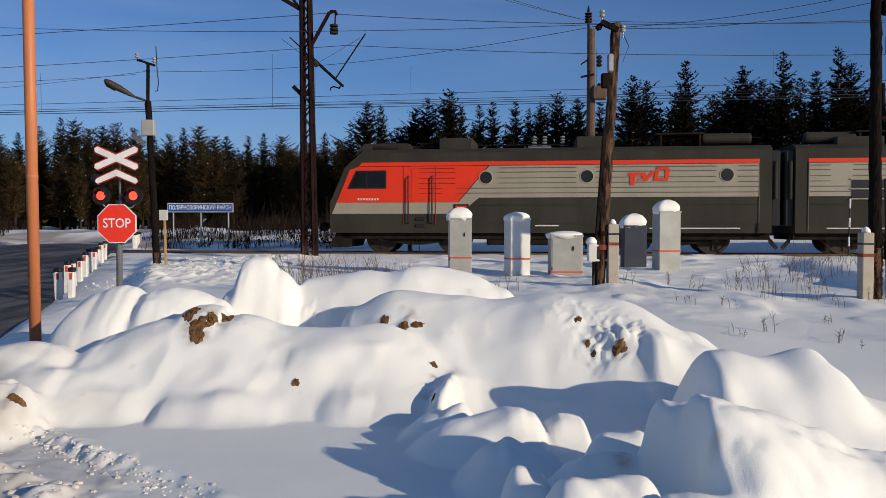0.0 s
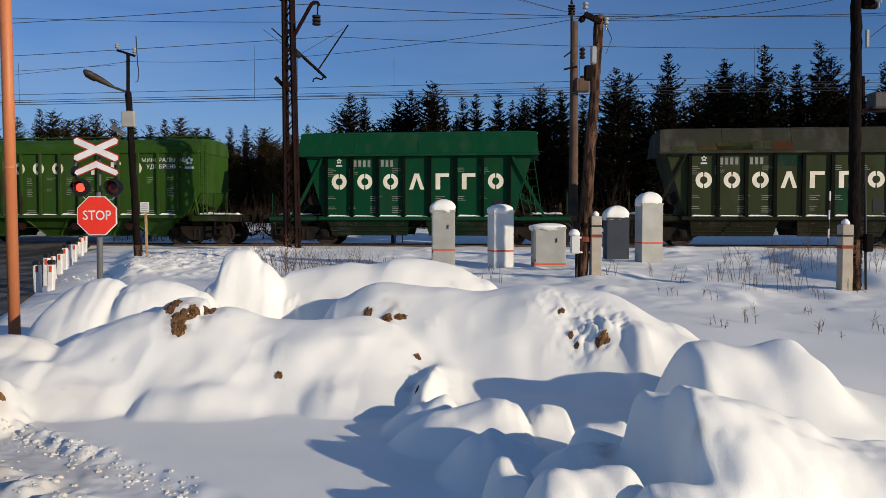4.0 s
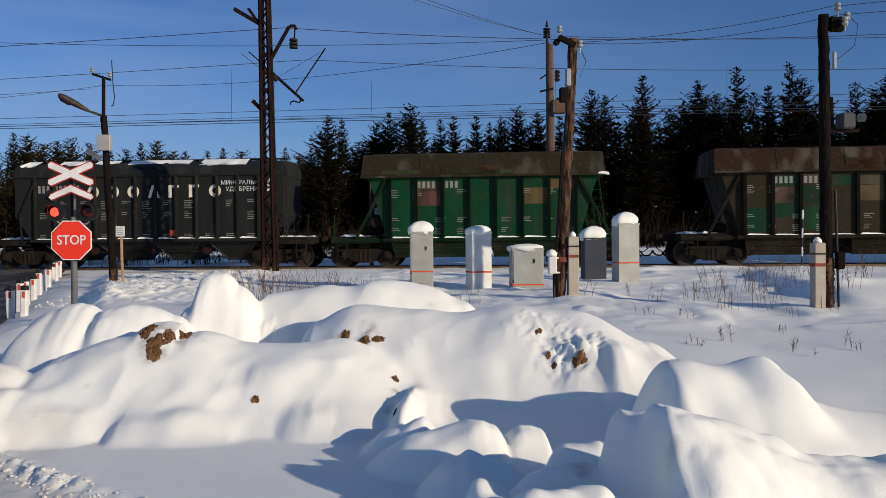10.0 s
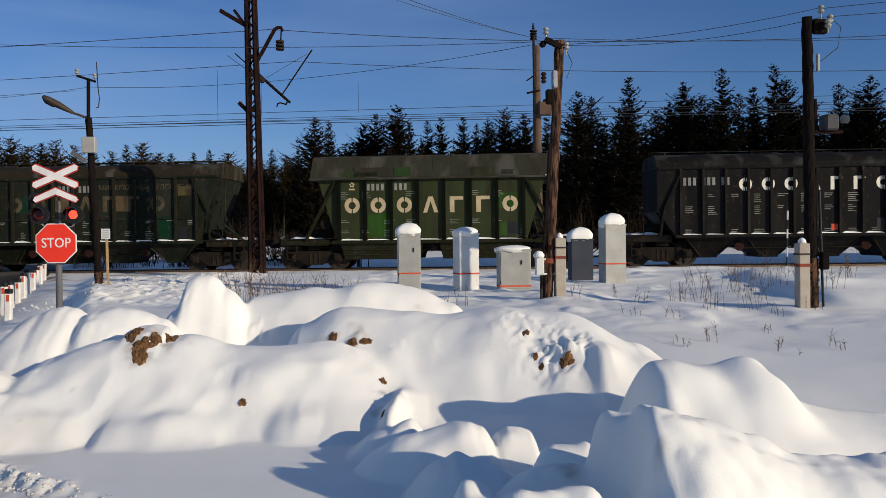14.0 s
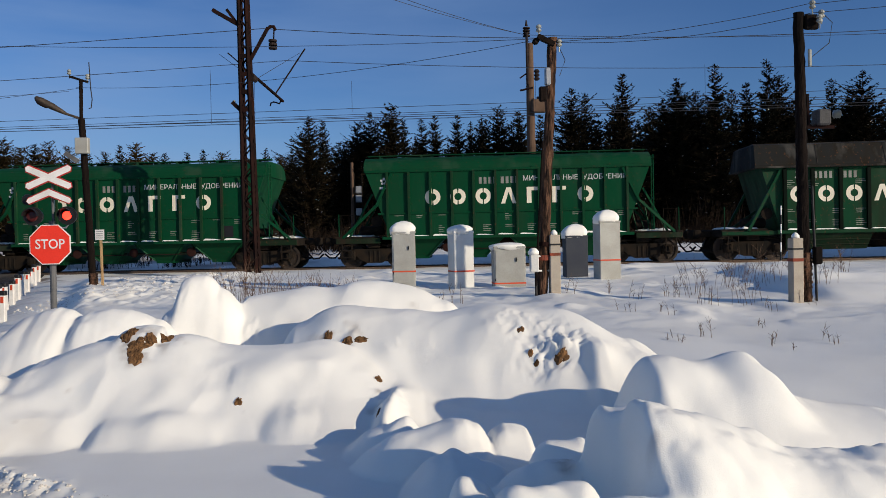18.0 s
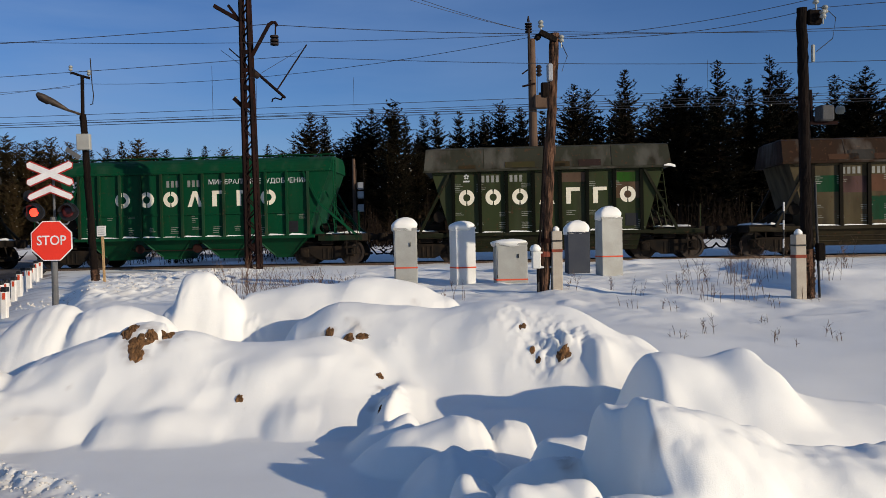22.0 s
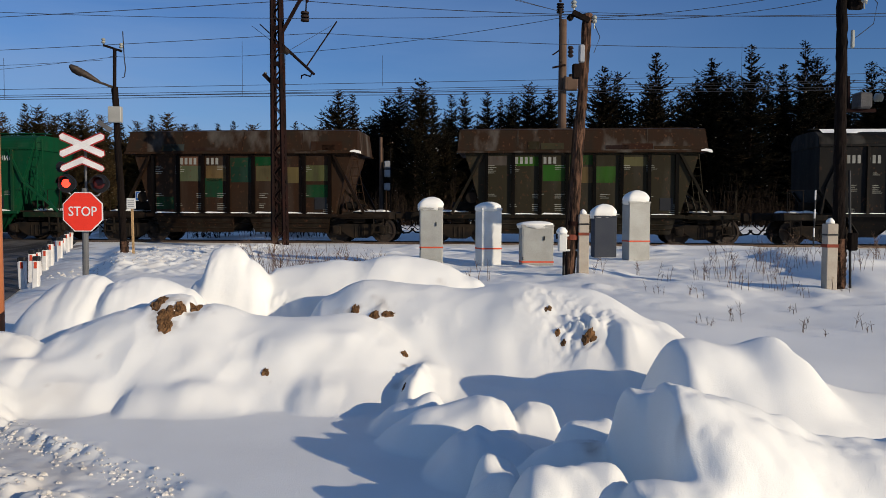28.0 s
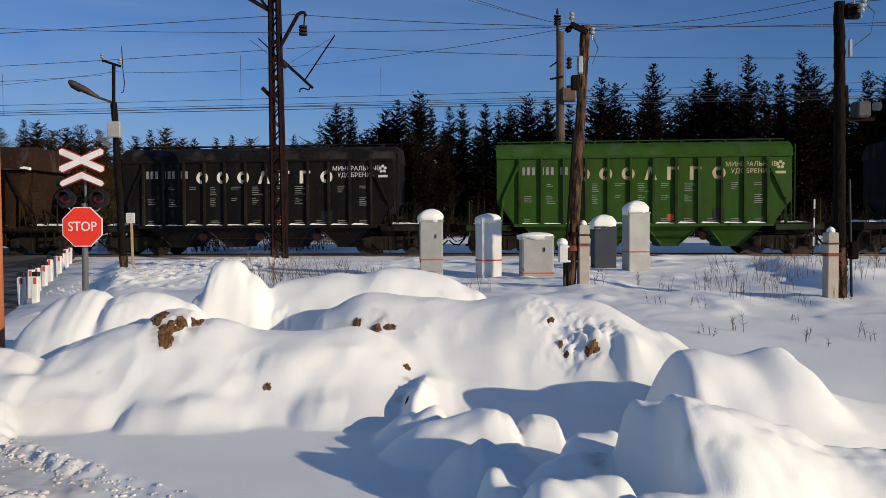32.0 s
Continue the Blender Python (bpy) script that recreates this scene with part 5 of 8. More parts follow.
wagon(R, 375.76, TEAL, TEAL, 0.2, 0.2, 1, 0, TEAL, "bright teal green hopper wagon with white lettering")
wagon(O, 389.77, TEAL, GREYISH, 0.55, 0.8, 1, 0, TEAL, "worn teal old hopper wagon with a bare patchy roof")
wagon(R, 403.97, BROWN, BROWN, 0.7, 0.7, 0, 4, GREEN, "grimy brown hopper wagon with green paint patches")
wagon(O, 417.66, KHAKI, OLIVE, 0.6, 0.7, 0, 6, TEAL, "khaki old hopper wagon with grimy roof and teal patches")
wagon(R, 431.6, OLIVE, GREYISH, 0.7, 0.6, 0, 9, TEAL, "grimy olive hopper wagon with a pale frosted roof")
wagon(R, 446.8, TEAL, TEAL, 0.2, 0.2, 1, 0, TEAL, "bright teal green hopper wagon with white lettering")
wagon(O, 460.6, MOSS, MOSS_ROOF, 0.55, 0.7, 1, 3, GREEN, "dark green old hopper wagon with cream lettering")
wagon(O, 474.07, KHAKI, BROWN, 0.6, 0.7, 0, 6, TEAL, "khaki old hopper wagon with grimy roof and teal patches")
wagon(S, 488.17, GREEN, GREEN, 0.45, 0.35, 3, 0, TEAL, "green hopper wagon with tan lettering and snow on its roof", True)
wagon(R, 502.8, DKBROWN, OLIVE, 0.7, 0.8, 0, 10, TEAL, "grimy dark brown hopper wagon with teal paint patches")
wagon(R, 517.47, DKBROWN, OLIVE, 0.75, 0.8, 0, 8, TEAL, "grimy dark hopper wagon with teal paint patches")
wagon(O, 531.4, KHAKI, OLIVE, 0.55, 0.7, 2, 6, TEAL, "khaki old hopper wagon with faded lettering and grimy roof")
wagon(O, 545.0, MOSS, MOSS_ROOF, 0.55, 0.6, 1, 3, GREEN, "dark green old hopper wagon with cream lettering")
wagon(R, 559.24, TEAL, TEAL, 0.2, 0.2, 1, 0, TEAL, "bright teal green hopper wagon with white lettering")
wagon(O, 573.3, BROWN, BROWN, 0.6, 0.8, 0, 12, TEAL, "rusty brown old hopper wagon with teal patches")
wagon(O, 586.55, OLIVE, BROWN, 0.6, 0.8, 0, 8, GREEN, "olive old hopper wagon with green patches and brown roof")
wagon(S, 600.7, BLACKISH, BLACKISH, 0.35, 0.4, 1, 0, TEAL, "black hopper wagon with cream lettering and snow on its roof", True)
wagon(S, 615.35, BRIGHT, BRIGHT, 0.3, 0.25, 1, 0, TEAL, "bright green hopper wagon with cream lettering", True)
wagon(R, 630.2, DKGREEN, OLIVE, 0.7, 0.6, 1, 3, TEAL, "grimy dark green hopper wagon with cream lettering", True)
wagon(O, 644.1, BROWN, BROWN, 0.6, 0.8, 0, 16, TEAL, "rusty brown old hopper wagon with teal panels")
wagon(S, 658.2, BLACKISH, BLACKISH, 0.35, 0.4, 1, 0, TEAL, "black hopper wagon with cream lettering rolling on the track")
wagon(S, 673.1, GREEN, GREEN, 0.4, 0.35, 3, 0, TEAL, "green hopper wagon with tan lettering rolling on the track")
wagon(S, 687.8, BLACKISH, BLACKISH, 0.4, 0.4, 1, 0, TEAL, "black hopper wagon with cream lettering rolling on the track")


def build_train():
    makers = {S: modern_hopper("straight"), R: modern_hopper("raked"), O: old_hopper()}
    rng = random.Random(4)
    made = []
    used = set()
    for form, x, body, roof, grime, roof_grime, letters, patches, patch, words, snow in WAGONS:
        if form in used:
            w = copy_thing(makers[form], track_pose(x))
        else:
            used.add(form)
            w = makers[form]
            w.matrix_basis = track_pose(x)
        tagged(w, words)
        made.append((w, x))
    clean = [w for (w, _), row in zip(made, WAGONS) if row[0] == O and row[2] is TEAL and row[7] == 0]
    for w in clean:
        for o in list(w.children):
            if o.name.startswith("eaves_snow"):
                bpy.data.objects.remove(o)
    for (w, x), (form, _, body, roof, grime, roof_grime, letters, patches, patch, words, snow) in zip(made, WAGONS):
        for o in list(w.children):
            kind = o.name.split(".")[0]
            if kind in ("roof", "roof_walkway", "hatch", "roof_edge", "roof_seam"):
                o.color = (*roof, roof_grime)
            # ribs darkened: the shadow beside each rib is put into its colour
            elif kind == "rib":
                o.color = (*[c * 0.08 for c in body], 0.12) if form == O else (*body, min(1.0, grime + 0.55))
            elif form == O and patches and kind in ("end_brace", "sill", "side_beam"):
                o.color = (*[c * 0.3 for c in body], 0.5)
            # flaps and platform sills darker; on the sills shade is put into the colour
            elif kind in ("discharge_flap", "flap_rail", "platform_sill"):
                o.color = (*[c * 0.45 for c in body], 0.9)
            elif kind in ("body", "sill", "top_rail", "side_rail", "end_brace", "hopper", "ladder", "side_wall", "side_beam", "grab_post", "brake_rod"):
                o.color = (*body, grime)
            elif kind in ("letter", "stencil_text") and letters == 0:
                bpy.data.objects.remove(o)
        y = -1.50 if form == O else -1.56
        if form == O:
            if letters:
                add_letters(OLD_LETTERS, w)
                part("emblem", OLD_EMBLEM, STENCIL, w)
            digits(w, -2.5, 3.08, -1.502, (4, 4), 0.26)
            tagged(part("small_print", OLD_PRINT, PRINT, w), kind="stuff")
        p0, pw, n = (-3.60, 1.0285, 7) if form == O else (-4.62, 0.84, 11)
        fields = []
        if patches:
            fields = [(i, rng.choice((1.30, 1.30, 1.75)), rng.choice((0.5, 0.75, 0.9)), patch) for i in range(n)]
            fields += [(i, 2.38, 0.62, TAN if rng.random() < 0.7 else patch) for i in range(n)]
            fields += [(i, 3.02, 0.36, patch if rng.random() < 0.6 else TAN) for i in range(n)]
            rng.shuffle(fields)
        for i, z, h, tone in fields[:patches]:
            a = p0 + pw * i + 0.05 + rng.uniform(0, 0.06)
            z += rng.uniform(-0.05, 0.05)
            o = part("paint_patch", Shape().box(a, a + (pw - 0.12) * rng.choice((1, 1, 0.8)), y - 0.004, y, z, min(z + h, 3.42)), PAINT, w, "patch of newer paint")
            o.color = (*[c * rng.uniform(0.6, 1.1) for c in tone], 0.30 + grime * 0.5)
        # weathered lettering
        tone = LETTER_TAN if letters == 3 else LETTER_FADED if letters == 2 else LETTER_OLD if letters == 1 and patches and form == R else None
        if tone:
            for o in w.children:
                if o.name.split(".")[0] in ("letter", "stencil_text", "emblem"):
                    o.material_slots[0].link = "OBJECT"
                    o.material_slots[0].material = tone
        # streaks of older paint along the foot of an old roof
        if form == O and patches:
            for k in range(5):
                a = rng.uniform(-4.5, 3.6)
                b, up = a + rng.uniform(0.4, 1.6), rng.uniform(0.12, 0.4)
                s = Shape().add([(a, -1.632, 3.62), (b, -1.632, 3.62), (b, -1.632 + up * 0.38, 3.62 + up), (a, -1.632 + up * 0.38, 3.62 + up)], [(0, 1, 2, 3)])
                o = part("paint_streak", s, PAINT, w, "streak of older roof paint")
                o.color = (*[c * rng.uniform(0.5, 1.0) for c in rng.choice(((0.075, 0.05, 0.018), (0.045, 0.06, 0.028), roof))], 0.6)
        if snow:
            length = 4.4 if form == O else 5.3
            a = -length
            while a < length - 0.8:
                b = min(length, a + rng.uniform(0.5, 2.6))
                lo = rng.uniform(0.0, 0.45)
                y0, z0, y1, z1 = (-1.36, 4.22, -1.0, 4.45) if form == O else (-1.46, 4.13, -0.85, 4.36)
                y0, z0 = y0 + (y1 - y0) * lo, z0 + (z1 - z0) * lo
                n = 5
                top = [(a + (b - a) * k / n, y0 + rng.uniform(-0.1, 0.1), z0 + rng.uniform(-0.03, 0.03)) for k in range(n + 1)]
                s = Shape().add([(x_, y_, z_ + 0.035) for x_, y_, z_ in top] + [(x_, y1, z1 + 0.05) for x_, _, _ in top] + [(x_, y_ + 0.06, z_ - 0.02) for x_, y_, z_ in top],
                                [(k, k + 1, n + 2 + k, n + 1 + k) for k in range(n)] + [(2 * n + 2 + k, 2 * n + 3 + k, k + 1, k) for k in range(n)])
                part("roof_snow", s, SNOW, w, "crusted snow on the roof")
                a = b + rng.uniform(0.2, 1.6)
    return made


TRAIN = build_train()


# ---- the electric locomotive, two sections back to back ----
def plate(root, name, material, outline, y=1.56, thick=0.012, label="", both=True):
    for side in ((-1, 1) if both else (-1,)):
        s = Shape()
        slab(s, side, y, thick, outline)
        part(name, s, material, root, label)


def loco_section(front):
    """A section with its cab at -x."""
    root = thing("locomotive", pose(0, 0, 0), "red and grey electric locomotive section with dark roof", "locomotive", "locomotive sections")
    a, b = -8.42, 8.42
    # car body, dark grey
    body = Shape()
    outline = [(a + 0.05, 0.62), (a, 1.0), (a + 0.02, 1.9), (a + 0.62, 3.40), (a + 1.25, 4.05), (b, 4.05), (b, 0.62)]
    body.prism(outline, -1.555, 1.555)
    part("body", body, LOCO_DARK, root)
    roof = Shape().prism_x([(-1.555, 4.05), (-1.30, 4.27), (-0.8, 4.36), (0.8, 4.36), (1.30, 4.27), (1.555, 4.05)], a + 1.3, b)
    part("roof", roof, LOCO_DARK, root)
    cabroof = Shape().prism([(a + 0.95, 3.98), (a + 1.35, 4.62), (a + 3.1, 4.62), (a + 3.35, 4.05), (a + 3.0, 3.98)], -1.25, 1.25)
    part("cab_roof", cabroof, LOCO_DARK, root)
    part("cab_vent", Shape().box(a + 1.75, a + 2.75, -1.275, -1.24, 4.18, 4.50), BLACK, root, "slatted air vent")
    for k in range(5):
        part("vent_slat", Shape().box(a + 1.77, a + 2.73, -1.30, -1.27, 4.19 + k * 0.062, 4.215 + k * 0.062), LOCO_DARK, root)
    # paint scheme
    plate(root, "pale_band", LOCO_PALE, [(a + 0.10, 1.42), (a + 0.28, 1.90), (a + 5.15, 1.90), (a + 6.35, 3.42), (b - 0.45, 3.42), (b - 0.45, 2.10), (a + 5.95, 2.10), (a + 5.2, 1.42)])
    plate(root, "red_panel", LOCO_RED, [(a + 0.285, 1.905), (a + 0.82, 3.30), (a + 1.15, 3.42), (a + 6.30, 3.42), (a + 5.12, 1.905)], 1.563, 0.012)
    plate(root, "red_stripe", LOCO_RED, [(a + 1.2, 3.44), (a + 1.3, 3.60), (b - 0.45, 3.60), (b - 0.45, 3.44)], 1.56, 0.016)
    for z in (2.30, 2.52, 2.74, 2.96, 3.18, 3.34):
        for side in (-1, 1):
            x0 = a + 3.6
            for u, v in ((x0, -3.4), (-1.7, 1.25), (2.0, 6.4), (7.2, b - 0.5)) if z > 2.6 else ((x0, -3.9), (-3.3, b - 0.5)):
                part("bead", Shape().box(u, v, *sorted((side * 1.57, side * 1.592)), z - 0.011, z + 0.011), LOCO_LINE if u > -3.5 else LOCO_LINE_RED, root)
    for z in (1.0, 1.78):
        s = Shape()
        for side in (-1, 1):
            s.box(a + 5.9, b - 0.45, *sorted((side * 1.555, side * 1.568)), z - 0.012, z + 0.012)
        part("bead", s, LOCO_DARK, root)
    # cab side window, door with handrails
    plate(root, "window_frame", BLACK, [(a + 0.72, 2.52), (a + 1.08, 3.28), (a + 2.30, 3.28), (a + 2.30, 2.52)], 1.574, 0.01)
    plate(root, "window_pane", GLASS, [(a + 0.84, 2.58), (a + 1.12, 3.22), (a + 1.48, 3.22), (a + 1.48, 2.58)], 1.585, 0.006)
    plate(root, "window_pane", GLASS, [(a + 1.56, 2.58), (a + 1.56, 3.22), (a + 2.24, 3.22), (a + 2.24, 2.58)], 1.585, 0.006)
    plate(root, "cab_door", LOCO_RED, [(a + 3.30, 1.92), (a + 3.30, 3.38), (a + 3.98, 3.38), (a + 3.98, 1.92)], 1.576, 0.012)
    for x in (a + 3.18, a + 4.12):
        s = Shape()
        for side in (-1, 1):
            s.path([(x, side * 1.57, 1.02), (x, side * 1.66, 1.08), (x, side * 1.66, 3.0), (x, side * 1.57, 3.06)], 0.028, 6)
        part("handrail", s, BLACK, root)
    for z in (0.85, 1.12):
        part("step", Shape().box(a + 3.45, a + 3.85, -1.59, -1.5, z, z + 0.14, 0.02), BLACK, root)
    s = Shape().box(a + 4.95, a + 5.55, -1.592, -1.572, 1.60, 1.82, 0.05)
    part("badge", s, BLACK, root)
    part("badge", Shape().box(a + 5.03, a + 5.47, -1.597, -1.59, 1.665, 1.755), LOCO_RED, root)
    number = Shape()
    for k in range(8 if front else 3):
        number.box(a + 1.15 + k * 0.11, a + 1.21 + k * 0.11, -1.582, -1.575, 2.00, 2.10)
    part("number_bars", number, STENCIL, root)
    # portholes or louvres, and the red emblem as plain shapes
    ring = Shape().lathe([(0.235, 0.0), (0.235, -0.02), (0.265, -0.02), (0.28, 0.0)], (0, 0, 0), "Y", 20).mesh("porthole", LOCO_PALE)
    disc = Shape().lathe([(0.002, -0.012), (0.245, -0.012), (0.245, 0.0)], (0, 0, 0), "Y", 20).mesh("porthole_glass", BLACK)
    if front:
        for x, z in ((-2.2, 2.98), (1.65, 3.0), (7.0 - 0.2, 3.02)):
            p = part("porthole", ring, LOCO_PALE, root, m=pose(x, -1.572, z))
            part("porthole_glass", disc, BLACK, p)
        ex = 3.3
    else:
        s = Shape()
        for z in (2.02, 2.42):
            s.box(5.35, 6.45, -1.60, -1.57, z, z + 0.34)
        part("louvre", s, BLACK, root, "dark ventilation louvre in a pale frame")
        for z in (1.96, 2.38, 2.78):
            part("louvre_frame", Shape().box(5.28, 6.52, -1.612, -1.572, z, z + 0.05), LOCO_PALE, root)
        for x in (1.75, -2.15):
            for z in (3.05, 3.42, 3.82, 4.2):
                part("louvre", Shape().box(x - 0.55, x + 0.55, -1.60, -1.50, z, z + 0.30), BLACK, root)
            part("louvre_frame", Shape().box(x - 0.64, x - 0.56, -1.61, -1.5, 3.0, 4.66).box(x + 0.56, x + 0.64, -1.61, -1.5, 3.0, 4.66).box(x - 0.64, x + 0.64, -1.5, -0.8, 4.05, 4.66, 0.03), LOCO_DARK, root)
        ex = 2.6
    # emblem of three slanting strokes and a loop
    for k, o in enumerate((((0.06, 2.62), (0.06, 3.02), (-0.02, 3.02), (0.0, 3.13), (0.26, 3.13), (0.22, 2.62)), ((0.26, 3.13), (0.62, 3.13), (0.66, 2.90), (0.34, 2.80), (0.36, 2.88), (0.52, 2.92), (0.50, 3.03), (0.26, 3.03)),
                           ((0.52, 2.80), (0.86, 3.18), (1.02, 3.18), (0.70, 2.80)), ((0.92, 2.80), (0.98, 3.16), (1.12, 3.16), (1.08, 2.90), (1.34, 2.90), (1.36, 3.22), (1.02, 3.22), (1.04, 3.32), (1.44, 3.32), (1.52, 3.24), (1.46, 2.80)))):
        part("emblem_stroke", Shape().prism([(ex - 0.1 + u if front else ex + 1.5 - u, v) for u, v in o], -1.597, -1.588), LOCO_RED, root, "red stroke of the emblem")
    for x in (a + 2.98, a + 4.25, b - 0.46):
        part("seam", Shape().box(x - 0.012, x + 0.012, -1.584, -1.575, 0.95 if x < b - 1 else 0.7, 3.42), LOCO_LINE_RED if x < 0 else LOCO_LINE, root)
    part("small_print", Shape().box(4.0, 7.3, -1.562, -1.554, 0.80, 0.84), STENCIL, root, "row of small white print")
    part("small_print", Shape().box(-0.3, 0.6, -1.562, -1.554, 0.90, 0.95), STENCIL, root, "row of small white print")
    # windscreen and nose
    s = Shape()
    for y0, y1 in ((-1.35, -0.06), (0.06, 1.35)):
        n = Vector((-0.92, 0, 0.38)) * 0.02
        q = [(a + 0.12, 2.16), (a + 0.60, 3.34)]
        s.add([(q[0][0] + n.x, y0, q[0][1] + n.z), (q[0][0] + n.x, y1, q[0][1] + n.z), (q[1][0] + n.x, y1, q[1][1] + n.z), (q[1][0] + n.x, y0, q[1][1] + n.z)], [(0, 1, 2, 3)])
    part("windscreen", s, GLASS, root)
    n = Vector((-0.92, 0, 0.38)) * 0.008
    face = Shape().add([(a + 0.02 + n.x, -1.55, 1.9 + n.z), (a + 0.02 + n.x, 1.55, 1.9 + n.z), (a + 0.60 + n.x, 1.5, 3.36 + n.z), (a + 0.60 + n.x, -1.5, 3.36 + n.z)], [(0, 1, 2, 3)])
    part("cab_front", face, LOCO_RED, root)
    part("nose", Shape().box(a - 0.02, a + 0.03, -1.4, 1.4, 0.95, 1.42, 0.01), LOCO_PALE, root)
    part("nose_panel", Shape().box(a - 0.03, a + 0.06, -1.45, 1.45, 1.45, 1.9, 0.02), LOCO_RED, root)
    for k in (-1, 1):
        part("headlight", Shape().lathe([(0.10, 0.03), (0.12, 0.0), (0.05, -0.05)], (a - 0.02, k * 1.05, 1.30), "X", 14), CERAMIC, root, "round lamp in the nose")
    part("plough", Shape().prism([(a - 0.15, 0.18), (a + 0.25, 0.62), (a + 0.9, 0.62), (a + 0.7, 0.18)], -1.3, 1.3), UNDER, root)
    # roof gear
    part("roof_box", Shape().box(-4.1, -2.75, -1.2, 1.2, 4.2, 4.86, 0.05) if front else Shape().box(5.2, 6.9, -1.2, 1.2, 4.2, 4.7, 0.05), LOCO_DARK, root)
    part("roof_box", Shape().box(1.25, 2.45, -1.2, 1.2, 4.2, 4.86, 0.05) if front else Shape().box(-0.6, 0.4, -1.0, 1.0, 4.2, 4.55, 0.05), LOCO_DARK, root)
    ins = Shape()
    for k in range(4):
        ins.lathe([(0.05, 0.0 + k * 0.11), (0.11, 0.03 + k * 0.11), (0.05, 0.08 + k * 0.11)], (0, 0, 0), "Z", 10)
    ins = ins.mesh("insulator", CERAMIC)
    for x in ((-0.35, 0.05, 0.75) if front else (-0.2, -1.0, -1.7, -3.2, 3.1, 4.0)):
        part("insulator", ins, CERAMIC, root, m=pose(x, -0.55, 4.45 if front else 4.36))
    if front:
        part("roof_box", Shape().box(-0.6, 0.3, -0.8, -0.2, 4.32, 4.47, 0.02), STEEL, root)
    part("roof_rail", Shape().path([(-2.6, -0.9, 4.5), (1.2, -0.9, 4.5)], 0.03).path([(3.3, -0.6, 4.75), (b - 0.2, -0.6, 4.78)], 0.025), UNDER, root)
    tank = Shape().lathe([(0.05, -0.95), (0.26, -0.9), (0.28, -0.8), (0.28, 0.8), (0.26, 0.9), (0.05, 0.95)], (6.95, -0.6, 4.70), "X", 14)
    part("air_tank", tank, LOCO_DARK, root)
    rack = Shape()
    for x in (4.45, 5.9):
        rack.box(x, x + 0.08, -0.9, 0.9, 4.3, 4.95)
    rack.box(4.3, 6.1, -0.95, 0.95, 4.92, 4.99)
    part("resistor_rack", rack, UNDER, root)
    panto = Shape()
    if front:
        panto.path([(-5.2, -0.6, 4.5), (-3.9, -0.5, 4.62), (-5.0, -0.5, 4.7), (-5.0, 0.5, 4.7), (-3.9, 0.5, 4.62), (-5.2, 0.6, 4.5)], 0.03)
        panto.path([(-5.0, -0.9, 4.62), (-5.0, -0.6, 4.7), (-5.0, 0.6, 4.7), (-5.0, 0.9, 4.62)], 0.03)
    else:
        # raised to the contact wire
        panto.path([(a + 4.6, -0.5, 4.5), (a + 2.3, -0.4, 5.75), (a + 3.6, -0.3, 6.45)], 0.05).path([(a + 4.6, 0.5, 4.5), (a + 2.3, 0.4, 5.75), (a + 3.6, 0.3, 6.45)], 0.05)
        panto.path([(a + 3.6, -0.95, 6.35), (a + 3.6, -0.6, 6.47), (a + 3.6, 0.6, 6.47), (a + 3.6, 0.95, 6.35)], 0.045)
        panto.path([(a + 3.9, -0.95, 6.35), (a + 3.9, -0.6, 6.47), (a + 3.9, 0.6, 6.47), (a + 3.9, 0.95, 6.35)], 0.045)
        panto.box(a + 3.55, a + 3.95, -0.35, 0.35, 6.40, 6.46)
    panto.box(-5.5, -3.7, -0.7, 0.7, 4.40, 4.46)
    part("pantograph", panto, UNDER, root)
    # between the sections and underneath
    part("gangway", Shape().box(b, b + 0.33, -1.42, 1.2, 0.9, 4.0, 0.05), BLACK, root, "black bellows between the sections")
    part("gangway", Shape().tube((b + 0.15, -1.46, 2.0), (b + 0.15, -1.46, 3.5), 0.07, n=12), LOCO_DARK, root)
    loop = Shape()
    for k in range(3):
        loop.path([(b - 0.1, -1.0 - 0.1 * k, 0.9), (b + 0.05, -1.05, 0.35 + 0.06 * k), (b + 0.28, -1.05, 0.15 + 0.06 * k), (b + 0.35, -1.05, 0.2)], 0.025)
    part("cable", loop, BLACK, root)
    part("underframe", Shape().box(a + 0.4, b, -1.3, 1.3, 0.55, 0.84, 0.03), UNDER, root)
    for x in (-1.6, 0.0, 1.5):
        part("equipment_case", Shape().box(x - 0.6, x + 0.6, -1.25, 1.25, 0.25, 0.6, 0.05), UNDER, root)
    for k in (-1, 1):
        part("bogie", LOCO_BOGIE, UNDER, root, m=pose(k * 5.0, 0, 0))
        for j in (-1, 1):
            part("wheelset", LOCO_WHEEL, WHEEL_STEEL, root, m=pose(k * 5.0 + j * 1.45, 0, 0.625))
    part("coupler", COUPLER, UNDER, root, m=pose(a - 0.1, 0, 0, 0, 0, 180))
    return root


LOCO_LEVELS = ((0, 0.62, 1.42, 2.0, 3.0, 3.52, 4.05, 4.36, 4.86, 5.4, 7.4), (0, 0.80, 1.55, 2.08, 2.96, 3.50, 3.93, 4.14, 4.52, 5.0, 7.0))


for lead, lx, turn in ((True, 4.03, 0), (False, 21.55, 180)):
    sec = loco_section(lead)
    set_heights(sec, LOCO_LEVELS)
    if turn:
        # the trailing section runs cab last
        flip = Matrix.Scale(-1, 4, (1, 0, 0))
        for o in sec.children:
            o.location.x = -o.location.x
            if not o.name.startswith("wheelset"):
                o.data = o.data.copy()
                o.data.transform(flip)
                o.data.flip_normals()
    sec.matrix_basis = track_pose(lx)
    TRAIN.append((sec, lx))


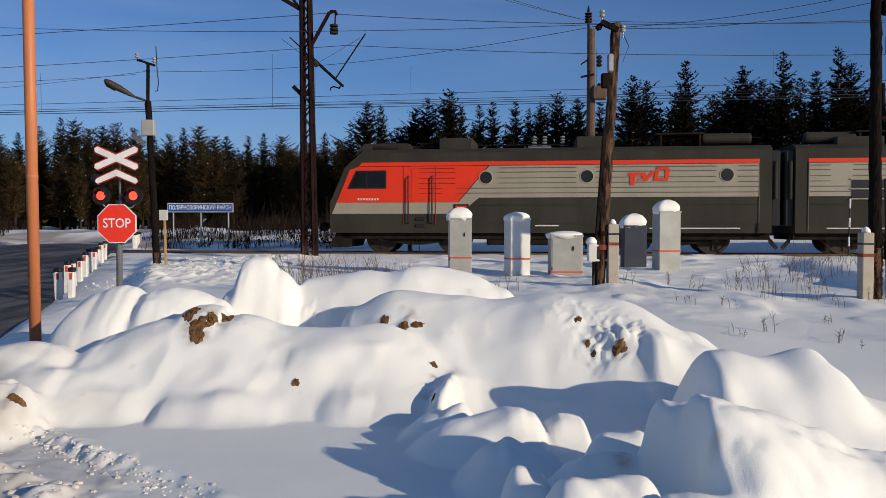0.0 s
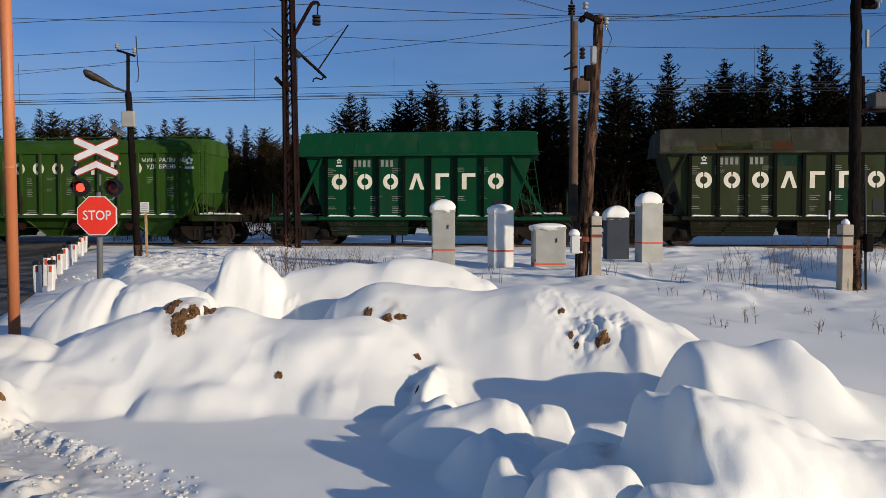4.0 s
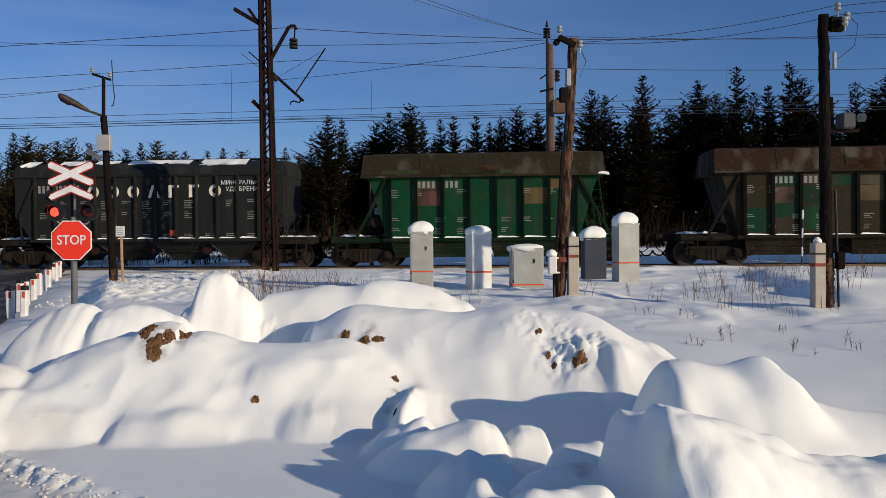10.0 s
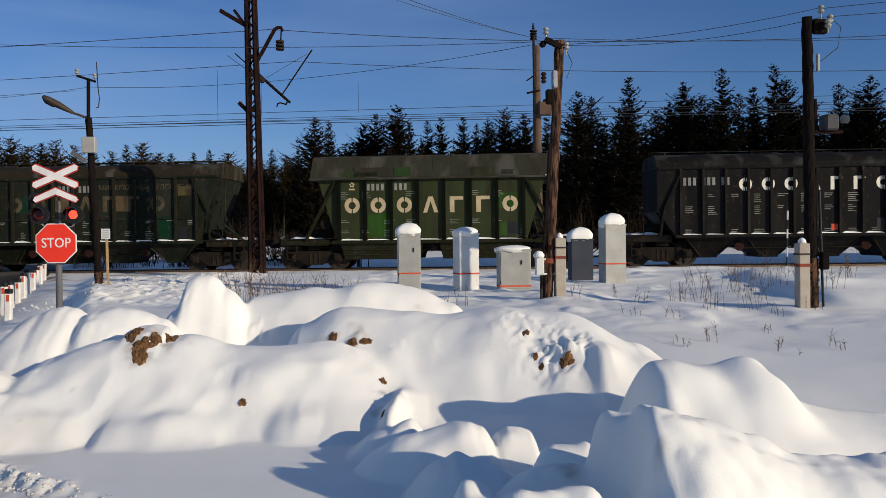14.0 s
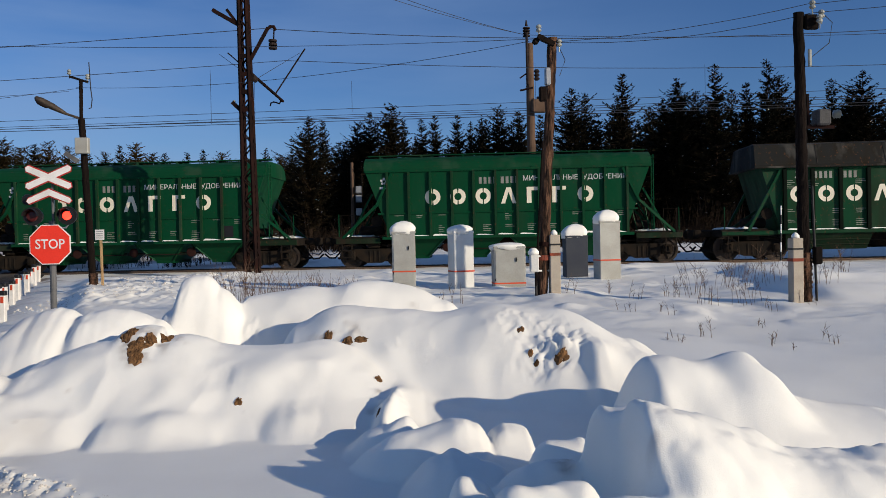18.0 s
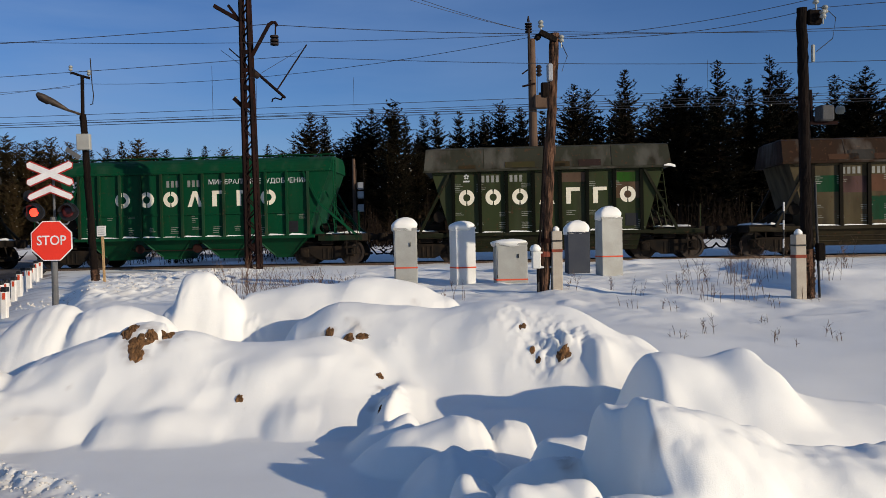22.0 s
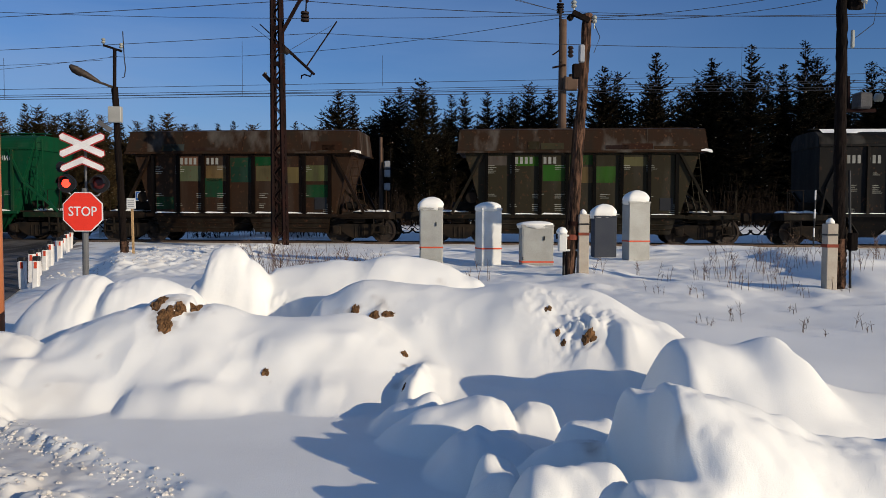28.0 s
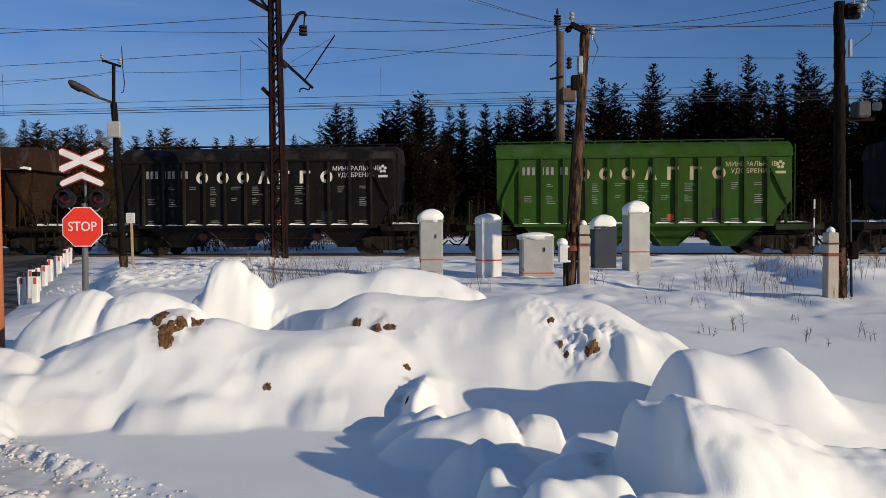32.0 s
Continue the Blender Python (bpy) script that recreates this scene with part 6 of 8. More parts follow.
# ---- track, masts and wires ----
def ground_z(x, y):
    return float(land(np.array(x), np.array(y)))


def make_track():
    s = Shape().prism_x([(-2.6, -0.45), (-1.7, -0.20), (1.7, -0.20), (2.6, -0.45)], -160, 160)
    ob = new("ballast", s.mesh("ballast", BALLAST))
    ob.matrix_basis = track_pose(0)
    tagged(ob, "stone ballast half covered with snow under the track", "ballast", kind="structure")
    prof = [(-0.075, -0.18), (-0.075, -0.165), (-0.012, -0.14), (-0.012, -0.04), (-0.037, -0.03), (-0.037, 0.0), (0.037, 0.0), (0.037, -0.03), (0.012, -0.04), (0.012, -0.14), (0.075, -0.165), (0.075, -0.18)]
    for side in (-1, 1):
        r = new("rail", Shape().prism_x([(y + side * 0.797, z) for y, z in prof], -160, 160).mesh("rail", RAIL))
        r.matrix_basis = track_pose(0)
        tagged(r, "worn steel rail with rust-brown sides", "rail", "rails of the track")
    me = Shape().box(-0.12, 0.12, -1.35, 1.35, -0.32, -0.175, 0.02).mesh("sleeper", CONCRETE)
    root = thing("sleepers", track_pose(0), "concrete sleepers half buried in snow", "sleeper", kind="structure")
    for k in range(150):
        part("sleeper", me, CONCRETE, root, m=pose(-40.6 + k * 0.545, 0, 0))


make_track()


def lattice_mast():
    """Riveted steel mast with brackets."""
    x, y = -4.77, 28.7
    z = ground_z(x, y) - 0.2
    place = pose(x, y, z, 0, -0.6, TRACK_TURN)
    root = thing("catenary_mast", place, "dark rusty lattice steel mast beside the track", "catenary mast")
    h, w0, w1 = 10.4, 0.20, 0.125
    for sx in (-1, 1):
        for sy in (-1, 1):
            part("leg", Shape().beam((sx * w0, sy * w0, 0), (sx * w1, sy * w1, h), 0.10, 0.10), MAST_RUST, root)
    for sy in (-1, 1):
        for axis in (0, 1):
            n = 26
            for k in range(n):
                z0, z1 = h * k / n, h * (k + 1) / n
                wa, wb = w0 + (w1 - w0) * k / n, w0 + (w1 - w0) * (k + 1) / n
                a, b = (-wa, wb) if k % 2 else (wa, -wb)
                pa, pb = ((a, sy * wa, z0), (b, sy * wb, z1)) if axis == 0 else ((sy * wa, a, z0), (sy * wb, b, z1))
                part("lacing", Shape().beam(pa, pb, 0.075, 0.03), MAST_RUST, root)
    for k in range(4):
        zz = 5.9 + k * 0.62
        part("batten", Shape().box(-0.17, 0.17, -0.19, -0.17, zz, zz + 0.16), MAST_RUST, root)
    part("footing", Shape().box(-0.4, 0.4, -0.4, 0.4, -0.4, 0.12, 0.05), CONCRETE, root)
    back = place.inverted()

    def at(px, py, off=0.0):
        d = y + off
        return back @ Vector(((px - 784) / 1423.5 * d, d, at_pixel_height(py, d)))

    # console with a hanging insulator string
    part("bracket", Shape().beam(at(547, 92), at(584, 26), 0.14, 0.10).path([at(583, 28), at(588, 24), at(594, 24), at(597, 30)], 0.06), MAST_RUST, root)
    part("hanger", Shape().tube(at(594.5, 29), at(593.5, 46), 0.025), MAST_RUST, root)
    s, low = Shape(), at(592, 64)
    for k in range(3):
        s.lathe([(0.05, 0), (0.15, 0.02), (0.15, 0.09), (0.05, 0.12)], (low.x, low.y, low.z + k * 0.125), "Z", 12)
    part("insulator", s, INSULATOR_DARK, root)
    # cantilever to the contact line
    part("cantilever", Shape().tube(at(548, 100), at(607, 154, 3.9), 0.055), MAST_RUST, root)
    part("strut", Shape().tube(at(595, 140, 3.1), at(647, 63, 4.4), 0.03), MAST_RUST, root)
    part("stay_wire", Shape().tube(at(567, 112, 0.9), at(638, 70, 4.4), 0.009), WIRE, root)
    part("stay_wire", Shape().tube(at(533, 97), at(500, 72, 1.8), 0.009), WIRE, root)
    part("insulator", Shape().tube(at(553, 110, 0.4), at(561, 117, 0.7), 0.12, 0.10, 10), INSULATOR_DARK, root)
    part("steady_arm", Shape().path([at(604, 152, 3.9), at(601, 158, 4.0), at(591, 155, 4.4), at(586, 157, 4.5), at(585, 162, 4.5)], 0.03), MAST_RUST, root)
    part("stub", Shape().beam(at(539, 174), at(520, 155), 0.17, 0.14), MAST_RUST, root)
    pin_insulator(root, *at(523, 155), 1, 0.06)
    part("stub", Shape().beam(at(536, 89), at(514, 69), 0.04, 0.04), MAST_RUST, root)
    part("crossarm", Shape().beam(at(536, 22), at(490, -5), 0.17, 0.12), MAST_RUST, root)
    part("crossarm_brace", Shape().beam(at(534, 22), at(514, -6), 0.10, 0.10), MAST_RUST, root)


def concrete_mast():
    x, y = 6.75, 37.0
    z = ground_z(x, y)
    root = thing("concrete_mast", pose(x, y, z), "brown-grey concrete catenary mast behind the track", "catenary mast")
    hz = lambda py: 1.7 + (397.5 - py) / 1423.5 * y - z
    part("shaft", Shape().tube((0, 0, -0.5), (0, 0, hz(55)), 0.24, 0.17, 16), POLE_CONCRETE, root, smooth=False)
    part("clamp_box", Shape().box(0.0, 0.62, -0.5, -0.1, hz(180), hz(157), 0.05), POLE_CONCRETE, root)
    part("clamp_box", Shape().tube((0.35, -0.3, hz(157)), (0.35, -0.3, hz(152)), 0.12, n=10), INSULATOR_DARK, root)
    s = Shape().tube((-0.16, -0.26, hz(130)), (-0.16, -0.2, hz(38)), 0.06, n=8)
    part("riser", s, INSULATOR_DARK, root)
    top = Shape()
    for k in range(4):
        top.lathe([(0.06, 0), (0.17, 0.03), (0.17, 0.08), (0.06, 0.11)], (-0.13, 0, hz(44) + k * 0.12), "Z", 12)
    part("insulator", top, INSULATOR_DARK, root)
    part("lightning_rod", Shape().tube((-0.13, 0, hz(24)), (-0.13, 0, hz(14)), 0.07, 0.03), INSULATOR_DARK, root)
    part("bracket", Shape().beam((-0.2, -0.2, hz(110)), (-0.5, -0.2, hz(118)), 0.06, 0.06).beam((0.1, -0.2, hz(135)), (-0.5, -0.2, hz(140)), 0.08, 0.08), MAST_RUST, root)


concrete_mast()


def signal_mast():
    """A slender signal behind the track, seen in the gaps between wagons."""
    x, y = -1.55, 36.8
    z = ground_z(x, y)
    root = thing("signal_mast", pose(x, y, z), "slender grey trackside signal mast with small boxes", "railway signal")
    part("pole", Shape().tube((0, 0, -0.3), (0, 0, 4.7), 0.085, 0.07, 10), POLE_CONCRETE, root)
    for zz in (2.3, 2.9, 3.3):
        part("box", Shape().box(0.15, 0.45, -0.2, 0.15, zz, zz + 0.32, 0.03), STEEL, root)
    part("ladder", Shape().tube((0.12, -0.2, 0), (0.12, -0.2, 4.2), 0.02).tube((0.45, -0.2, 0), (0.45, -0.2, 4.2), 0.02), UNDER, root)


signal_mast()


def sagging(a, b, sag, n=14):
    a, b = Vector(a), Vector(b)
    return [a.lerp(b, k / n) - Vector((0, 0, 4 * sag * (k / n) * (1 - k / n))) for k in range(n + 1)]


def at_pixel_height(py, y):
    return 1.7 + (397.5 - py) / 1423.5 * y


def make_wires():
    """Contact lines run along the track; the rest go from mast to mast and pole to pole."""
    def along(x0, z0, x1, z1, off, sag, r, name="contact_wire", label="thin dark overhead wire along the track"):
        pts = [track_pose(x0, z0, off).translation, track_pose(x1, z1, off).translation]
        ob = new(name, Shape().path(sagging(*pts, sag, 18), r, 5).mesh(name, WIRE))
        return tagged(ob, label, "wire", "overhead wires")

    mast, far_l, far_r = -4.0, -60.0, 52.0
    # contact wires of the near track
    for off, dz in ((0.15, 0.0), (0.15, 0.10)):
        along(far_l, 6.52 + dz, mast, 6.58 + dz, off, 0.03, 0.014)
        along(mast, 6.58 + dz, far_r, 6.75 + dz, off, 0.05, 0.014)
    # a second line beyond
    for off, dz in ((5.2, 0.0), (5.2, 0.10), (4.9, 0.34)):
        along(far_l, 7.28 + dz, mast, 7.50 + dz, off, 0.05, 0.012)
        along(mast, 7.50 + dz, far_r, 8.05 + dz, off, 0.06, 0.012)
    # messengers
    along(far_l, 8.15, mast, 9.1, 0.0, 0.35, 0.012, "messenger_wire")
    along(mast, 9.1, far_r, 9.6, 0.0, 1.2, 0.012, "messenger_wire")
    along(far_l, 8.6, mast - 0.2, 9.75, -2.6, 0.25, 0.013, "feeder_wire")
    along(mast - 0.2, 9.75, 26.0, 9.2, -2.6, 0.6, 0.013, "feeder_wire")
    # droppers
    for x, z0, z1, off in ((-17.6, 8.30, 6.56, 0.1), (-7.2, 8.85, 6.6, 0.1), (-6.5, 9.35, 7.5, 4.0), (-2.0, 8.95, 7.55, 4.0), (6.1, 8.7, 6.7, 0.1), (13.3, 8.8, 7.1, 2.0), (22.0, 9.0, 6.8, 0.1)):
        p = track_pose(x, 0, off).translation
        ob = new("dropper", Shape().path([(p.x, p.y, z0), (p.x, p.y, z1)], 0.008, 4).mesh("dropper", WIRE))
        tagged(ob, "short vertical dropper between overhead wires", "wire", "droppers")
    # pole line in front
    p_top, r_top, c_top = (3.40, 15.3, 5.45), (7.42, 13.45, 5.50), (6.6, 37.0, at_pixel_height(40, 37.0))
    runs = [((p_top[0], p_top[1], 5.42), (r_top[0], r_top[1], 5.62), 0.10), ((p_top[0] - 0.2, p_top[1], 5.48), (-16, 19.0, 6.6), 0.25),
            ((p_top[0], p_top[1], 5.40), (r_top[0], r_top[1], 5.45), 0.16),
            ((r_top[0], r_top[1], 5.60), (20, 8.0, 6.2), 0.15), ((r_top[0], r_top[1], 5.45), (20, 8.0, 5.9), 0.2),
            (c_top, (-9.0, 24.0, 12.5), 0.5), (c_top, (-6.0, 20.5, 10.6), 0.4), (c_top, (40, 31, 10.8), 0.6),
            ((-8.5, 22.4, 5.85), (-22, 20.5, 5.4), 0.25), ((-8.1, 22.4, 5.95), (-22, 21.0, 4.9), 0.3),
            ((-8.3, 22.4, 5.95), (3.2, 15.3, 5.5), 0.3)]
    for k, (a, b, sag) in enumerate(runs):
        ob = new("pole_wire", Shape().path(sagging(a, b, sag), 0.0055 if a[1] < 30 else 0.011, 5).mesh("pole_wire", WIRE))
        tagged(ob, "thin dark wire strung between poles", "wire", "pole wires")


make_wires()


def pin_insulator(root, x, y, z, n=2, r=0.055):
    s = Shape().tube((x, y, z - 0.1), (x, y, z), 0.012)
    for k in range(n):
        s.lathe([(r * 0.5, 0), (r, 0.02), (r * 0.9, 0.05), (r * 0.5, 0.07)], (x, y, z + 0.07 * k), "Z", 12)
    part("insulator", s, CERAMIC, root, "white porcelain insulator")


def rough_pole(r0, r1, h, lean, n=14, rings=44, seed=1, rough=0.09):
    """A slightly crooked log."""
    rng, loops = random.Random(seed), []
    for k in range(rings + 1):
        t = k / rings
        r = r0 + (r1 - r0) * t
        cx, cy = lean * t + rng.uniform(-0.008, 0.008), rng.uniform(-0.008, 0.008)
        loops.append([(cx + r * (1 + rng.uniform(-rough, rough)) * math.cos(a), cy + r * (1 + rng.uniform(-rough, rough)) * math.sin(a), t * h) for a in [2 * math.pi * i / n for i in range(n)]])
    return Shape().rings(loops)


def wooden_pole_p():
    x, y = 2.95, 15.3
    z = ground_z(x, y) - 0.3
    root = thing("wooden_pole", pose(x, y, z), "weathered brown wooden pole leaning beside metal cabinets", "utility pole", "wooden poles")
    top = at_pixel_height(45, y) - z
    part("shaft", rough_pole(0.108, 0.088, top, 0.30, seed=2), POLE_WOOD, root)
    part("crossarm", Shape().beam((-0.02, -0.13, top - 0.12), (-0.10 + 0.02, -0.16, top - 0.08), 0.1, 0.1).beam((0.30, -0.16, top - 0.16), (-0.02, -0.2, top - 0.02), 0.09, 0.09), POLE_DARK, root)
    pin_insulator(root, 0.0, -0.2, top + 0.06)
    pin_insulator(root, 0.42, -0.05, top - 0.18)
    for dx in (-0.13,):
        part("conduit", Shape().tube((dx + 0.0, -0.12, 0.5), (dx + 0.30 * 0.62, -0.12, top * 0.62), 0.022), POLE_DARK, root)
    part("switch_box", Shape().box(-0.02, 0.12, -0.30, -0.16, top - 1.25, top - 0.98, 0.02), POLE_DARK, root)
    part("switch_box", Shape().box(0.10, 0.20, -0.28, -0.14, top - 0.95, top - 0.62, 0.02), STEEL, root)
    s = Shape()
    for k in range(3):
        s.lathe([(0.03, 0), (0.06, 0.03), (0.03, 0.07)], (-0.06, -0.24, top - 0.86 + k * 0.07), "Z", 10)
    part("insulator", s, INSULATOR_DARK, root)
    part("jumper", Shape().path([(0.42, -0.05, top - 0.2), (0.52, -0.1, top - 0.45), (0.40, -0.14, top - 0.75)], 0.008, 5), WIRE, root)
    part("wire_wrap", Shape().tube((0.07, 0, 1.25), (0.075, 0, 1.33), 0.14, n=14), MAST_RUST, root)
    part("red_mark", Shape().tube((0.05, 0, 0.98), (0.053, 0, 1.08), 0.132, n=14), RED_FADED, root, "faded red painted ring")


def concrete_stub(x, y, top_py, w=0.19, label="pale concrete stub post with a red band"):
    z = ground_z(x, y) - 0.3
    top = at_pixel_height(top_py, y) - z
    root = thing("concrete_stub", pose(x, y, z), label, "post", "concrete stubs")
    part("post", Shape().box(-w / 2, w / 2, -w / 2, w / 2, 0, top, 0.012), CONCRETE, root)
    part("red_band", Shape().box(-w / 2 - 0.004, w / 2 + 0.004, -w / 2 - 0.004, w / 2 + 0.004, top - 0.40, top - 0.345), RED_FADED, root)
    part("wire_wrap", Shape().box(-w / 2 - 0.008, w / 2 + 0.008, -w / 2 - 0.008, w / 2 + 0.008, top - 0.20, top - 0.17), BLACK, root)
    part("snow_cap", Shape().lathe([(0.07, 0), (0.065, 0.05), (0.03, 0.09), (0.005, 0.10)], (0, 0, top - 0.002), "Z", 12), SNOW, root, smooth=True)


def right_pole():
    x, y = 7.22, 13.45
    z = ground_z(x, y) - 0.3
    root = thing("wooden_pole", pose(x, y, z), "dark tarred wooden pole tied to a concrete stub", "utility pole", "wooden poles")
    top = 5.45 - z
    part("shaft", rough_pole(0.105, 0.085, top, -0.06, seed=5), POLE_DARK, root)
    part("butt", rough_pole(0.115, 0.11, 1.15, 0, seed=6), POLE_WOOD, root, "frost-crusted foot of the pole")
    part("bracket", Shape().box(0.02, 0.26, -0.1, 0.0, top - 0.30, top - 0.05, 0.02), POLE_DARK, root)
    pin_insulator(root, 0.14, -0.1, top + 0.04)
    pin_insulator(root, 0.30, -0.1, top - 0.12)
    pin_insulator(root, 0.22, -0.18, top - 0.22)
    part("clamp", Shape().box(0.05, 0.11, -0.13, -0.08, top - 0.95, top - 0.65, 0.015), CERAMIC, root)
    part("jumper", Shape().path([(0.30, -0.1, top - 0.02), (0.48, -0.12, top - 0.2), (0.42, -0.12, top - 0.55), (0.12, -0.12, top - 0.78)], 0.007, 5), WIRE, root)
    t = part("transformer", Shape().box(0.20, 0.44, -0.14, 0.12, top - 1.95, top - 1.68, 0.03), TANK_GREY, root, "dark grey pole-mounted box with insulators")
    part("transformer_bracket", Shape().box(0.05, 0.55, -0.04, 0.04, top - 2.0, top - 1.95).beam((0.08, 0, top - 1.4), (0.10, 0, top - 1.97), 0.04, 0.04), MAST_RUST, t)
    s = Shape()
    for k in range(3):
        s.lathe([(0.03, 0), (0.075, 0.015), (0.03, 0.04)], (0.52 + k * 0.045, -0.05, top - 1.76), "X", 12)
    part("bushing", s, CERAMIC, t)
    part("conduit", Shape().tube((0.16, -0.08, 0.3), (0.10, -0.08, 2.3), 0.022), BLACK, root)
    part("junction_box", Shape().box(0.10, 0.24, -0.16, -0.04, 0.95, 1.25, 0.02), POLE_DARK, root)


lattice_mast()
wooden_pole_p()
right_pole()
concrete_stub(3.20, 15.25, 397, 0.20)
concrete_stub(7.0, 13.35, 412, 0.19)


def cabinet(px, y, top_py, w, depth, material, snow, stripe, label, door=True, turn=0.0, band=True):
    """A relay cabinet on the snow with its own snow cap."""
    x = (px - 784) / 1423.5 * y
    z = ground_z(x, y) - 0.25
    h = at_pixel_height(top_py, y) - z
    root = thing("equipment_cabinet", pose(x, y, z, 0, 0, turn), label, "cabinet", "trackside cabinets")
    part("body", Shape().box(-w / 2, w / 2, -depth / 2, depth / 2, 0, h, 0.012), material, root)
    part("lid", Shape().box(-w / 2 - 0.012, w / 2 + 0.012, -depth / 2 - 0.012, depth / 2 + 0.012, h - 0.03, h + 0.015, 0.006), material, root)
    if door:
        d = part("door", Shape().box(-w / 2 + 0.03, w / 2 - 0.03, -depth / 2 - 0.012, -depth / 2, 0.30, h - 0.06, 0.004), material, root)
        part("handle", Shape().box(w * 0.18, w * 0.22, -depth / 2 - 0.035, -depth / 2 - 0.01, h * 0.72, h * 0.72 + 0.09), BLACK, d)
        part("hinge", Shape().box(-w / 2 + 0.015, -w / 2 + 0.035, -depth / 2 - 0.02, -depth / 2, h * 0.35, h * 0.35 + 0.06), BLACK, d)
    if band:
        zb = at_pixel_height(stripe, y) - z
        part("red_band", Shape().box(-w / 2 - 0.003, w / 2 + 0.003, -depth / 2 - 0.016, depth / 2 + 0.003, zb, zb + 0.032), RED_BAND, root, "thin painted red line")
    loops, n, rng = [], 20, random.Random(int(px))
    wob = [rng.uniform(0.94, 1.07) for i in range(n)]
    for k in range(8):
        t = k / 7
        wide, zz = (1.04 + 0.10 * math.sin(math.pi * min(1, t * 1.5))) * max(0.03, 1 - t ** 3.2) ** 0.5, h + snow * t - 0.05 * (k == 0)
        loops.append([(w / 2 * wide * (1 + (wob[i] - 1) * (1 - t)) * math.copysign(abs(math.cos(a)) ** 0.5, math.cos(a)) - 0.05 * w * (1 - t) + 0.03 * w * t, depth / 2 * wide * wob[(i + 3) % n] * math.copysign(abs(math.sin(a)) ** 0.5, math.sin(a)),
                       zz + (0.035 * (wob[(i * 7) % n] - 1) * 12 * (k == 0))) for i, a in enumerate([2 * math.pi * i / n for i in range(n)])])
    part("snow_cap", Shape().rings(loops), SNOW, root, "rounded cap of snow", smooth=True)
    return root


cabinet(812.5, 18.5, 387, 0.53, 0.42, CABINET, 0.26, 457, "grey metal cabinet with a tall rounded snow cap")
cabinet(914, 18.0, 388, 0.47, 0.42, CABINET_WHITE, 0.16, 459, "white metal cabinet with a snow cap", door=False, turn=16)
cabinet(999, 17.8, 417, 0.70, 0.5, CABINET, 0.10, 482, "low wide grey metal cabinet with a flat snow cap")
cabinet(1120, 21.5, 400, 0.60, 0.45, CABINET_DARK, 0.33, 480, "dark slate metal cabinet with a high snow cap", door=False, band=False)
cabinet(1178, 20.0, 375, 0.55, 0.45, CABINET, 0.30, 445, "tall grey metal cabinet with a high snow cap", door=False, turn=8)


def meter_box():
    y = 15.2
    x = (1046 - 784) / 1423.5 * y
    z = ground_z(x, y) - 0.1
    root = thing("meter_box", pose(x, y, z), "small white meter box on a thin black post", "meter box")
    zb = at_pixel_height(463, y) - z
    part("post", Shape().tube((0.03, 0, 0), (0.03, 0, zb), 0.025), BLACK, root)
    part("box", Shape().box(-0.08, 0.08, -0.07, 0.07, zb, zb + 0.34, 0.015), CABINET_WHITE, root)
    part("arm", Shape().tube((0.05, 0, zb + 0.02), (0.30, 0.05, zb + 0.02), 0.02).tube((0.05, 0, zb + 0.3), (0.30, 0.05, zb + 0.3), 0.02), CABINET_WHITE, root)
    part("snow_cap", Shape().lathe([(0.10, 0), (0.11, 0.05), (0.07, 0.11), (0.01, 0.13)], (-0.01, 0, zb + 0.335), "Z", 14), SNOW, root, smooth=True)


meter_box()


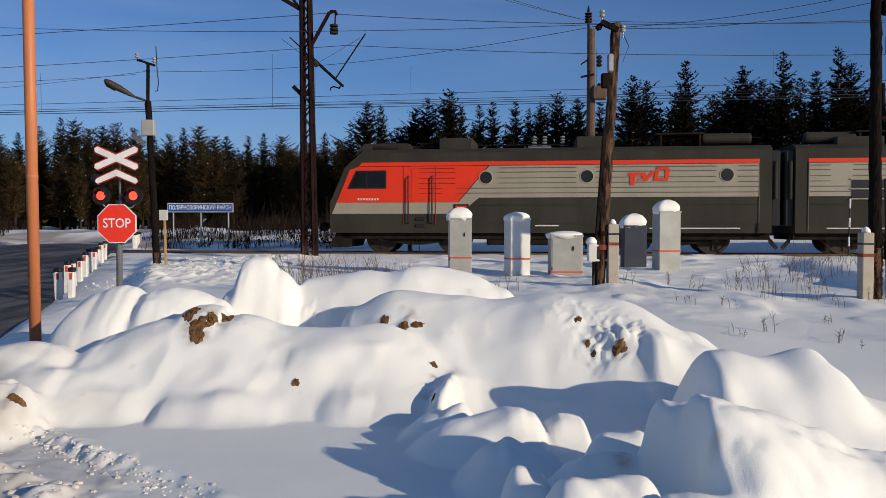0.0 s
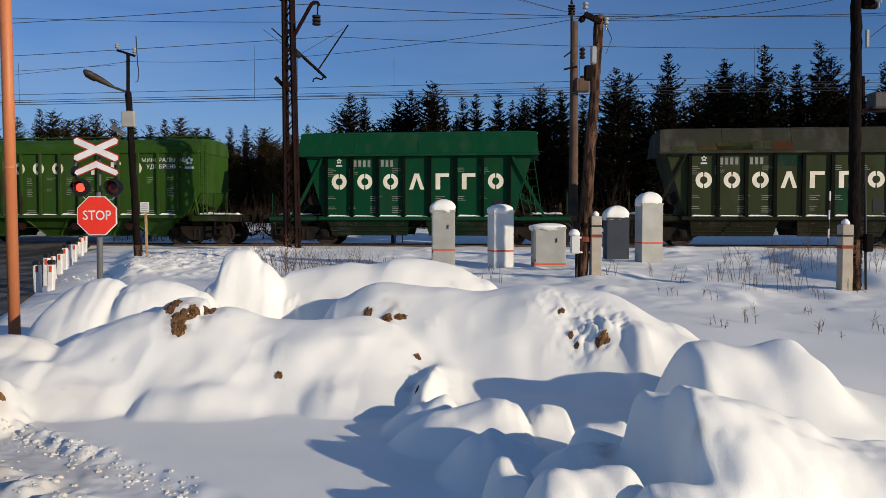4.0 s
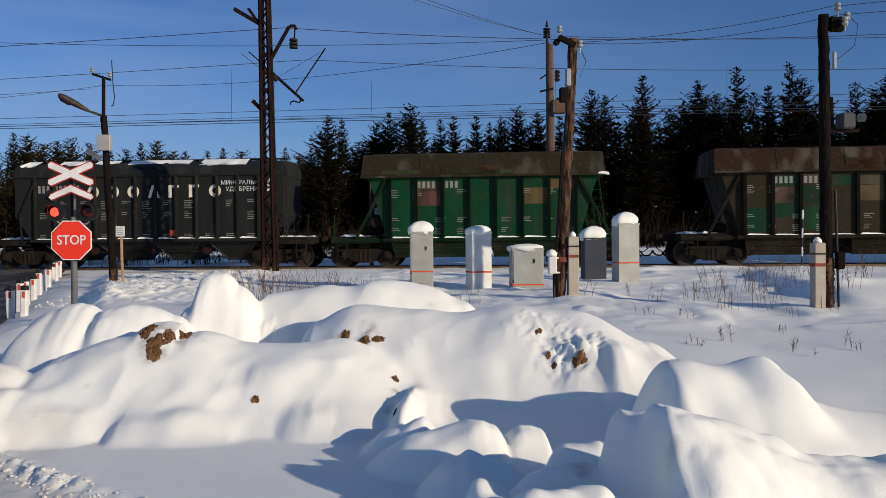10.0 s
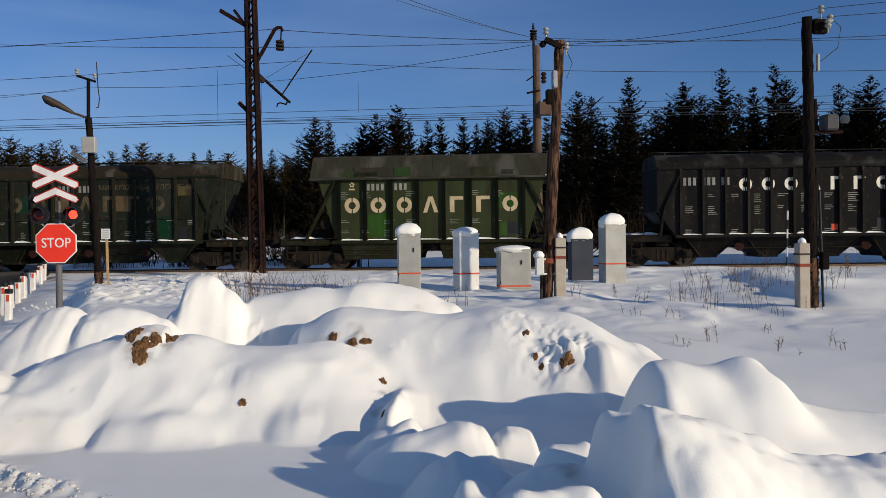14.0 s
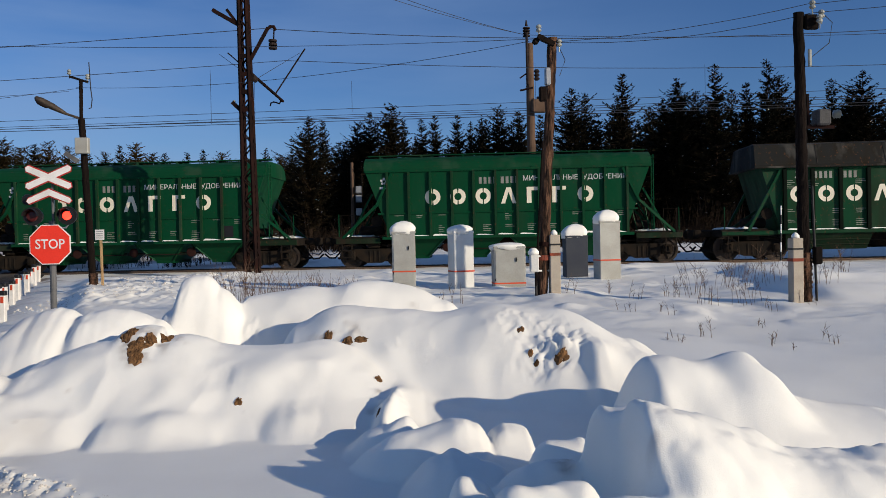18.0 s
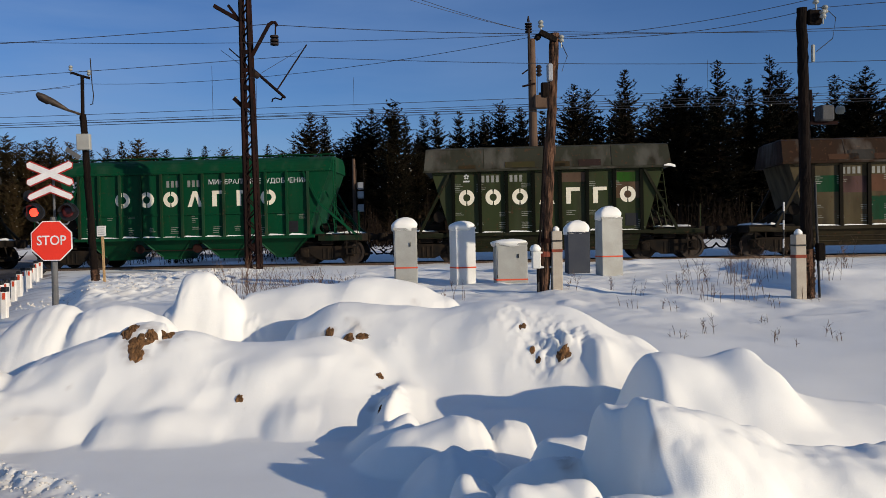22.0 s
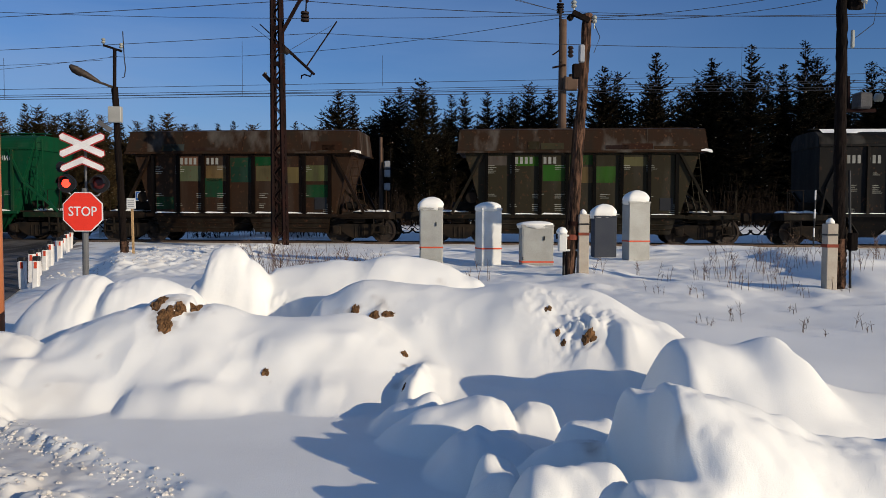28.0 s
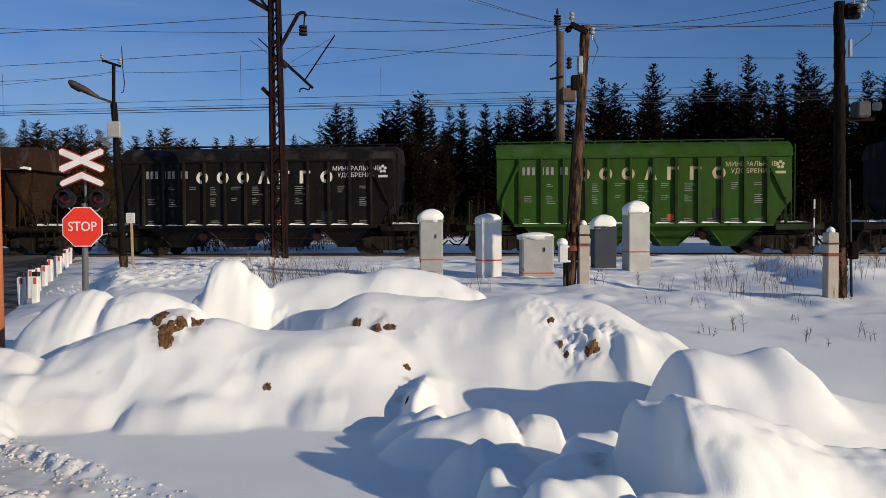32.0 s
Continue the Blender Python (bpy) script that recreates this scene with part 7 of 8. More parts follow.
def stop_sign():
    x, y = -5.93, 14.66
    z = ground_z(x, y) - 0.4
    root = thing("crossing_signal", pose(x, y, z), "level crossing signal with red stop sign and white crossbuck", "road sign")
    hz = lambda py: at_pixel_height(py, y) - z
    k = y / 1423.5
    part("post", Shape().tube((-0.01, 0.05, 0), (0.0, 0.05, hz(355)), 0.055, n=12), BOX_GREY, root)
    part("mast", Shape().tube((0.02, 0.05, hz(360)), (0.02, 0.05, hz(280)), 0.022, n=10), BOX_GREY, root)
    # octagon with white rim and letters
    zc, r = hz(396), 0.35 / math.cos(math.pi / 8)
    octagon = lambda rad: [(rad * math.cos(math.pi / 8 + i * math.pi / 4), zc + rad * math.sin(math.pi / 8 + i * math.pi / 4)) for i in range(8)]
    board = part("stop_board", Shape().prism(octagon(r), -0.06, -0.035), SIGN_WHITE, root, "red octagonal board with white rim")
    part("face", Shape().prism(octagon(r * 0.955), -0.064, -0.058), SIGN_RED, board)
    word = text_mesh("STOP", 0.28, SIGN_WHITE, 0.003, 0.002)
    span = max(v.co.x for v in word.vertices) - min(v.co.x for v in word.vertices)
    word.transform(Matrix.Diagonal((0.50 / span, 1, 0.86, 1)))
    part("word", word, SIGN_WHITE, board, m=pose(0, -0.068, zc))
    # crossbuck: one full cross and half a cross below
    def blade(a, b, w):
        d = (Vector(b) - Vector(a)).normalized()
        n = Vector((-d.y, d.x)) * w / 2
        a, b = Vector(a), Vector(b)
        return [a + n, a - d * w * 0.32, a - n, b - n, b + d * w * 0.32, b + n]

    zx, zl, hw = hz(281), hz(312), 0.36
    specs = [((-hw, zx + 0.16), (hw, zx - 0.16), 0.0), ((-hw, zx - 0.16), (hw, zx + 0.16), 0.006)]
    for a, b, off in specs:
        bl = part("blade", Shape().prism([(p.x, p.y) for p in blade(a, b, 0.150)], -0.05 - off, -0.035 - off), SIGN_EDGE, root, "red-edged white blade")
        part("face", Shape().prism([(p.x, p.y) for p in blade(a, b, 0.108)], -0.054 - off - 0.004, -0.048 - off), SIGN_WHITE, bl)
    for w, mat_, d in ((0.150, SIGN_EDGE, 0.0), (0.108, SIGN_WHITE, 0.005)):
        h = w / 2
        pts = [(-hw - h * 0.5, zl - 0.10), (-hw, zl - 0.10 + h * 0.9), (0, zl + 0.06 + h), (hw, zl - 0.10 + h * 0.9), (hw + h * 0.5, zl - 0.10), (hw - h * 0.3, zl - 0.10 - h * 0.8), (0, zl + 0.06 - h * 1.1), (-hw + h * 0.3, zl - 0.10 - h * 0.8)]
        part("chevron" if d == 0 else "chevron_face", Shape().prism(pts, -0.05 - d, -0.035), mat_, root)
    # twin lamps that flash by turns: an added dark shutter blanks each glowing lens
    lamps = []
    for sx, px in ((-1, 181), (1, 238)):
        lx, lz = (px - 784) / 1423.5 * y - x, hz(347)
        back = part("backing_disc", Shape().lathe([(0.165, -0.02), (0.165, 0.0), (0.14, 0.02)], (lx, -0.05, lz), "Y", 24), BLACK, root)
        part("housing", Shape().lathe([(0.05, 0.18), (0.12, 0.16), (0.13, 0.0)], (lx, -0.05, lz), "Y", 20), BLACK, back)
        part("lens", Shape().lathe([(0.078, -0.024), (0.074, -0.028), (0.04, -0.034), (0.003, -0.036)], (lx, -0.05, lz), "Y", 20), LAMP_RED, root, "glowing red lens", smooth=True)
        hood = Shape()
        n = 14
        ring = lambda rad, yy: [(lx + rad * math.cos(math.pi * i / n), yy, lz + rad * math.sin(math.pi * i / n)) for i in range(n + 1)]
        loop = [ring(0.125, -0.06), ring(0.13, -0.22), ring(0.122, -0.22), ring(0.117, -0.06)]
        for a, b in zip(loop, loop[1:]):
            m = len(a)
            hood.add(a + b, [(i, i + 1, m + i + 1, m + i) for i in range(m - 1)])
        part("hood", hood, BLACK, back)
        sh = part("shutter", Shape().lathe([(0.10, 0.0), (0.10, -0.008), (0.07, -0.012), (0.003, -0.013)], (0, 0, 0), "Y", 20), LAMP_DARK, root, "dark shutter added to blank the lamp", smooth=True)
        lamps.append((sh, lx, lz))
        part("lamp_arm", Shape().path([(lx, 0.0, lz - 0.15), (lx * 0.8, 0.03, lz - 0.21), (0, 0.05, lz - 0.23)], 0.014), STEEL, root)
    part("bell", Shape().lathe([(0.09, 0.0), (0.10, 0.02), (0.09, 0.10)], (-0.42, 0.05, hz(318)), "Y", 18), BLACK, root)
    return lamps


ADDED_SHUTTERS = stop_sign()


def lamp_post():
    y = 22.4
    x = (277 - 784) / 1423.5 * y
    z = ground_z(x, y) - 0.3
    hz = lambda py: at_pixel_height(py, y) - z
    k = y / 1423.5
    root = thing("lamp_post", pose(x, y, z), "dark wooden lamp post with a cobra-head street lamp", "street lamp")
    part("shaft", rough_pole(0.10, 0.085, hz(180), -13 * k, seed=9), POLE_DARK, root)
    part("butt", rough_pole(0.115, 0.11, hz(447), 0.0, seed=11), POLE_WOOD, root, "snow-flecked foot of the post")
    part("pipe", Shape().tube((-13 * k, -0.06, hz(240)), (-11 * k, -0.06, hz(116)), 0.05), POLE_DARK, root)
    part("crossarm", Shape().beam((-30 * k, -0.06, hz(109)), (1 * k, -0.06, hz(119)), 0.06, 0.06), POLE_DARK, root)
    pin_insulator(root, -30 * k, -0.06, hz(106))
    pin_insulator(root, 0 * k, -0.06, hz(114))
    part("jumper", Shape().path([(3 * k, -0.06, hz(85)), (5 * k, -0.06, hz(130)), (7 * k, -0.06, hz(148)), (5 * k, -0.06, hz(163)), (1 * k, -0.06, hz(164))], 0.014, 5), WIRE, root)
    part("lamp_arm", Shape().path([(-14 * k, -0.06, hz(181)), (-28 * k, -0.1, hz(176)), (-40 * k, -0.12, hz(172))], 0.035), LAMP_HEAD, root)
    head = Shape()
    a, b = Vector((-36 * k, -0.12, hz(173))), Vector((-84 * k, -0.2, hz(146)))
    q = (b - a).to_track_quat("X", "Z")
    L = (b - a).length
    prof = [(0.0, 0.05, 0.04), (0.15, 0.08, 0.06), (0.45, 0.13, 0.09), (0.8, 0.14, 0.09), (0.97, 0.10, 0.06), (1.0, 0.05, 0.03)]
    head.rings([[a + q @ Vector((t * L, ry * math.cos(u), rz * math.sin(u))) for u in [2 * math.pi * i / 12 for i in range(12)]] for t, ry, rz in prof])
    h = part("lamp_head", head, LAMP_HEAD, root, "weathered metal lamp head", smooth=True)
    bowl = Shape()
    bowl.rings([[a + q @ Vector((t * L, ry * math.cos(u), -0.05 + rz * math.sin(u))) for u in [2 * math.pi * i / 12 for i in range(12)]] for t, ry, rz in ((0.5, 0.06, 0.03), (0.6, 0.11, 0.08), (0.85, 0.11, 0.08), (0.95, 0.05, 0.03))])
    part("lamp_bowl", bowl, INSULATOR_DARK, h, smooth=True)
    part("fuse_box", Shape().box(-20 * k, 2 * k, -0.25, -0.08, hz(242), hz(215), 0.015), CABINET, root, "grey fuse box")
    part("fuse_box", Shape().beam((-40 * k, -0.1, hz(240)), (-18 * k, -0.1, hz(255)), 0.06, 0.12), BOX_GREY, root)


lamp_post()


def small_notice():
    y = 21.5
    x = (291 - 784) / 1423.5 * y
    z = ground_z(x, y) - 0.2
    hz = lambda py: at_pixel_height(py, y) - z
    root = thing("notice_board", pose(x, y, z), "small pale notice plate on a raw wooden stake", "sign")
    part("stake", Shape().beam((0.02, 0, 0), (0, 0, hz(385)), 0.06, 0.05), WOOD_PALE, root)
    part("plate", Shape().box(-0.13, 0.10, -0.045, -0.028, hz(390), hz(372), 0.004), CABINET_WHITE, root)
    part("print_bars", bars([(-0.10, hz(376) - 0.055 * k, 0.17, 0.018) for k in range(4)], -0.046), SIGN_BACK, root)


small_notice()


def district_sign():
    y = 42.0
    x = (355 - 784) / 1423.5 * y
    z = ground_z(x, y)
    hz = lambda py: at_pixel_height(py, y) - z
    root = thing("district_sign", pose(x, y, z), "long blue road sign with white lettering behind the track", "road sign")
    w = 116 / 1423.5 * y
    zc = hz(368)
    b = part("board", Shape().box(-w / 2, w / 2, -0.05, 0.0, zc - 0.235, zc + 0.235, 0.01), SIGN_WHITE, root)
    part("face", Shape().box(-w / 2 + 0.03, w / 2 - 0.03, -0.058, -0.045, zc - 0.205, zc + 0.205), SIGN_BLUE, b)
    t = text_mesh("ПОЛЯРНОЗОРИНСКИЙ РАЙОН", 0.30, SIGN_WHITE, 0.004, 0.004)
    xs = [v.co.x for v in t.vertices]
    t.transform(Matrix.Diagonal(((w - 0.2) / (max(xs) - min(xs)), 1, 1, 1)))
    part("lettering", t, SIGN_WHITE, b, m=pose(0, -0.064, zc))
    for dx in (-0.42, 0.0, 0.42):
        part("post", Shape().tube((dx * w, 0.05, -0.3), (dx * w, 0.05, zc + 0.2), 0.04), STEEL, root)


district_sign()


def marker_stake():
    x, y = 14.1, 28.0
    z = ground_z(x, y) - 0.2
    root = thing("marker_stake", pose(x, y, z, 0, 1.0, 0), "thin black and white banded stake beside the track", "stake")
    for k in range(7):
        part("band", Shape().tube((0, 0, 0.33 * k), (0, 0, 0.33 * k + 0.33), 0.030, n=8), (POST_WHITE, BLACK)[k % 2], root)


marker_stake()


def guard_posts():
    """Low marker posts along the road's edge."""
    made = None
    spots = [(-8.15 - 0.342 * t * 1.38, 17.0 + t * 1.38, t) for t in range(10)] + [(-7.75, 16.7, 20), (-8.35, 17.4, 21)]
    for x, y, k in spots:
        zz = float(np.interp(across(x, y), ROAD_D, ROAD_H))
        root = thing("guard_post", pose(x, y, zz - 0.1, 0, 2.0 * math.sin(k * 2.3), 0), "white roadside guard post with black top and red mark", "guard post", "guard posts along the road")
        h = 0.78 + 0.05 * math.sin(k * 1.7)
        part("post", Shape().box(-0.062, 0.062, -0.062, 0.062, 0, h, 0.015), POST_WHITE, root)
        part("cap", Shape().box(-0.064, 0.064, -0.064, 0.064, h - 0.10, h + 0.006, 0.015), BLACK, root)
        part("reflector", Shape().box(-0.02, 0.035, -0.070, -0.06, h - 0.24, h - 0.11), RED_BAND, root, "small red mark")


guard_posts()


def far_posts():
    for k in range(5):
        x, y = -14.6 - 0.5 * k, 38.0 + 1.5 * k
        root = thing("guard_post", pose(x, y, 0.55), "white roadside guard post beyond the track", "guard post", "guard posts beyond the track")
        part("post", Shape().box(-0.07, 0.07, -0.07, 0.07, 0, 0.75, 0.015), POST_WHITE, root)
        part("cap", Shape().box(-0.072, 0.072, -0.072, 0.072, 0.62, 0.754, 0.015), BLACK, root)


far_posts()


def orange_pole():
    y = 9.5
    x = (59 - 784) / 1423.5 * y
    z = ground_z(x, y) - 0.4
    root = thing("orange_pole", pose(x, y, z, 0, -0.35, 0), "tall orange painted steel pipe standing in the snow", "pole")
    part("pipe", Shape().tube((0, 0, 0), (0, 0, 7.0), 0.066, 0.066, 20), ORANGE_PIPE, root, smooth=True)
    part("weld_ring", Shape().tube((0, 0, 2.52), (0, 0, 2.545), 0.069, n=20), ORANGE_PIPE, root)


orange_pole()


# ---- the forest behind the track ----
def conifer(seed, h, spread, bare, form, fine=True):
    """Trunk, crown and snow clumps of one tree, as meshes; form 0 spruce, 1 pine."""
    spread *= 1.12
    rng = random.Random(seed)
    trunk = Shape().tube((0, 0, -0.5), (0, 0, h * 0.97), 0.016 * h, 0.01, 7)
    v, f, sv, sf = [], [], [], []

    def tuft(p, d, up, length, width, snow=False):
        side = d.cross(up)
        side = side.normalized() * width if side.length > 1e-6 else Vector((width, 0, 0))
        lift = up * width * 0.5
        a, b = p, p + d * length
        m = p + d * length * 0.45
        n = len(sv if snow else v)
        (sv if snow else v).extend([a, m + side - lift * 0.3, b, m - side - lift * 0.3, m + lift])
        (sf if snow else f).extend([(n, n + 1, n + 4), (n + 1, n + 2, n + 4), (n + 2, n + 3, n + 4), (n + 3, n, n + 4)])

    levels = int(h * (3.9 if fine else 2.6))
    lop = [rng.uniform(0.75, 1.25) for k in range(8)]
    for k in range(levels):
        t = (k + rng.uniform(-0.3, 0.3)) / levels
        t = min(1, max(0, t))
        if form == 2:
            reach = spread * (1 - t ** 2.6) ** 0.6 * (0.45 + 0.55 * min(1, t * 2.2)) + 0.15
        elif form == 0:
            reach = spread * (1 - t) ** 0.75 * (0.75 + 0.25 * min(1, t * 5)) + 0.10
        else:
            reach = spread * math.sin(math.pi * min(1, 0.22 + t * 0.79)) ** 0.7 + 0.10
        reach *= rng.uniform(0.7, 1.15)
        count = rng.randint(6, 8) if t < 0.8 else rng.randint(4, 5)
        a0 = rng.uniform(0, 6.28)
        for j in range(count):
            a = a0 + j * 2 * math.pi / count + rng.uniform(-0.5, 0.5)
            r = reach * rng.uniform(0.45, 1.2) * lop[int(a / 6.2832 * 8) % 8]
            out = Vector((math.cos(a), math.sin(a), 0))
            rise = (-0.45 + 0.95 * t) if form == 0 else rng.uniform(-0.1, 0.55)
            z = h * (bare + (0.985 - bare) * min(1, max(0, t + rng.uniform(-0.8, 0.8) / levels)))
            if fine and k % 2 == 0:
                trunk.tube((0, 0, z), out * r * 0.8 + Vector((0, 0, z + rise * r * 0.6)), 0.012 + 0.004 * r, 0.006, 3)
            n = max(2, int(r / (0.15 if fine else 0.26)))
            for i in range(n):
                q = (i + 0.6) / n
                p = Vector((0, 0, z)) + out * r * q + Vector((0, 0, rise * r * q + 0.22 * r * q * q))
                for sgn in (-1, 1):
                    turn = sgn * rng.uniform(0.2, 1.1)
                    d = Vector((math.cos(a + turn), math.sin(a + turn), rng.uniform(0.0, 1.1))).normalized()
                    size = rng.uniform(0.22, 0.50) * (0.7 + 0.4 * (1 - q)) * (0.65 + 0.35 * min(1, (1 - t) * 3))
                    size *= 1.0 if fine else 1.35
                    tuft(p, d, Vector((0, 0, 1)), size, size * 0.28)
                    if rng.random() < 0.010:
                        tuft(p + Vector((0, 0, 0.05)), d, Vector((0, 0, 1)), size * 0.7, size * 0.2, True)
    tuft(Vector((0, 0, h * 0.95)), Vector((0, 0, 1)), Vector((1, 0, 0)), 0.5, 0.06)
    crown, snow = Shape(), Shape()
    crown.v, crown.f, snow.v, snow.f = v, f, sv, sf
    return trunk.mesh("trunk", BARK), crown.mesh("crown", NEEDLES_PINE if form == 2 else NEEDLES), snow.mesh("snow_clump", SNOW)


KINDS = [conifer(100 + k, h, sp, bare, form) for k, (h, sp, bare, form) in enumerate(
    ((12.0, 2.1, 0.10, 0), (12.0, 1.8, 0.12, 0), (12.0, 1.9, 0.16, 1), (12.0, 1.7, 0.08, 0), (12.0, 1.7, 0.20, 1), (12.0, 2.3, 0.10, 0), (12.0, 2.0, 0.14, 1), (12.0, 1.9, 0.16, 2), (12.0, 2.3, 0.20, 2), (12.0, 1.6, 0.14, 2)))]


RANKS = [conifer(200 + k, h, sp, bare, form, False) for k, (h, sp, bare, form) in enumerate(((12.0, 2.2, 0.10, 0), (12.0, 2.0, 0.14, 1), (12.0, 2.0, 0.16, 2)))]


def plant(x, y, height, kind, turn, label="dark snow-flecked spruce at the edge of the forest", group="trees behind the track"):
    z = ground_z(x, y)
    k = height / 12.0
    root = thing("conifer_tree", pose(x, y, z, 0, 0, turn), label, "tree", group)
    root.scale = (k, k, k)
    for name, me in zip(("trunk", "crown", "snow_clump"), RANKS[kind - 100] if kind >= 100 else KINDS[kind]):
        ob = part(name, me, NEEDLES, root)
        if name == "snow_clump":
            tagged(ob, kind="stuff")


def edge_of_forest():
    rng = random.Random(77)
    # tops that stand out against the sky: bearing, apparent height of the top, distance
    for px, py, y in ((650, 178, 60), (674, 184, 61), (735, 188, 63), (757, 172, 62), (795, 156, 60), (815, 186, 64), (848, 184, 66), (872, 178, 65), (912, 178, 62), (935, 190, 66),
                      (955, 184, 63), (985, 162, 60), (1020, 172, 62), (1060, 178, 64), (1118, 132, 56), (1142, 140, 57), (1211, 106, 55), (1240, 190, 57), (1285, 150, 57), (1310, 116, 56), (1345, 140, 58),
                      (1382, 90, 54), (1412, 135, 56), (1440, 124, 56), (1479, 80, 53), (1502, 112, 55), (1540, 135, 56), (1600, 118, 54), (1640, 132, 55), (1660, 105, 53), (1720, 120, 54), (1780, 110, 52)):
        x = (px - 784) / 1423.5 * y
        plant(x, y, at_pixel_height(py, y) - ground_z(x, y), rng.randrange(7), rng.uniform(0, 360))
    for px, py in ((-60, 230), (-30, 222), (2, 238), (35, 232), (72, 224), (110, 206), (132, 212), (160, 226), (184, 221), (207, 216), (240, 225), (275, 238), (302, 236), (326, 224), (355, 222), (382, 240),
                   (402, 240), (440, 238), (468, 233), (500, 240), (520, 262), (552, 262), (575, 233), (600, 248), (620, 236)):
        y = rng.uniform(70, 80)
        x = (px - 784) / 1423.5 * y
        plant(x, y, at_pixel_height(py, y) - ground_z(x, y), rng.choice((1, 2, 7, 8, 8, 9, 7)), rng.uniform(0, 360))
    # a close rank of pines fills the gaps on the road's side
    for k in range(46):
        px, y = rng.uniform(-110, 600), rng.uniform(66, 78)
        x = (px - 784) / 1423.5 * y
        plant(x, y, at_pixel_height(rng.uniform(246, 300), y) - ground_z(x, y), 102, rng.uniform(0, 360), "brown-green pine in the forest beyond the road")
    # the ranks behind, lower against the sky
    for k in range(190):
        px = rng.uniform(-130, 1850)
        right = min(1, max(0, (px - 560) / 120))
        y = rng.uniform(76, 98) * (1 - right) + rng.uniform(56, 84) * right
        x = (px - 784) / 1423.5 * y
        top = 262 + rng.uniform(0, 50) - right * (45 + 60 * min(1, max(0, (px - 1050) / 150)))
        plant(x, y, at_pixel_height(top, y) - ground_z(x, y), 102 if right < 0.5 else 100 + rng.randrange(2), rng.uniform(0, 360), "dark conifer in the ranks of the forest")


edge_of_forest()


def far_woods():
    """Woods too dense to count, closing the view behind the first ranks and to either side."""
    rng = random.Random(5)
    s = Shape()
    for k in range(520):
        a = rng.uniform(-75, 75)
        d = rng.uniform(100, 135)
        x, y = d * math.sin(radians(a)), d * math.cos(radians(a))
        if y < 60 and abs(a) < 40:
            continue
        z, h = ground_z(x, y), rng.uniform(6.5, 9.0) * (1.0 if a < -8 else 1.12)
        for j in range(9):
            t = j / 9
            r = (1 - t) * rng.uniform(1.3, 2.0) + 0.1
            n = 7
            ring = [(x + r * rng.uniform(0.6, 1.2) * math.cos(2 * math.pi * i / n), y + r * rng.uniform(0.6, 1.2) * math.sin(2 * math.pi * i / n), z + h * t + rng.uniform(0, 0.5)) for i in range(n)]
            top = (x, y, z + h * (t + 0.22))
            s.add(ring + [top], [(i, (i + 1) % n, n) for i in range(n)])
    tagged(new("far_woods", s.mesh("far_woods", NEEDLES_PINE)), "dense dark conifer woods behind the first trees", "woods", kind="stuff")


far_woods()


def undergrowth():
    """Leafless brush and young stems along the forest's edge, too dense to count."""
    rng, s = random.Random(8), Shape()
    for k in range(1480):
        px = rng.uniform(-120, 1800) if k < 1300 else rng.uniform(200, 640)
        y = rng.uniform(45, 66) if px < 560 else rng.uniform(46, 56)
        if k >= 1300:
            y = rng.uniform(38.5, 48)
        x = (px - 784) / 1423.5 * y
        if abs(x - float(road_x(across(x, y)))) < ROAD_HALF + 1.2:
            continue
        z, tall = ground_z(x, y), rng.uniform(0.15, 0.45) if k >= 1300 else rng.uniform(0.5, 1.5) * (2.2 if rng.random() < 0.18 else 1.0)
        for j in range(6):
            bx, by = x + rng.uniform(-0.5, 0.5), y + rng.uniform(-0.4, 0.4)
            h = tall * rng.uniform(0.6, 1.1)
            tip = (bx + rng.uniform(-0.3, 0.3) * h, by + rng.uniform(-0.2, 0.2) * h, z + h)
            s.tube((bx, by, z - 0.1), tip, 0.022, 0.007, 3)
            m = Vector((bx, by, z)).lerp(Vector(tip), rng.uniform(0.3, 0.7))
            s.tube(m, m + Vector((rng.uniform(-0.35, 0.35) * h, rng.uniform(-0.2, 0.2), rng.uniform(0.2, 0.4) * h)), 0.012, 0.005, 3)
    tagged(new("undergrowth", s.mesh("undergrowth", BRUSH)), "brown leafless brush along the forest edge", "undergrowth", kind="stuff")


undergrowth()


# ---- earth clods, twigs and crumbs of snow ----
def lump(seed, rx, ry, rz, rough=0.30, n=9, m=12):
    rng, loops = random.Random(seed), []
    for k in range(n + 1):
        t = math.pi * (k + 0.02) / (n + 0.04)
        loops.append([(rx * math.sin(t) * math.cos(a) * rng.uniform(1 - rough, 1 + rough), ry * math.sin(t) * math.sin(a) * rng.uniform(1 - rough, 1 + rough), rz * math.cos(t) * rng.uniform(1 - rough * 0.5, 1 + rough * 0.5))
                      for a in [2 * math.pi * i / m for i in range(m)]])
    return Shape().rings(loops)


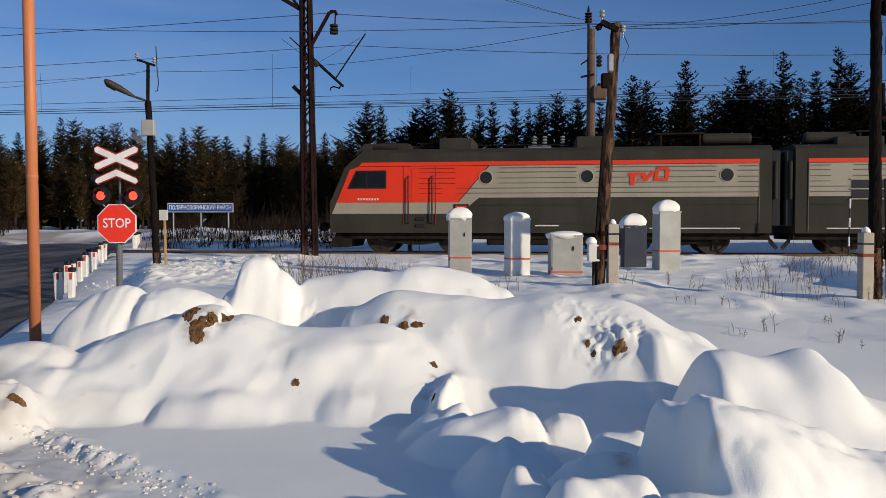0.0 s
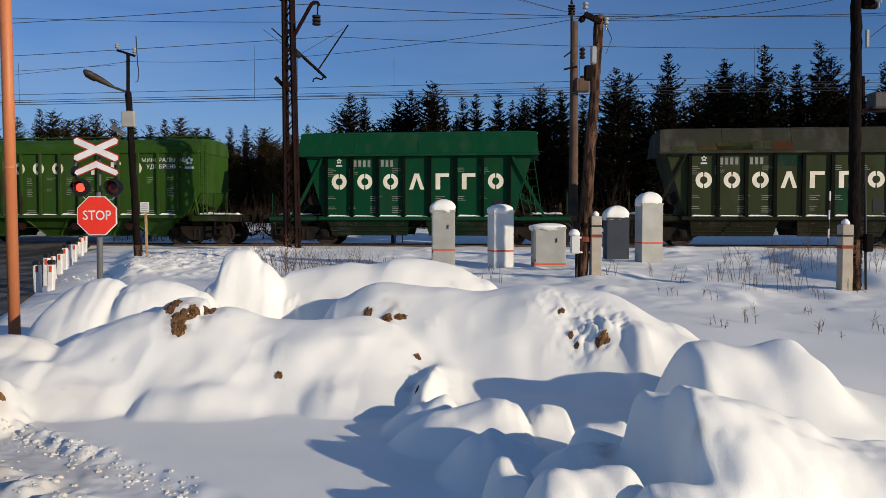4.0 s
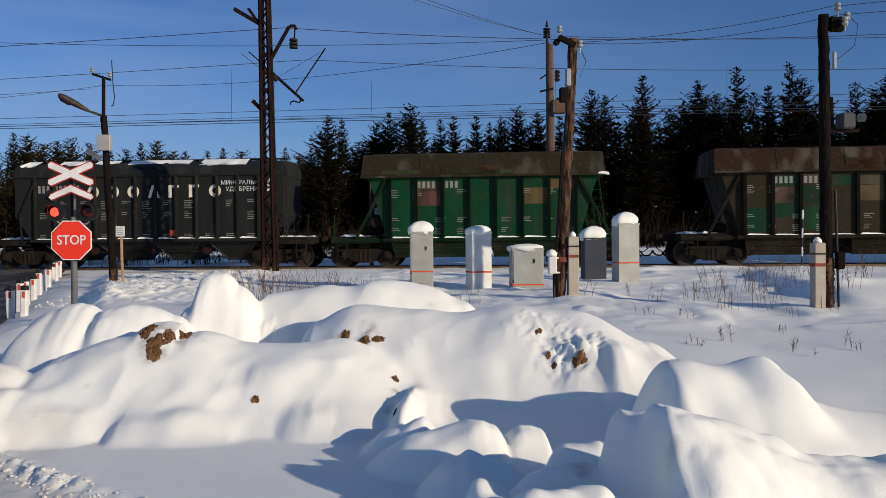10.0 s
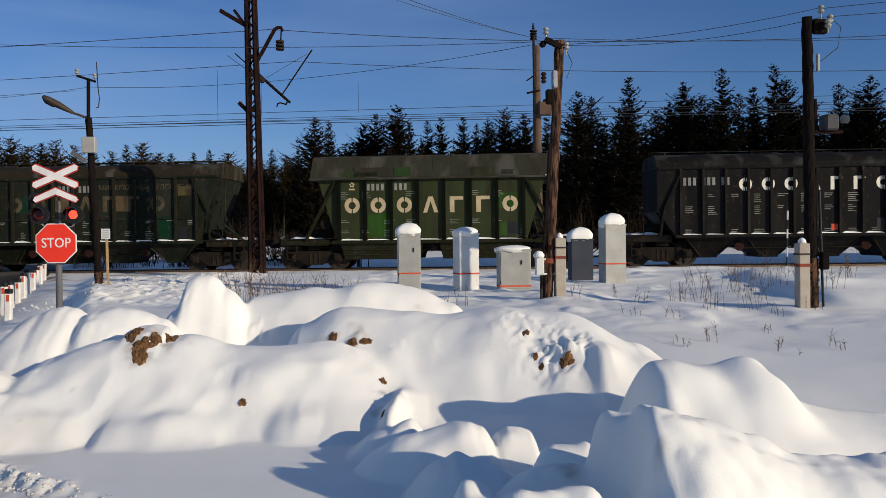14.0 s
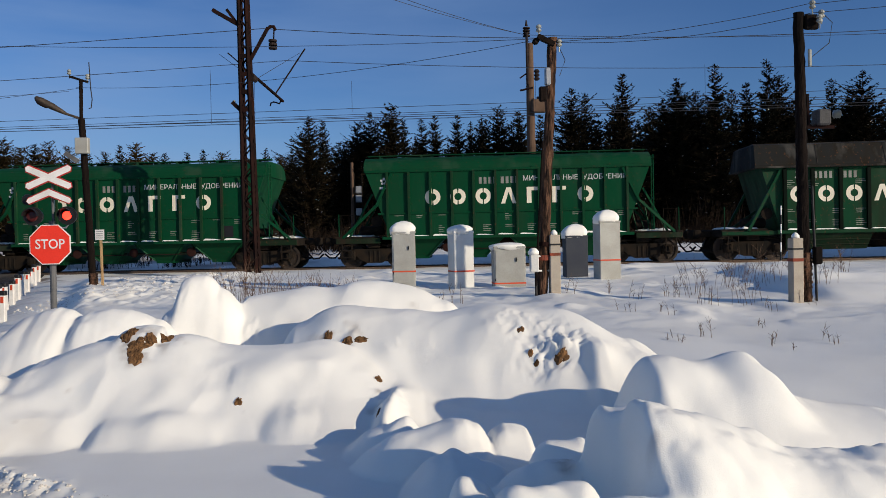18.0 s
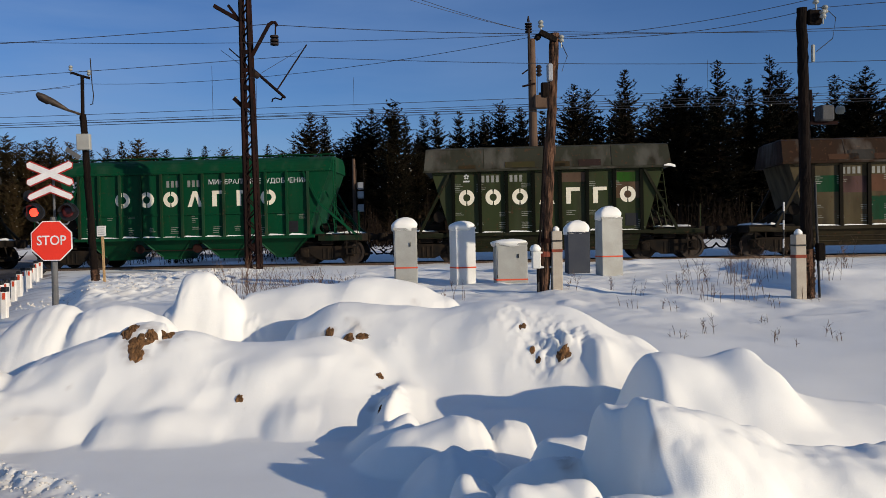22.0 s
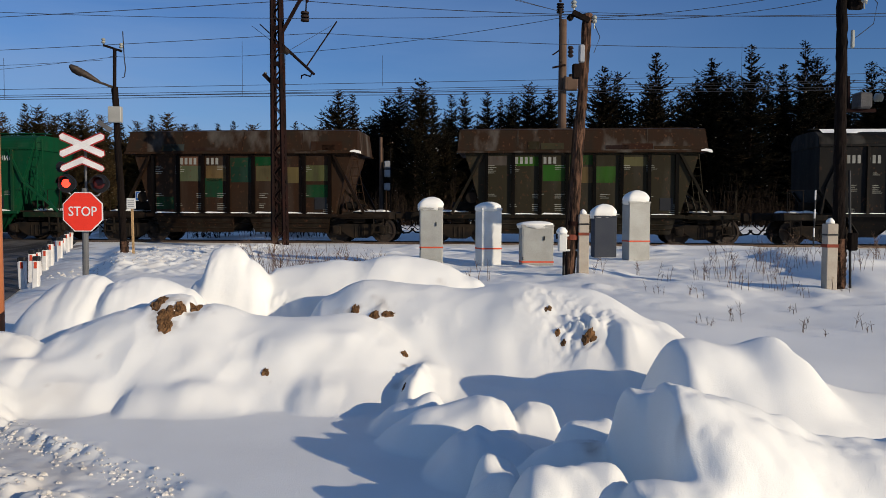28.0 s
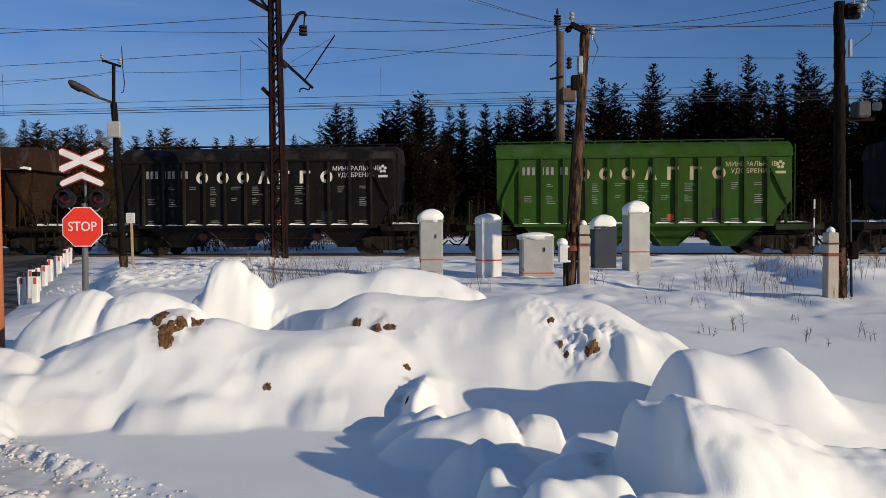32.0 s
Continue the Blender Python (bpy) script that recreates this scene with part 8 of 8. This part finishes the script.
def earth_patch(x, y, rx, ry, seed):
    """A ragged patch of bare frozen earth bedded in the snow, following its slope."""
    rng = random.Random(seed)
    n, rings, z0 = 22, 6, ground_z(x, y)
    out = [rng.uniform(0.55, 1.15) for k in range(n)]
    out = [(out[k] * 2 + out[k - 1]) / 3 for k in range(n)]
    s, v, f = Shape(), [], []
    for j in range(rings + 1):
        q = (j + 0.15) / rings
        for k in range(n):
            a = 2 * math.pi * k / n
            px, py = x + rx * q * out[k] * math.cos(a), y + ry * q * out[k] * math.sin(a)
            lift = 0.010 * (1 - q ** 4) + rng.uniform(-0.008, 0.012) * (j < rings) - 0.02 * (j == rings)
            v.append((px - x, py - y, ground_z(px, py) - z0 + lift))
    for j in range(rings):
        f += [(j * n + k, j * n + (k + 1) % n, (j + 1) * n + (k + 1) % n, (j + 1) * n + k) for k in range(n)]
    f.append(tuple(range(n - 1, -1, -1)))
    s.add(v, [tuple(reversed(q)) for q in f])
    ob = new("earth_patch", s.mesh("earth_patch", DIRT))
    ob.matrix_basis = pose(x, y, z0)
    tagged(ob, "patch of bare brown frozen earth showing through the snow", "earth", "earth patches in the snow")


def clod(x, y, rx, rz, lift=0.0, seed=1, dig=0.55):
    z = ground_z(x, y)
    ob = new("earth_clod", lump(seed, rx * 0.9, rx * 0.6, rz * 0.8, 0.42, 7, 10).mesh("earth_clod", DIRT))
    ob.matrix_basis = pose(x, y, z + lift - rz * dig, 12, 8, seed * 40)
    tagged(ob, "lump of brown frozen earth sticking out of the snow", "earth clod", "earth clods in the snow")


earth_patch(-2.573, 8.152, 0.107, 0.161, 1)
clod(-2.596, 8.158, 0.033, 0.031, seed=1)
clod(-2.585, 8.165, 0.033, 0.031, seed=2)
earth_patch(-2.432, 7.948, 0.135, 0.145, 2)
clod(-2.418, 7.898, 0.036, 0.034, seed=4)
clod(-2.485, 7.987, 0.036, 0.034, seed=5)
earth_patch(-2.396, 7.792, 0.090, 0.110, 3)
clod(-2.414, 7.769, 0.031, 0.029, seed=7)
clod(-2.360, 7.789, 0.031, 0.029, seed=8)
earth_patch(-2.333, 8.052, 0.093, 0.106, 4)
clod(-2.308, 8.050, 0.031, 0.029, seed=10)
clod(-2.322, 8.022, 0.031, 0.029, seed=11)
earth_patch(-2.202, 8.136, 0.075, 0.113, 5)
clod(-2.194, 8.169, 0.029, 0.028, seed=13)
clod(-2.201, 8.158, 0.029, 0.028, seed=14)
earth_patch(-0.639, 8.532, 0.053, 0.079, 6)
earth_patch(-0.434, 8.400, 0.091, 0.095, 7)
clod(-0.422, 8.367, 0.031, 0.029, seed=19)
clod(-0.416, 8.407, 0.031, 0.029, seed=20)
earth_patch(-0.287, 8.400, 0.097, 0.044, 8)
clod(-0.302, 8.383, 0.032, 0.030, seed=22)
clod(-0.258, 8.399, 0.032, 0.030, seed=23)
earth_patch(-1.357, 7.296, 0.045, 0.048, 9)
earth_patch(-0.101, 7.728, 0.042, 0.063, 10)
earth_patch(-0.102, 7.028, 0.027, 0.041, 11)
earth_patch(-3.523, 6.576, 0.102, 0.042, 12)
clod(-3.505, 6.589, 0.032, 0.030, seed=34)
clod(-3.505, 6.590, 0.032, 0.030, seed=35)
earth_patch(1.677, 7.720, 0.095, 0.062, 13)
clod(1.669, 7.735, 0.031, 0.030, seed=37)
clod(1.673, 7.741, 0.031, 0.030, seed=38)
earth_patch(1.403, 7.860, 0.036, 0.030, 14)
earth_patch(1.443, 7.768, 0.030, 0.030, 15)
earth_patch(1.353, 8.132, 0.057, 0.031, 16)


def shrub(x, y, n, h, spread, seed, label="bare brown shrub stems standing in the snow"):
    rng, s = random.Random(seed), Shape()
    for k in range(n):
        bx, by = rng.uniform(-spread, spread), rng.uniform(-0.25, 0.25)
        z0 = ground_z(x + bx, y + by) - ground_z(x, y)
        hh = h * rng.uniform(0.5, 1.1)
        lx, ly = rng.uniform(-0.35, 0.35) * hh, rng.uniform(-0.2, 0.2) * hh
        p = [(bx, by, z0 - 0.06), (bx + lx * 0.4, by + ly * 0.4, z0 + hh * 0.5), (bx + lx, by + ly, z0 + hh)]
        s.tube(p[0], p[1], 0.0042, 0.003, 4).tube(p[1], p[2], 0.003, 0.0012, 4)
        for j in range(rng.randint(2, 5)):
            q = rng.uniform(0.35, 0.8)
            a = Vector(p[0]).lerp(Vector(p[2]), q)
            s.tube(a, a + Vector((rng.uniform(-0.22, 0.22) * hh, rng.uniform(-0.1, 0.1), rng.uniform(0.12, 0.3) * hh)), 0.0035, 0.0015, 3)
    ob = new("shrub", s.mesh("shrub", TWIG))
    ob.matrix_basis = pose(x, y, ground_z(x, y))
    tagged(ob, label, "shrub", "bare shrubs")


for k in range(9):
    shrub(-3.0 + 0.28 * k, 15.0 + 0.7 * math.sin(k * 1.9), 15, 0.84 - 0.03 * k, 0.30, 40 + k)
for k, (px, y, h) in enumerate(((1310, 14.2, 0.45), (1340, 15.6, 0.75), (1365, 13.0, 0.55), (1390, 16.4, 0.9), (1425, 16.0, 0.9), (1455, 16.8, 0.8), (1440, 13.6, 0.5), (1290, 12.2, 0.28), (1368, 10.2, 0.30),
                                (1500, 16.2, 0.7), (1540, 17.0, 0.7), (1580, 14.5, 0.5), (1620, 16.0, 0.7), (1230, 14.8, 0.35), (1180, 16.2, 0.35), (1300, 10.0, 0.12), (1465, 11.2, 0.14), (1495, 9.6, 0.18), (1555, 13.1, 0.22),
                                (1600, 9.8, 0.22), (1110, 15.4, 0.4), (905, 15.0, 0.4), (880, 14.2, 0.35), (1215, 12.6, 0.2), (1480, 12.8, 0.25))):
    shrub((px - 784) / 1423.5 * y, y, 9 if h > 0.4 else 4, h, 0.28 if h > 0.4 else 0.1, 90 + k)


def snow_crumbs():
    """Loose lumps of snow on the scraped shoulder of the road and on the broken bank."""
    rng = random.Random(12)
    s = Shape()
    for k in range(430):
        go = rng.uniform(0.45, 2.9)
        off = rng.gauss(-0.05, 0.07) if k < 300 else rng.gauss(-0.62, 0.13)
        x, y = -3.74 + 0.797 * go + 0.604 * off, 6.80 - 0.604 * go + 0.797 * off
        r = (0.003 + abs(rng.gauss(0, 0.007))) * (1.0 if k < 300 else 1.5)
        z = ground_z(x, y)
        o = lump(k, r * 1.2, r, r * 0.8, 0.3, 4, 6)
        n = len(s.v)
        s.v += [(px + x, py + y, pz + z) for px, py, pz in o.v]
        s.f += [tuple(i + n for i in face) for face in o.f]
    for k in range(900):
        x, y = rng.uniform(-8.4, -4.2), rng.uniform(17.5, 26.0)
        if x < float(road_x(across(x, y))) + ROAD_HALF + 0.3:
            continue
        r = 0.007 + abs(rng.gauss(0, 0.011))
        z = ground_z(x, y)
        o = lump(1000 + k, r * 1.3, r, r * 0.8, 0.3, 4, 6)
        n = len(s.v)
        s.v += [(px + x, py + y, pz + z) for px, py, pz in o.v]
        s.f += [tuple(i + n for i in face) for face in o.f]
    tagged(new("snow_crumbs", s.mesh("snow_crumbs", SNOW_GREY)), "loose crumbs of ploughed snow", "snow", kind="stuff")


snow_crumbs()


def motions():
    """The train rolls by; its wheels turn while it passes."""
    for thing_ob, x0 in TRAIN:
        walk(thing_ob, [(t, track_pose(x0 - run(t))) for t in range(0, 33, 4)])
        pass_time = min(max((x0 - 2.0) / (SPEED + GAIN * x0 / SPEED / 2), 0.0), 32.0)
        first, last = max(0, int((pass_time - 1.35) * FPS)), min(32 * FPS, int((pass_time + 1.35) * FPS))
        for o in thing_ob.children:
            if o.name.split(".")[0] != "wheelset":
                continue
            x, _, z = o.matrix_basis.translation
            turn = lambda k: pose(x, 0, z, 0, -math.degrees(run(k / FPS) / math.cos(math.atan(TRACK_M)) / z) % 360, 0)
            rows = [(k / FPS, turn(k)) for k in range(first, last + 1)]
            if first > 0:
                rows.insert(0, (0, turn(first)))
            if last < 32 * FPS:
                rows.append((32, turn(last)))
            walk(o, rows)
    # the crossing's two lamps flash by turns: each added shutter swings aside on its hinge for half of a 1.487 s cycle,
    # in place of switching
    for k, (sh, lx, lz) in enumerate(ADDED_SHUTTERS):
        shut, wide = pose(lx, -0.095, lz), pose(lx - 0.068, -0.190, lz, 0, 0, -68)
        rows = []
        for n in range(-1, 23):
            on, off = ((0.81, 1.53), (0.0, 0.70))[k]
            for t, m in ((on - 0.05, shut), (on, wide), (off, wide), (off + 0.05, shut)):
                rows.append((1.487 * n + t, m))
        rows = [r for r in rows if 0 < r[0] < 32]
        walk(sh, [(0.0, wide)] + rows + [(32.0, shut)])


motions()
